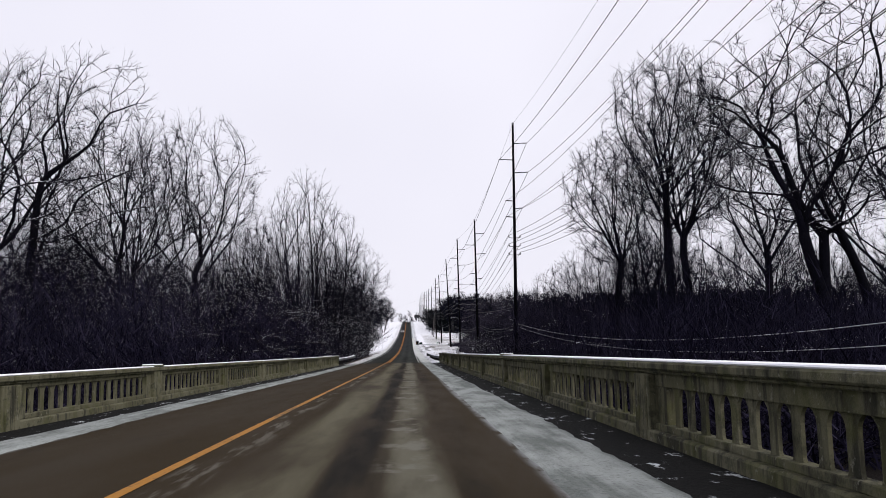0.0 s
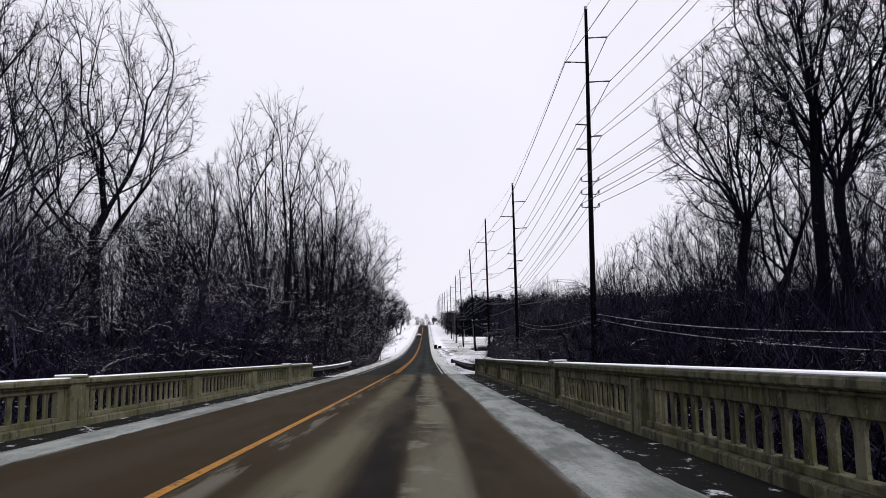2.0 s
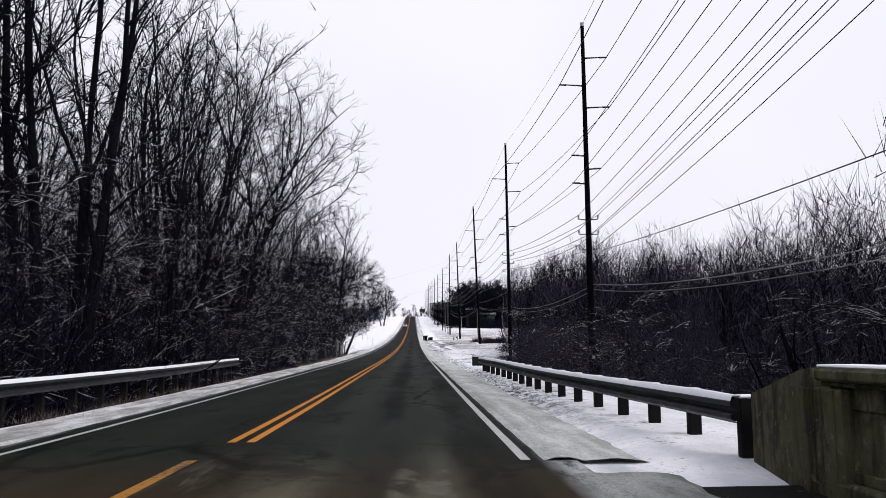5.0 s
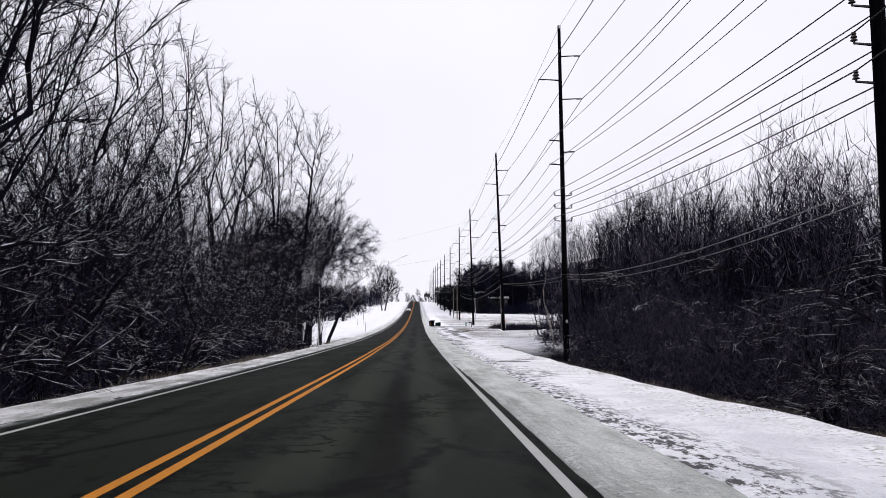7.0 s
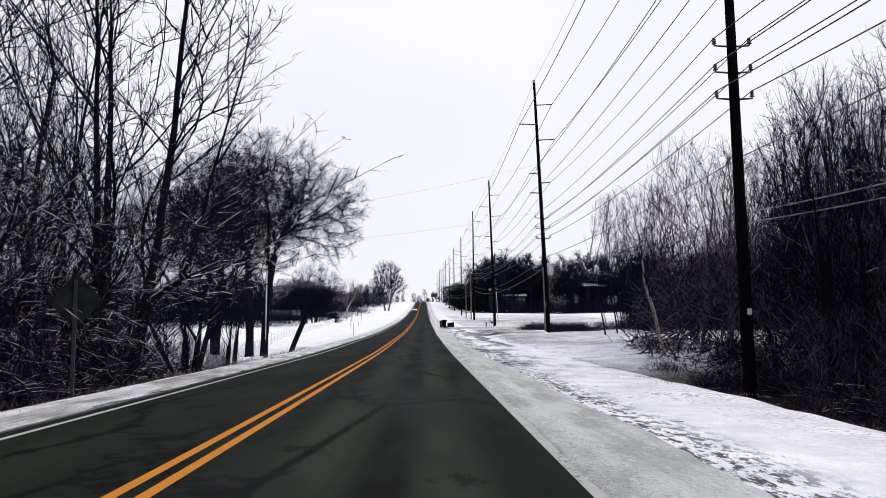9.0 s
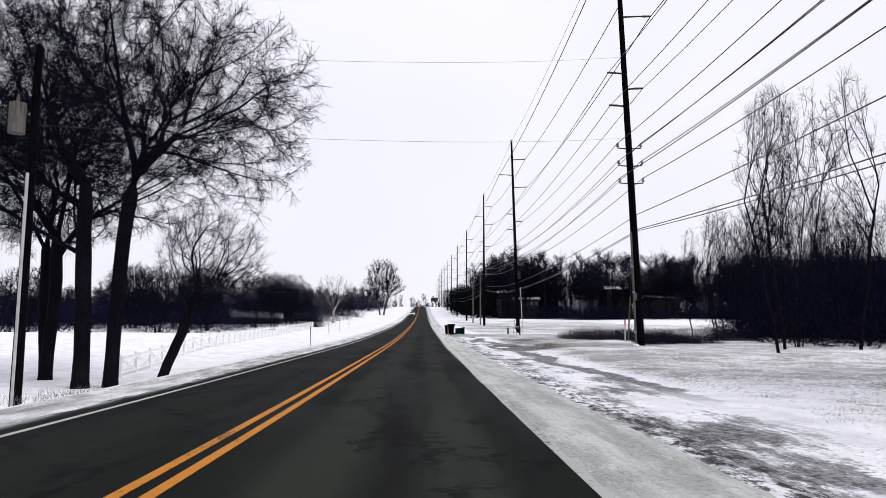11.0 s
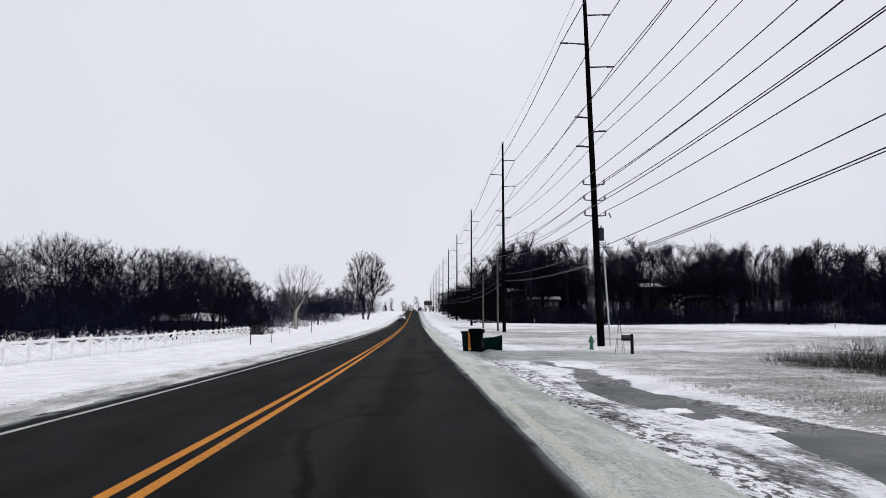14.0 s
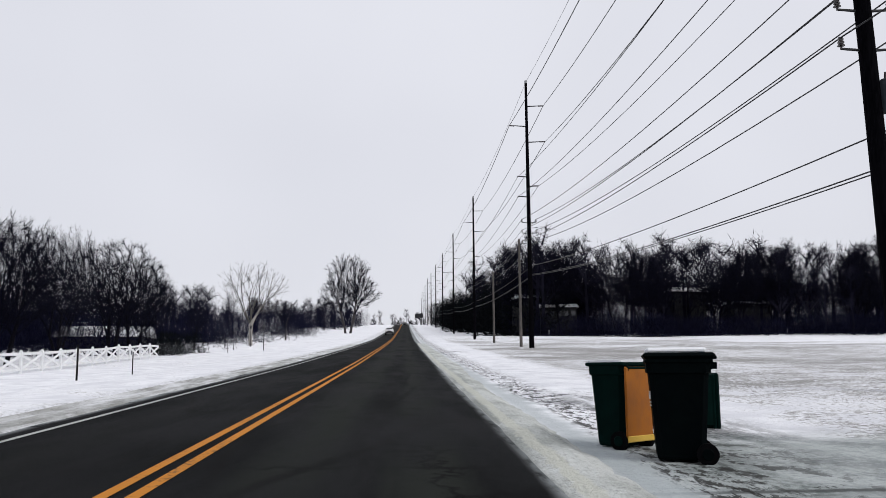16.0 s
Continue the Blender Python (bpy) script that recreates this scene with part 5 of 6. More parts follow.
# woods on both sides of the bridge
D = "tall bare tree with snow-lined limbs at the edge of the woods"
DB = "tall bare dark tree rising from the stream bank"
def wood_side(rows, side):
    for kind, seed, x, y, h, g in rows:
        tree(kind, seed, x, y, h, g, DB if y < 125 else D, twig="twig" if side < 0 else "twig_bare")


wood_side([  # left, from the stream to the open lawn
    ("crooked", 48, -36.0, 92, 39, 0.55), ("spreading", 29, -32.5, 97, 34, 0.52), ("tall", 13, -29.5, 96, 31, 0.40), ("spreading", 39, -26.0, 107, 31.5, 0.44),
    ("crooked", 12, -43.0, 90, 38, 0.50), ("spreading", 29, -50.0, 104, 38, 0.50), ("fan", 41, -20.0, 112, 19.5, 0.32), ("spreading", 39, -23.0, 116, 19, 0.30),
    ("slender", 35, -14.0, 119, 27.5, 0.36), ("slender", 45, -10.8, 123.5, 24, 0.32), ("slender", 8, -18.5, 126, 25, 0.30), ("slender", 35, -10.4, 134, 19, 0.26),
    ("broad", 8, -12.8, 157, 19, 0.28), ("orchard", 22, -12.5, 166, 15, 0.26), ("slender", 45, -15.5, 149, 23, 0.30), ("tall", 13, -22.0, 143, 22, 0.30),
    ("slender", 8, -15.0, 163, 14, 0.24), ("orchard", 22, -13.0, 171, 12, 0.22), ("spreading", 29, -16.0, 178, 13.5, 0.24), ("orchard", 22, -12.2, 185, 8.5, 0.18),
    ("broad", 8, -14.2, 195, 20.5, 0.34), ("broad", 45, -10.9, 205, 21, 0.30), ("slender", 35, -15.5, 208, 18, 0.28), ("orchard", 23, -10.4, 213, 11, 0.20),
    ("spreading", 39, -19.0, 200, 15, 0.24), ("tall", 13, -25.0, 158, 18, 0.28)], -1)
tree("orchard", 23, -13.0, 150, 22, 0.20, D, lean=(0, 8))
tree("orchard", 24, -12.2, 141, 17, 0.17, D, lean=(0, 6))


def mid_storey(seed, count, x0, x1, y0, y1, h0, h1, kinds, side):
    """Lower trees and tall shrubs between the large ones."""
    rng = random.Random(seed)
    for k in range(count):
        kind, model = kinds[k % len(kinds)]
        tree(kind, model, rng.uniform(x0, x1), rng.uniform(y0, y1), rng.uniform(h0, h1), 0.20, "tall bare shrub with arching snow-dusted branches" if h1 < 12 else "slim bare tree crowded among the woods", twig="twig" if side < 0 else "twig_bare", group="understorey of the woods")


mid_storey(81, 14, -56, -22, 86, 114, 15, 22, [("spreading", 39), ("orchard", 22), ("tall", 13), ("spreading", 29)], -1)
mid_storey(82, 52, -18, -10.0, 110, 212, 4.5, 9.5, [("bough", 15), ("orchard", 22), ("bough", 16)], -1)
mid_storey(87, 12, -50, -24, 106, 130, 13, 18, [("spreading", 39), ("orchard", 22), ("tall", 13)], -1)
mid_storey(83, 10, -30, -17, 112, 222, 13, 18, [("slender", 35), ("tall", 13), ("spreading", 39)], -1)
mid_storey(84, 22, 24, 68, 86, 112, 13, 20, [("spreading", 39), ("orchard", 22), ("tall", 13)], 1)
mid_storey(89, 14, 16, 34, 122, 172, 5, 8, [("slender", 45), ("bough", 15), ("slender", 8)], 1)
mid_storey(85, 16, 16, 34, 172, 214, 8, 12.5, [("slender", 45), ("tall", 13), ("slender", 8)], 1)
mid_storey(88, 16, 16, 30, 194, 226, 11, 16, [("slender", 45), ("tall", 13), ("slender", 35)], 1)
mid_storey(86, 18, 12.5, 24, 112, 170, 3.5, 7, [("sapling", 21), ("bough", 16), ("slender", 8), ("bough", 15)], 1)
mid_storey(90, 20, 12.8, 26, 168, 222, 5, 10, [("sapling", 21), ("bough", 16), ("slender", 8), ("sapling", 24)], 1)
for k, (x, y, h, g, tilt, turn) in enumerate([(46.8, 93, 41, 0.48, -10, 20), (49.3, 93, 47, 0.60, -7, 140), (54.0, 97, 42, 0.50, -8, 250)]):
    tree("crooked", (48, 12, 35)[k % 3], x, y, h, g, "old crooked dark tree leaning over the stream bank", twig="twig", turn=turn, lean=(0, tilt), group="leaning trees by the stream")
wood_side([  # right
    ("fan", 36, 36.0, 113, 43, 0.56), ("fan", 26, 40.0, 116, 41, 0.48), ("fan", 41, 28.4, 116, 32.5, 0.42), ("tall", 13, 32.0, 118, 31, 0.30),
    ("spreading", 39, 58.0, 98, 40, 0.55), ("spreading", 29, 49.0, 114, 36, 0.48),
    ("orchard", 22, 23.0, 122, 15, 0.22), ("spreading", 39, 31.0, 128, 20, 0.26), ("tall", 29, 37.0, 136, 22, 0.26), ("orchard", 22, 20.0, 138, 10, 0.16),
    ("slender", 35, 19.5, 150, 9, 0.13), ("slender", 45, 23.0, 157, 10, 0.14), ("orchard", 22, 18.0, 164, 8, 0.14), ("slender", 8, 22.5, 172, 11, 0.14),
    ("slender", 35, 18.0, 180, 11, 0.12), ("orchard", 22, 16.5, 188, 8, 0.14), ("slender", 45, 20.0, 194, 13, 0.14), ("slender", 8, 18.0, 202, 13, 0.14),
    ("slender", 45, 24.0, 206, 14, 0.15), ("tall", 29, 27.0, 190, 14, 0.18), ("slender", 35, 27.5, 172, 12, 0.15), ("sapling", 21, 16.5, 198, 13, 0.12), ("sapling", 21, 22.0, 184, 13, 0.12)], 1)
tree("sapling", 22, 14.6, 227.0, 10.5, 0.11, "slim pale-barked leaning tree at the end of the woods", "bark_pale", "twig_bare", lean=(0, -11))
SLIM = "slim bare tree at the edge of the field"
for k, (kind, x, y, h) in enumerate([("sapling", 17.2, 228, 12.5), ("sapling", 19.8, 230, 14), ("slender", 22.0, 233, 14), ("slender", 27.0, 230, 18), ("sapling", 24.0, 238, 15), ("sapling", 16.6, 253, 13), ("sapling", 18.6, 257, 14), ("slender", 21.5, 262, 15), ("sapling", 24.0, 260, 16), ("sapling", 25.3, 293, 10.5), ("sapling", 26.4, 290, 11.5), ("slender", 27.6, 286, 11.5), ("sapling", 28.5, 294, 12), ("slender", 31.0, 288, 12.5), ("sapling", 33.5, 284, 12), ("slender", 37.0, 288, 12.5), ("sapling", 30.0, 278, 12), ("slender", 42.0, 284, 13)]):
    if y > 250:
        tree(kind, 26 if kind == "sapling" else 51, x, y, h, 0.07, SLIM, twig="twig_bare")
    else:
        tree(kind, 21 if kind == "sapling" else (35, 45, 8)[k % 3], x, y, h, 0.12, SLIM, "bark_grey", "twig_slim")
rng_edge = random.Random(17)
for k in range(34):
    y = rng_edge.uniform(272, 326)
    x = 26.5 + 0.5 * max(0.0, y - 293) + rng_edge.uniform(0, 16)
    tree("slender" if k % 3 == 0 else "sapling", 51 if k % 3 == 0 else 26, x, y, rng_edge.uniform(10, 13.5), 0.07, SLIM, twig="twig_bare")
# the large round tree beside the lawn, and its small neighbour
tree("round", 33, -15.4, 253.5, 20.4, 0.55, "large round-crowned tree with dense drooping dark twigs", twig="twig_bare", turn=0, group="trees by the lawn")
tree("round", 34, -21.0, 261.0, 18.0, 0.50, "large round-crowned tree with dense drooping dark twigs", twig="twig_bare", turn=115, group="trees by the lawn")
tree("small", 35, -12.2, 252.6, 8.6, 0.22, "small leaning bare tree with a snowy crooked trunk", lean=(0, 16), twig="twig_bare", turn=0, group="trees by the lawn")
for x, y, h in ((-10.5, 213, 4.5), (-11.4, 216, 5), (-10.8, 222, 4), (-12.0, 229, 4.5), (-11.0, 234, 3.5)):
    tree("sapling", 21, x, y, h, 0.07, "thin bare sapling at the edge of the lawn", twig="twig_bare", group="saplings by the lawn")
# trees behind the white fence
for k, (x, y, h) in enumerate([(-36, 345, 8.2), (-43, 352, 10.5), (-37, 360, 11.0), (-44, 370, 12.0), (-31.5, 372, 10.4), (-43, 385, 12.5), (-30, 381, 10.6), (-27, 392, 9.0), (-50, 362, 11.0), (-36, 396, 10.5), (-56, 376, 12.0), (-64, 352, 11.0), (-29, 404, 7.5), (-48, 398, 11.0), (-26.5, 363, 9.8), (-27.5, 375, 10.4), (-27.5, 387, 10.6)]):
    tree("dome" if k % 3 else "orchard", (42, 4, 16)[k % 3] if k % 3 else 22, x, y, h, 0.30, "low wide bare tree behind a white fence", twig="twig_bare", group="trees behind the fence")
tree("open_dome", 16, -23.6, 437.0, 12.8, 0.26, "open pale-barked bare tree by the road", "bark_pale", "twig_grey", group="roadside trees")
tree("far_dome", 5, -16.2, 545.0, 21.5, 0.5, "large dense-crowned tree with pale forked trunk by the road", "bark_grey", "twig_bare", group="roadside trees")
tree("small", 43, -26.0, 412.0, 5.5, 0.12, "small bare ornamental tree on the lawn", twig="twig_bare", group="roadside trees")
tree("small", 43, -23.0, 470.0, 7.5, 0.16, "small bare ornamental tree on the lawn", "bark_grey", "twig_bare", group="roadside trees")


# ------------------------------------------------------------ undergrowth and far woods
def heap(rng, spots, per, length, width, rise=0.5, power=1.4, flat=0.55):
    """Tangled twigs in heaps: spots give x, y, height and width of each; thinner towards the top."""
    s = np.array(spots, float)
    gz = np.array([ground_z(x, y) - 0.2 for x, y in s[:, :2]])
    k = np.repeat(np.arange(len(s)), per)
    n = len(k)
    h, w = s[k, 2], s[k, 3]
    f = rng.uniform(0, 1, n) ** power
    ang, rad = rng.uniform(0, math.tau, n), np.sqrt(rng.uniform(0, 1, n)) * w * 0.62 * (1.05 - 0.6 * f)
    a = np.stack([s[k, 0] + np.cos(ang) * rad, s[k, 1] + np.sin(ang) * rad, gz[k] + h * f * 0.86], 1)
    d = rng.normal(0, 1, (n, 3)) * np.array([1, 1, flat])
    d[:, 2] += rise + 1.5 * f
    d /= np.linalg.norm(d, axis=1, keepdims=True) + 1e-9
    ln = length * rng.uniform(0.5, 1.4, n)
    b = a + d * ln[:, None]
    b[:, 2] = np.maximum(b[:, 2], gz[k] + 0.05)
    return a, b, width * rng.uniform(0.6, 1.3, n) * (1.15 - 0.8 * f)


def thicket(name, spots, seed, mat, label, per=150, length=1.5, width=0.03, category="undergrowth", rise=0.5, power=1.4, flat=0.55, kind="stuff"):
    rng = np.random.default_rng(seed)
    a, b, w = heap(rng, spots, per, length, width, rise, power, flat)
    v, f = [], []
    slivers(a, b, w, v, f, rng)
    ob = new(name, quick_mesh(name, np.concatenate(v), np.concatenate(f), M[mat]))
    return tagged(ob, label, category, kind=kind)


def scatter(seed, count, x0, x1, y0, y1, h0, h1, w0=1.6, w1=3.2):
    """Heaps over a stretch of ground, their height swelling and sinking along it."""
    rng = np.random.default_rng(seed)
    out = []
    for _ in range(count):
        x, y = rng.uniform(x0, x1), rng.uniform(y0, y1)
        swell = 0.5 + 0.25 * math.sin(x * 0.31 + y * 0.17 + seed) + 0.25 * math.sin(y * 0.43 - x * 0.12)
        out.append((x, y, h0 + (h1 - h0) * (0.65 * swell + 0.35 * rng.uniform(0, 1)), rng.uniform(w0, w1)))
    return out


U = "dense dark leafless undergrowth tangled under the trees"
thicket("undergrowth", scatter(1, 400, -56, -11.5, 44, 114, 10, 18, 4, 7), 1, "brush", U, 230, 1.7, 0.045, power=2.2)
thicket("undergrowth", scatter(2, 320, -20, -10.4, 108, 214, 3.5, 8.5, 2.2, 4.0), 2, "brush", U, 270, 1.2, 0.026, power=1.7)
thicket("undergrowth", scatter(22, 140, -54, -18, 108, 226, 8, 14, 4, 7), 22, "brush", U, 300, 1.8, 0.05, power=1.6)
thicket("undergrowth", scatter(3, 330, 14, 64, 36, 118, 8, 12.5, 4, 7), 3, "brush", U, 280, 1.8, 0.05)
thicket("undergrowth", scatter(4, 240, 11.6, 17, 106, 204, 3.0, 7.0, 2.0, 3.6), 4, "brush_grey_bright", U, 560, 0.62, 0.012, power=1.5)
thicket("undergrowth", scatter(24, 120, 15.5, 60, 112, 168, 9, 13, 3.5, 6) + scatter(34, 150, 16, 60, 166, 236, 12, 17, 3.5, 6), 24, "brush_grey_bright", U, 460, 1.4, 0.042, power=1.25)
thicket("undergrowth", scatter(41, 46, 14.2, 19, 184, 210, 6.5, 10.0, 2.0, 3.4), 41, "brush_grey_bright", U, 760, 0.65, 0.016, power=1.2)
thicket("undergrowth", scatter(38, 80, 15, 27, 180, 230, 9, 13, 2.5, 4.5), 38, "brush_grey_bright", U, 480, 1.1, 0.032, power=1.15)
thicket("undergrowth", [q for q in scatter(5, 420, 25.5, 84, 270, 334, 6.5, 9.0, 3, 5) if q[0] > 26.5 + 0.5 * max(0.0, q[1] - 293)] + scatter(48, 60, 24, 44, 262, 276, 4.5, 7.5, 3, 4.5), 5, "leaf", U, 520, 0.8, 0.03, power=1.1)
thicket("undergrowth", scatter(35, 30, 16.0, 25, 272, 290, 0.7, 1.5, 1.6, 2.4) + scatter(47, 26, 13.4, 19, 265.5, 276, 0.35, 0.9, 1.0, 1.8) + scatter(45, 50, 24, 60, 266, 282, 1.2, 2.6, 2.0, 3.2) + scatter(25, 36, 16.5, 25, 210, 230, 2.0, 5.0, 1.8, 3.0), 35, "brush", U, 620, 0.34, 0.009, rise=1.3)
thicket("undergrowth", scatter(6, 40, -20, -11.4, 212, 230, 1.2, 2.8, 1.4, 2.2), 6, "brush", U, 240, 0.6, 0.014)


def arching(name, seed, count, x0, x1, y0, y1, z0, z1, label, size=1.0):
    """Snow-laden sprays: branches that arch out from a few hubs in the thicket, each with curved side twigs."""
    rng = np.random.default_rng(seed)
    v, f = [], []
    steps = np.linspace(0, 1, 6)[:, None]
    for _ in range(count):
        x, y = rng.uniform(x0, x1), rng.uniform(y0, y1)
        hub = np.array([x, y, ground_z(x, y) + z0 + (z1 - z0) * rng.uniform(0, 1) ** 1.5])
        face = rng.uniform(0, math.tau)
        for _ in range(9):
            ang, ln = face + rng.normal(0, 0.75), rng.uniform(1.0, 2.6) * size
            d, climb = np.array([math.cos(ang), math.sin(ang), 0.0]), rng.uniform(0.15, 1.1)
            side = np.array([-d[1], d[0], 0.0]) * rng.normal(0, 0.22)
            rise = np.array([0, 0, 1.0])
            pts = hub + d * ln * steps + side * ln * steps ** 2 + rise * ln * (climb * steps - (0.35 + 0.4 * climb) * steps ** 2) + rng.normal(0, 0.012, (6, 3)) * ln * steps
            tube(pts, np.array([1.0, 0.85, 0.7, 0.5, 0.35, 0.12]) * rng.uniform(0.008, 0.015) * size, 3, v, f)
            for k in range(4):
                i = 1 + int(rng.uniform(0, 3.99))
                w = pts[i + 1] - pts[i]
                turn = np.cross(w, rise) * rng.choice([-1.0, 1.0]) * rng.uniform(0.4, 1.0)
                m = pts[i] + (w * 0.9 + turn) * rng.uniform(0.6, 1.1)
                e = m + (w * 1.0 + turn * 0.6 - rise * 0.10 * np.linalg.norm(w)) * rng.uniform(0.5, 1.0)
                tube([pts[i], m, e], np.array([0.0065, 0.005, 0.002]) * size, 3, v, f)
    ob = new(name, quick_mesh(name, np.concatenate(v), np.concatenate(f), M["twig_snowy"]))
    return tagged(ob, label, "branches", kind="stuff")


AR = "thin arching branches lined with fresh snow"
arching("snowy_branches", 91, 100, -44, -11.2, 80, 112, 1.5, 15, AR, 1.8)
arching("snowy_branches", 92, 185, -14, -9.4, 108, 212, 0.6, 7.5, AR, 1.35)
arching("snowy_branches", 93, 50, 13, 50, 74, 112, 0.3, 8, AR, 1.8)
arching("snowy_branches", 94, 105, 10.8, 15, 106, 203, 0.3, 6.0, AR, 1.25)


def leaf_row(seed, count, x0, x1, y0, y1, h0, h1, r0=1.5, r1=2.6):
    return scatter(seed, count, x0, x1, y0, y1, h0, h1, r0 * 2, r1 * 2)


def far_tree_points(rng, height):
    """A light tree for the distance: stem, limbs and tapering twigs."""
    a, b, r = [np.zeros(3)], [np.array([rng.normal(0, 0.4), rng.normal(0, 0.4), height])], [0.18]
    n = 15
    for i in range(n):
        f = rng.uniform(0.25, 0.95)
        p = b[0] * f
        ang = rng.uniform(0, math.tau)
        ln = height * 0.34 * (1.15 - 0.7 * f)
        q = p + np.array([math.cos(ang) * ln * 0.75, math.sin(ang) * ln * 0.75, ln * 0.85])
        a.append(p), b.append(q), r.append(0.075)
        for _ in range(30):
            g = rng.uniform(0.2, 1.0)
            s = p + (q - p) * g + rng.normal(0, 0.022, 3) * height
            a.append(s), b.append(s + rng.normal(0, 0.038, 3) * height + np.array([0, 0, 0.03 * height])), r.append(0.026)
    return np.array(a), np.array(b), np.array(r)


def far_woods(name, spots, seed, label, thick=1.0, mat="far_twig"):
    rng = np.random.default_rng(seed)
    models = [far_tree_points(rng, 1.0 * 14) for _ in range(9)]
    A, B, R = [], [], []
    for k, (x, y, h) in enumerate(spots):
        a, b, r = models[k % 9]
        t = rng.uniform(0, math.tau)
        m = np.array([[math.cos(t), -math.sin(t), 0], [math.sin(t), math.cos(t), 0], [0, 0, 1]])
        o = np.array([x, y, ground_z(x, y) - 0.3])
        A.append((a @ m.T) * h / 14 + o), B.append((b @ m.T) * h / 14 + o), R.append(r * thick * h / 14)
    v, f = [], []
    slivers(np.concatenate(A), np.concatenate(B), np.concatenate(R) * 1.3, v, f, rng)
    ob = new(name, quick_mesh(name, np.concatenate(v), np.concatenate(f), M[mat]))
    return tagged(ob, label, "woods", kind="stuff")


def stand(seed, count, x0, x1, y0, y1, h0, h1):
    rng = np.random.default_rng(seed)
    return [(rng.uniform(x0, x1), rng.uniform(y0, y1), rng.uniform(h0, h1)) for _ in range(count)]


FW = "distant bare woods standing dark above the snow"
far_woods("far_woods", stand(61, 220, 24, 260, 490, 535, 18, 22) + stand(62, 60, 20, 60, 545, 640, 16, 20), 61, FW, 1.6)
far_woods("far_woods", stand(63, 120, 70, 200, 250, 330, 12, 18) + stand(64, 30, 80, 260, 400, 500, 13, 18), 63, FW, 1.4)
far_woods("far_woods", stand(65, 150, -150, -32, 430, 520, 7, 10.5) + stand(66, 60, -220, -70, 300, 430, 7, 10) + stand(67, 60, -60, -26, 560, 760, 8, 12), 65, FW, 1.5)
far_woods("far_woods", stand(68, 80, -120, 120, 860, 1000, 8, 12), 68, FW, 2.0)
rng_far = random.Random(5)
for k in range(34):
    x = 26 + 5.2 * k + rng_far.uniform(-2, 2)
    tree("far_dome", (5, 6, 7)[k % 3], x, 486 + rng_far.uniform(0, 22), rng_far.uniform(16, 21), 0.35, "bare spreading tree on the far side of the field", twig="twig_bare", group="trees across the field")
FT = "dark distant thicket below the bare woods"
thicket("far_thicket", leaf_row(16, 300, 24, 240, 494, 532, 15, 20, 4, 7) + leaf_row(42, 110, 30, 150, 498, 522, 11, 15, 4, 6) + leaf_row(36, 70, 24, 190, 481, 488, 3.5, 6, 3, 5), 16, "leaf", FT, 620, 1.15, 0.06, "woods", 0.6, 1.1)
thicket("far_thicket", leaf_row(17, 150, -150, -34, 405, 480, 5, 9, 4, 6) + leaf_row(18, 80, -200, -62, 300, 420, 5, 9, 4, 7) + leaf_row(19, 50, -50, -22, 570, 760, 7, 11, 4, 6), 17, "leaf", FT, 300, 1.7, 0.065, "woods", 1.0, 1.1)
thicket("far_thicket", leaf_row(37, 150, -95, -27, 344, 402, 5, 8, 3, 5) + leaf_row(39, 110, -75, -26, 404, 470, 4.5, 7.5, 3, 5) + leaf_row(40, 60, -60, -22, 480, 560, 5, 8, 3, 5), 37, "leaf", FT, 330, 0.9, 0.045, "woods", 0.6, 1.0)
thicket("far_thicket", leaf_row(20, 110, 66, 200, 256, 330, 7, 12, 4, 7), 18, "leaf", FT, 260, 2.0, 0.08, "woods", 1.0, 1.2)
thicket("evergreen_hedge", leaf_row(26, 150, 15.0, 34, 486, 800, 10, 16, 2.5, 4.5), 19, "evergreen", "dense dark evergreens in a row beside the road", 300, 1.6, 0.14, "evergreens", -0.2, 1.0)
thicket("clipped_shrub", scatter(27, 12, -26.5, -22.5, 388, 402, 2.4, 3.2, 2.6, 3.4), 20, "evergreen", "dark rounded shrub at the end of the fence", 420, 0.35, 0.04, "shrub", 0.2, 1.0, 1.0, "")
thicket("round_tree", [(3.4, 846.0, 3.4, 4.0)], 21, "evergreen", "dark rounded tree on the crest of the road", 300, 1.0, 0.14, "tree", 0.2, 0.9, 1.0, "")


def grass_patch(name, spots, seed, mat, label, blades=60):
    rng = np.random.default_rng(seed)
    A, B = [], []
    for x, y, h in spots:
        a = np.zeros((blades, 3))
        a[:, :2] = rng.normal(0, 0.22 + 0.5 * min(h, 0.5), (blades, 2))
        b = a + np.stack([rng.normal(0, 0.32, blades) * h, rng.normal(0, 0.32, blades) * h, h * rng.uniform(0.4, 1.1, blades)], 1)
        o = np.array([x, y, ground_z(x, y) - 0.03])
        A.append(a + o), B.append(b + o)
    v, f = [], []
    spikes(np.concatenate(A), np.concatenate(B), np.full(len(spots) * blades, 0.0045), v, f, 0.0, rng, True)
    ob = new(name, quick_mesh(name, np.concatenate(v), np.concatenate(f), M[mat]))
    return tagged(ob, label, "grass", kind="stuff")


def grass_spots(seed, count, x0, x1, y0, y1, h0, h1):
    rng = np.random.default_rng(seed)
    return [(rng.uniform(x0, x1), rng.uniform(y0, y1), rng.uniform(h0, h1)) for _ in range(count)]


grass_patch("weeds", grass_spots(71, 200, 14, 23.5, 289, 304, 0.35, 1.7), 71, "weed", "patch of dead brown weeds standing in the snow", 46)
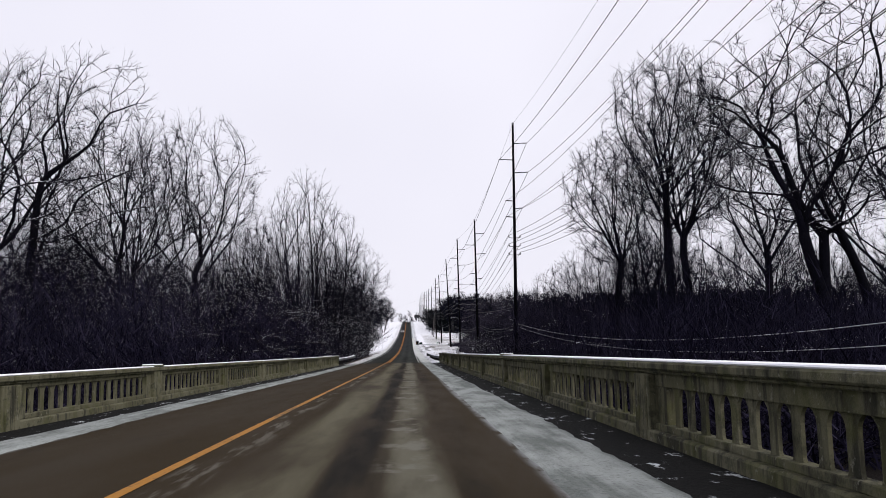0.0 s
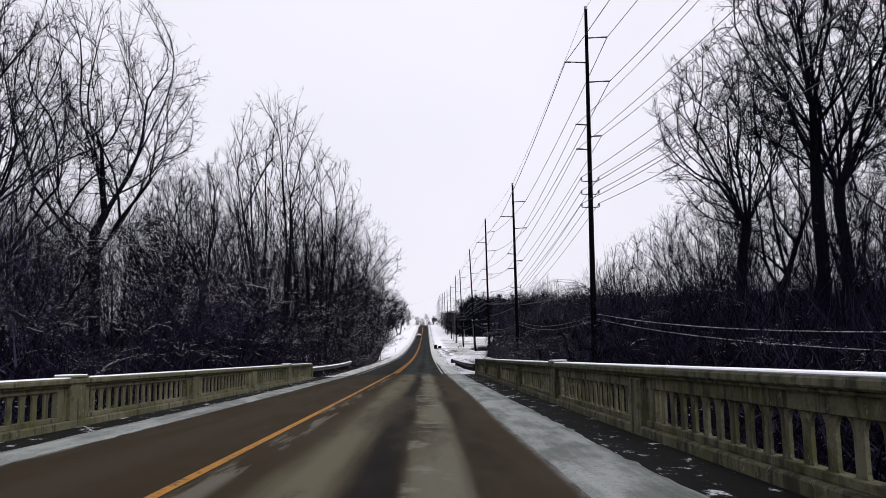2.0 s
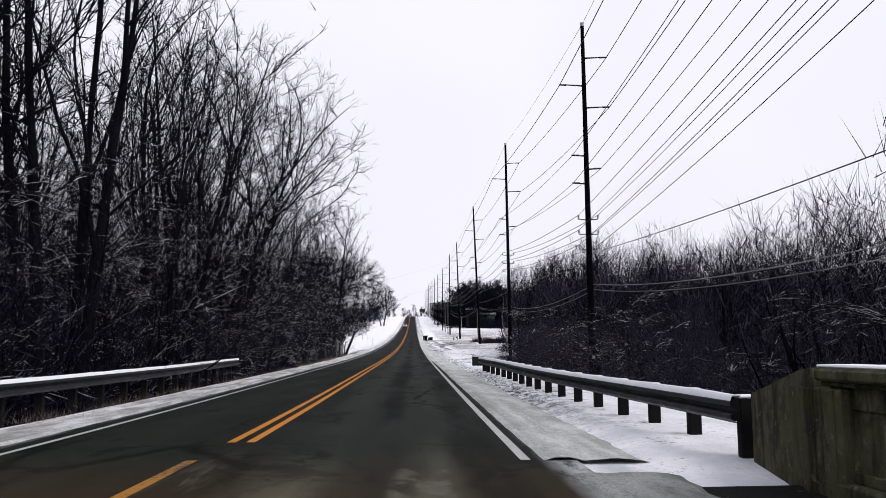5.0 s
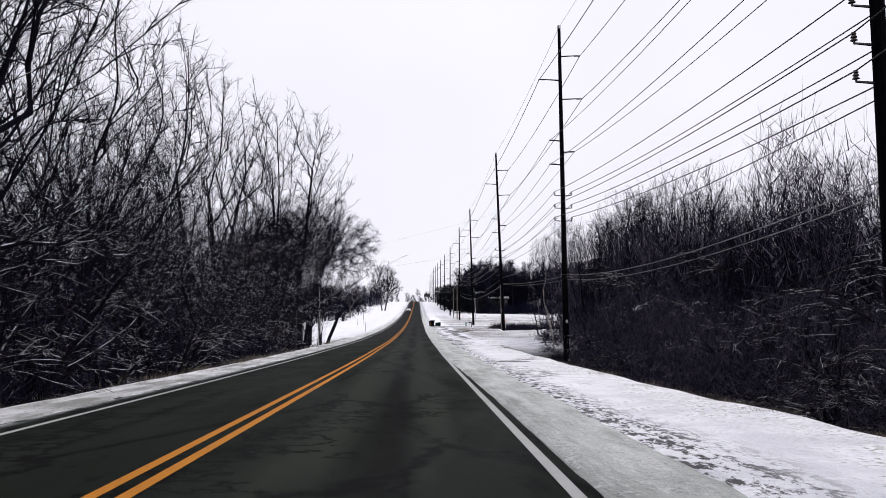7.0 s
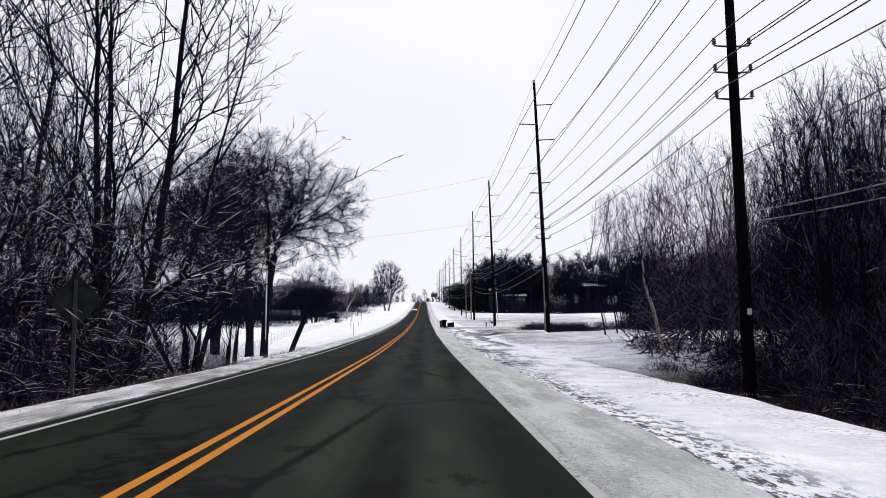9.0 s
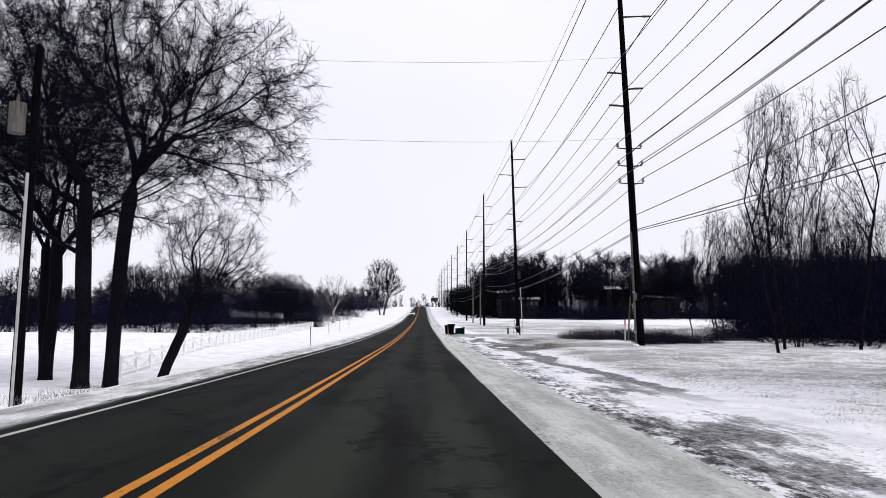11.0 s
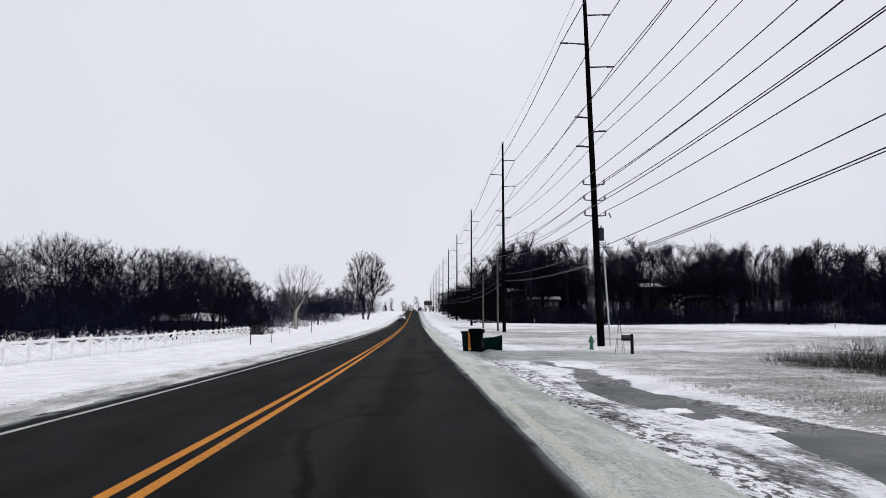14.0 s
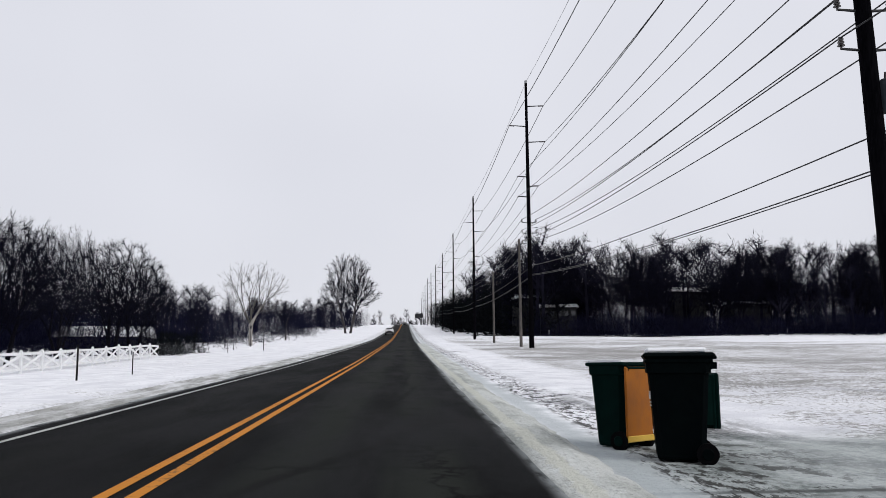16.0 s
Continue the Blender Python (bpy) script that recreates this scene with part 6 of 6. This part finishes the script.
grass_patch("dry_grass", grass_spots(72, 300, 6.5, 13, 222, 300, 0.04, 0.15) + grass_spots(73, 160, 6.0, 10.2, 120, 222, 0.05, 0.18), 72, "straw", "dry yellow grass poking through thin snow", 60)
grass_patch("dry_grass", grass_spots(74, 150, -9.2, -7.4, 108, 236, 0.10, 0.35), 73, "straw", "dry yellow grass poking through thin snow", 44)
grass_patch("dry_grass", grass_spots(76, 130, 7.3, 8.5, 262, 285, 0.06, 0.2) + grass_spots(77, 5, 4.9, 5.6, 176.9, 177.3, 0.06, 0.18), 75, "straw", "dry grass on the bank of a puddle", 50)
grass_patch("dry_grass", grass_spots(75, 180, 9, 30, 300, 335, 0.05, 0.14), 74, "straw", "dry yellow grass poking through thin snow", 44)
thicket("undergrowth", scatter(7, 60, 12.8, 20, 206, 232, 0.5, 1.4, 1.4, 2.2) + scatter(8, 22, 14, 20, 286, 300, 0.8, 1.6, 1.2, 1.8), 7, "brush", U, 320, 0.42, 0.010, rise=1.1)


# ------------------------------------------------------------ things by the road
def wheelie_bin(name, x, y, turn, mat, label, h=1.08, w=0.62, d=0.68, lid_open=False, lying=False, snow=True, lift=0.0):
    root = base_empty(name, x, y, ground_z(x, y) - 0.03 + lift, turn)
    tagged(root, label, "rubbish bin", "bins at the kerb")
    z = ground_z(x, y) - 0.03
    body_h = h - 0.12
    bm = bmesh.new()
    rings = [(0.74, 0.0), (0.78, 0.03), (0.97, body_h - 0.16), (1.04, body_h - 0.15), (1.06, body_h)]
    loops = []
    for f, zz in rings:
        hw, hd, c = w / 2 * f, d / 2 * f, 0.06
        corner = [(hw - c, -hd), (hw, -hd + c), (hw, hd - c), (hw - c, hd), (-hw + c, hd), (-hw, hd - c), (-hw, -hd + c), (-hw + c, -hd)]
        loops.append([bm.verts.new((a, b, zz + 0.05)) for a, b in corner])
    for i in range(len(loops) - 1):
        for k in range(8):
            bm.faces.new((loops[i][k], loops[i][(k + 1) % 8], loops[i + 1][(k + 1) % 8], loops[i + 1][k]))
    bm.faces.new(list(reversed(loops[0])))
    bm.faces.new(loops[-1])
    bmesh.ops.recalc_face_normals(bm, faces=bm.faces)
    part("body", bm, mat, root)
    part("rim", box_bm(-w * 0.55, -d * 0.55, body_h + 0.01, w * 0.55, d * 0.55, body_h + 0.06, 0.015), mat, root)
    part("handle", rod_bm((-w * 0.42, d * 0.60, body_h - 0.02), (w * 0.42, d * 0.60, body_h - 0.02), 0.018, 0.018, 8), mat, root)
    for s in (-0.42, 0.42):
        part("handle_bracket", box_bm(s * w - 0.02, d * 0.50, body_h - 0.06, s * w + 0.02, d * 0.62, body_h + 0.02, 0.006), mat, root)
    part("axle", rod_bm((-w * 0.52, d * 0.40, 0.125), (w * 0.52, d * 0.40, 0.125), 0.012, 0.012, 8), M["black_metal"], root)
    for s in (-1, 1):
        wheel = part("wheel", rod_bm((s * w * 0.47, d * 0.40, 0.125), (s * (w * 0.47 + 0.07), d * 0.40, 0.125), 0.125, 0.125, 18), M["rubber"], root)
        part("hub", rod_bm((s * (w * 0.47 + 0.065), d * 0.40, 0.125), (s * (w * 0.47 + 0.078), d * 0.40, 0.125), 0.075, 0.06, 14), mat, wheel)
    if lid_open:
        lid = part("lid", box_bm(-w * 0.54, d * 0.57, 0.14, w * 0.54, d * 0.62, body_h, 0.02), M["orange"], root, "orange-brown lid hanging open")
        part("lid_edge", box_bm(-w * 0.54, d * 0.615, 0.11, w * 0.54, d * 0.65, 0.19, 0.008), M["yellow_plastic"], lid)
    else:
        bm = box_bm(-w * 0.57, -d * 0.58, body_h + 0.06, w * 0.57, d * 0.60, body_h + 0.125, 0.03)
        for v in bm.verts:
            v.co.z += 0.035 * max(0.0, 1 - (abs(v.co.x) / (w * 0.6)) ** 2) * (1 if v.co.z > body_h + 0.09 else 0)
        lid = part("lid", bm, mat, root, "closed lid")
        part("lid_hinge", rod_bm((-w * 0.4, d * 0.60, body_h + 0.075), (w * 0.4, d * 0.60, body_h + 0.075), 0.022, 0.022, 8), mat, lid)
    if snow:
        part("snow", box_bm(-w * 0.52, -d * 0.52, body_h + (0.061 if lid_open else 0.126), w * 0.50, d * 0.46, body_h + (0.085 if lid_open else 0.195), 0.025), M["snow_cap"], root, "pad of snow")
    # pale marking: a bar and smaller bars below
    for z0, z1, hw in ((0.74, 0.83, 0.13), (0.69, 0.71, 0.10), (0.655, 0.67, 0.085)):
        f = 0.76 + 0.22 * z0
        part("marking", box_bm(-hw, -d / 2 * f - 0.012, z0, hw, -d / 2 * f + 0.01, z1), M["mark_white"], root, "pale printed bar")
    if lying:
        part("snow", box_bm(-w * 0.34, -d * 0.475, 0.22, w * 0.34, -d * 0.40, h * 0.6, 0.015), M["snow_cap"], root, "dusting of snow")
        root.matrix_world = pose(x, y, z + lift, 0, 0, turn) @ pose(0, 0, d * 0.53, -90, 0, 0)
    return root


wheelie_bin("wheelie_bin", 2.83, 317.3, -140, M["bin_green"], "dark green wheeled bin with its orange lid hanging open", lid_open=True, w=0.54, d=0.56, h=1.20)
wheelie_bin("wheelie_bin", 3.24, 316.0, -104, M["bin_black"], "large blackish green wheeled bin with snow on its closed lid", h=1.27, w=0.68, d=0.70)
wheelie_bin("wheelie_bin", 3.85, 319.7, -84, M["bin_green"], "dark green wheeled bin lying on its back in the snow", lying=True, w=0.70, d=0.80, h=1.12, snow=False)


def hydrant(x, y):
    root = base_empty("fire_hydrant", x, y, ground_z(x, y))
    tagged(root, "green cast-iron fire hydrant standing in thin snow", "fire hydrant")
    part("base", rod_bm((0, 0, -0.1), (0, 0, 0.10), 0.17, 0.15, 12), M["hydrant"], root)
    part("barrel", rod_bm((0, 0, 0.10), (0, 0, 0.62), 0.105, 0.10, 12), M["hydrant"], root)
    bm = rod_bm((0, 0, 0.62), (0, 0, 0.66), 0.14, 0.14, 12)
    rod_bm((0, 0, 0.66), (0, 0, 0.80), 0.12, 0.04, 12, bm)
    part("bonnet", bm, M["hydrant"], root)
    part("nut", rod_bm((0, 0, 0.80), (0, 0, 0.86), 0.025, 0.025, 5), M["hydrant"], root)
    for s in (-1, 1):
        part("outlet", rod_bm((s * 0.09, 0, 0.50), (s * 0.19, 0, 0.50), 0.055, 0.055, 8), M["hydrant"], root)
    part("pumper_outlet", rod_bm((0, -0.09, 0.42), (0, -0.21, 0.42), 0.075, 0.075, 8), M["hydrant"], root)
    part("flag_rod", rod_bm((-0.12, 0, 0.3), (-0.14, 0, 0.75), 0.008, 0.008, 5), M["black_metal"], root)


hydrant(10.55, 320.6)


def broken_mailbox(x, y):
    root = base_empty("mailbox", x, y, ground_z(x, y))
    tagged(root, "dark mailbox on a stubby wooden post in snow", "mailbox")
    part("post", box_bm(-0.07, -0.07, -0.2, 0.07, 0.07, 1.05, 0.01), M["wood_dark"], root)
    part("brace", box_bm(-0.5, -0.05, 0.70, -0.07, 0.05, 0.78, 0.008), M["wood_dark"], root)
    bm = box_bm(-0.55, -0.12, 0.78, -0.10, 0.12, 0.90, 0.02)
    rod_bm((-0.55, 0, 0.90), (-0.10, 0, 0.90), 0.12, 0.12, 12, bm)
    part("box", bm, M["black_metal"], root)
    part("snow", box_bm(-0.55, -0.08, 1.005, -0.10, 0.08, 1.03, 0.01), M["snow_cap"], root, "pad of snow")


broken_mailbox(11.25, 313.6)


def trellis(x, y):
    root = base_empty("plant_trellis", x, y, ground_z(x, y))
    tagged(root, "thin dark wire plant tower standing in snow", "trellis")
    for k in range(4):
        a = math.pi / 4 + k * math.pi / 2
        part("leg", rod_bm((0.32 * math.cos(a), 0.32 * math.sin(a), -0.1), (0.03 * math.cos(a), 0.03 * math.sin(a), 1.75), 0.010, 0.010, 5), M["black_metal"], root)
    for z in (0.35, 0.75, 1.15, 1.5):
        r = 0.32 * (1 - z / 1.9)
        bm = bmesh.new()
        for k in range(4):
            a, b = math.pi / 4 + k * math.pi / 2, math.pi / 4 + (k + 1) * math.pi / 2
            rod_bm((r * math.cos(a), r * math.sin(a), z), (r * math.cos(b), r * math.sin(b), z), 0.008, 0.008, 4, bm)
        part("hoop", bm, M["black_metal"], root)


trellis(10.7, 314.0)


def marker_post(x, y, h, mat, label, top=None, r=0.03):
    root = base_empty("marker_post", x, y, ground_z(x, y))
    tagged(root, label, "marker post", "marker posts by the road")
    part("stake", rod_bm((0, 0, -0.3), (0, 0, h), r, r * 0.9, 6), M[mat], root)
    if top:
        part("plate", box_bm(-0.06, -0.035, h - 0.32, 0.06, -0.02, h + 0.03, 0.006), M[top], root)
    return root


marker_post(-8.45, 276.3, 1.45, "black_metal", "thin dark metal stake in the snow beside the road")
marker_post(-14.6, 344.6, 1.6, "wood_dark", "dark wooden stake in the snow by the fence", r=0.045)
marker_post(-13.4, 348.5, 1.1, "wood_dark", "slim dark marker stake in the snow", r=0.03)
marker_post(14.2, 273.6, 1.55, "conduit", "pale utility marker with an orange top", "red_post", 0.045)
marker_post(-19.0, 398.0, 1.3, "black_metal", "thin dark metal stake in the snow beside the road")
for k in range(6):
    marker_post(30 + 17 * k, 484, 1.2, "conduit", "small pale post at the far edge of the field", r=0.07)


def lamp_post(x, y):
    root = base_empty("garden_lamp", x, y, ground_z(x, y))
    tagged(root, "dark garden lamp post beside the road", "lamp post", "lamp posts")
    part("pole", rod_bm((0, 0, -0.2), (0, 0, 2.5), 0.05, 0.04, 8), M["black_metal"], root)
    part("lantern", rod_bm((0, 0, 2.5), (0, 0, 2.85), 0.12, 0.20, 6), M["glass_dark"], root)
    part("cap", rod_bm((0, 0, 2.85), (0, 0, 3.05), 0.24, 0.03, 6), M["black_metal"], root)


lamp_post(-22.0, 428.0)
lamp_post(-17.2, 410.0)


def diamond_sign(x, y):
    root = base_empty("road_sign", x, y, ground_z(x, y), 6)
    tagged(root, "bare grey back of a diamond road sign on a steel post", "road sign")
    zc = 3.7 - ground_z(x, y)
    part("post", box_bm(-0.04, -0.03, -0.5, 0.04, 0.03, zc + 0.5, 0.006), M["steel_dark"], root)
    bm = box_bm(-0.46, 0.032, -0.46, 0.46, 0.040, 0.46, 0.0)
    ob = part("panel", bm, M["sign_back"], root)
    ob.matrix_local = pose(0, 0, zc, 0, 45, 0)


diamond_sign(-8.3, 195.3)


# ------------------------------------------------------------ white crossbuck fence
def white_fence():
    a, b = Vector((-17.2, 262.0, 0)), Vector((-21.6, 379.0, 0))
    bays = 40
    step = (b - a) / bays
    bay = step.length
    turn = math.degrees(math.atan2(step.y, step.x)) - 90
    model = None
    for k in range(bays + 1):
        p = a + step * k
        q = p + step
        z, z2 = ground_z(p.x, p.y), ground_z(q.x, q.y)
        tilt = math.degrees(math.atan2(z2 - z, bay))
        if model is None:
            model = base_empty("fence_bay", p.x, p.y, z, turn)
            tagged(model, "white wooden crossbuck fence bay with capped post", "fence", "bays of the white fence")
            post = part("post", box_bm(-0.075, -0.075, -0.3, 0.075, 0.075, 1.20, 0.01), M["fence_white"], model)
            part("post_cap", rod_bm((0, 0, 1.20), (0, 0, 1.28), 0.10, 0.03, 4), M["fence_white"], post)
            part("top_rail", box_bm(-0.025, 0.09, 0.98, 0.025, bay - 0.09, 1.13, 0.006), M["fence_white"], model)
            part("bottom_rail", box_bm(-0.025, 0.07, 0.16, 0.025, bay - 0.07, 0.27, 0.006), M["fence_white"], model)
            for s, u in ((1, 0.028), (-1, -0.028)):
                bm = bmesh.new()
                z0, z1 = (0.27, 1.0) if s > 0 else (1.0, 0.27)
                vs = [bm.verts.new((u + e, y_, z_)) for e in (-0.018, 0.018) for y_, z_ in ((0.07, z0 - 0.075), (0.07, z0 + 0.075), (bay - 0.07, z1 + 0.075), (bay - 0.07, z1 - 0.075))]
                for f in ((0, 1, 2, 3), (7, 6, 5, 4), (0, 4, 5, 1), (1, 5, 6, 2), (2, 6, 7, 3), (3, 7, 4, 0)):
                    bm.faces.new([vs[i] for i in f])
                bmesh.ops.recalc_face_normals(bm, faces=bm.faces)
                part("brace", bm, M["fence_white"], model)
            model.matrix_world = pose(p.x, p.y, z, 0, 0, turn) @ pose(0, 0, 0, tilt)
        else:
            copy_thing(model, pose(p.x, p.y, z, 0, 0, turn) @ pose(0, 0, 0, tilt))


white_fence()


# ------------------------------------------------------------ houses, barn and cars in the distance
def house(name, x, y, z, w, d, h, turn, label, rise=2.2):
    root = base_empty(name, x, y, z, turn)
    tagged(root, label, "house", "houses in the trees")
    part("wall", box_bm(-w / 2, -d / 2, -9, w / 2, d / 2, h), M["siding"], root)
    bm = bmesh.new()
    e = 0.5
    v = [bm.verts.new(c) for c in ((-w / 2 - e, -d / 2 - e, h), (w / 2 + e, -d / 2 - e, h), (w / 2 + e, d / 2 + e, h), (-w / 2 - e, d / 2 + e, h), (-w / 2 - e, 0, h + rise), (w / 2 + e, 0, h + rise))]
    for f in ((0, 1, 5, 4), (2, 3, 4, 5), (1, 2, 5), (3, 0, 4), (3, 2, 1, 0)):
        bm.faces.new([v[i] for i in f])
    roof = part("roof", bm, M["snow_cap"], root, "snow-covered gable roof")
    part("chimney", box_bm(w * 0.2, 0.3, h + rise * 0.5, w * 0.2 + 0.8, 1.1, h + rise + 0.8, 0.02), M["siding"], roof)
    for k in range(5):
        u = -w / 2 + w * (k + 0.5) / 5
        win = part("window", box_bm(u - 0.6, -d / 2 - 0.04, h - 2.0, u + 0.6, -d / 2 + 0.02, h - 0.7), M["siding"], root)
        part("pane", box_bm(u - 0.5, -d / 2 - 0.06, h - 1.9, u + 0.5, -d / 2 - 0.04, h - 0.8), M["glass_dark"], win)
    return root


house("house", 29.0, 503.0, 20.9, 7, 7, 1.4, 8, "dark house with snow on its roof among bare trees", 1.1)
house("house", 34.5, 499.0, 18.6, 8, 7, 1.2, -4, "low dark house with snow on its roof among bare trees", 1.0)
house("house", 65.0, 503.0, 22.2, 8, 7, 1.4, 12, "dark house with snow on its roof among bare trees", 1.3)
house("house", 80.0, 503.0, 19.6, 9, 7, 1.2, 3, "low dark house with snow on its roof among bare trees", 0.9)
house("barn", -41.0, 425.0, ground_z(-41, 425), 11, 8, 1.6, 4, "long low shed with a snowy roof behind trees", 1.6)


def suv(name, x, y, turn, paint, label):
    root = base_empty(name, x, y, road_z(y) + 0.04, turn)
    tagged(root, label, "car", "cars on the far road")
    bm = bmesh.new()
    side = [(-2.3, 0.45), (-2.35, 0.95), (-2.2, 1.05), (-1.2, 1.12), (-0.6, 1.66), (1.6, 1.72), (2.15, 1.15), (2.3, 0.95), (2.3, 0.45)]
    rows = []
    for yy, zz in side:
        hw = 0.95 if zz < 1.2 else 0.74
        rows.append([bm.verts.new((s * hw, yy, zz)) for s in (-1, 1)])
    for i in range(len(rows)):
        j = (i + 1) % len(rows)
        bm.faces.new((rows[i][0], rows[j][0], rows[j][1], rows[i][1]))
    bm.faces.new([r[0] for r in rows])
    bm.faces.new([r[1] for r in reversed(rows)])
    bmesh.ops.recalc_face_normals(bm, faces=bm.faces)
    bmesh.ops.bevel(bm, geom=list(bm.edges), offset=0.05, segments=2, affect="EDGES")
    body = part("body", bm, paint, root, smooth=True)
    bm = bmesh.new()
    v = [bm.verts.new(c) for c in ((-0.78, -1.14, 1.17), (0.78, -1.14, 1.17), (0.66, -0.68, 1.60), (-0.66, -0.68, 1.60))]
    bm.faces.new(v)
    part("windscreen", bm, M["glass_dark"], body)
    part("grille", box_bm(-0.55, -2.40, 0.62, 0.55, -2.33, 0.92, 0.02), M["black_metal"], body)
    part("bumper", box_bm(-0.95, -2.42, 0.36, 0.95, -2.2, 0.58, 0.03), M["black_metal"], body)
    for s in (-1, 1):
        part("headlight", box_bm(s * 0.74 - 0.16, -2.39, 0.76, s * 0.74 + 0.16, -2.31, 0.95, 0.02), M["lamp_glass"], body)
        part("side_window", box_bm(s * 0.80 - 0.02, -0.5, 1.2, s * 0.80 + 0.02, 1.5, 1.55, 0.01), M["glass_dark"], body)
        for yy in (-1.45, 1.4):
            wheel = part("wheel", rod_bm((s * 0.72, yy, 0.34), (s * 0.96, yy, 0.34), 0.34, 0.34, 18), M["rubber"], root)
            part("rim", rod_bm((s * 0.95, yy, 0.34), (s * 0.975, yy, 0.34), 0.2, 0.18, 12), M["steel"], wheel)
    return root


suv("sport_utility_vehicle", -3.9, 507.0, 0, M["car_white"], "white sport utility vehicle driving down the far road")
suv("dark_car", -0.6, 720.0, 180, M["car_dark"], "dark car near the crest of the road")
suv("dark_car", -4.2, 770.0, 0, M["car_dark"], "dark car near the crest of the road")


def far_sign(x, y):
    root = base_empty("road_sign", x, y, road_z(y))
    tagged(root, "dark rectangular sign on posts near the crest", "road sign")
    for s in (-1.6, 1.6):
        part("post", rod_bm((s, 0, -0.3), (s, 0, 6.0), 0.12, 0.12, 6), M["steel_dark"], root)
    part("panel", box_bm(-2.4, -0.05, 3.6, 2.4, 0.05, 6.2, 0.02), M["steel_dark"], root)


far_sign(7.5, 800.0)
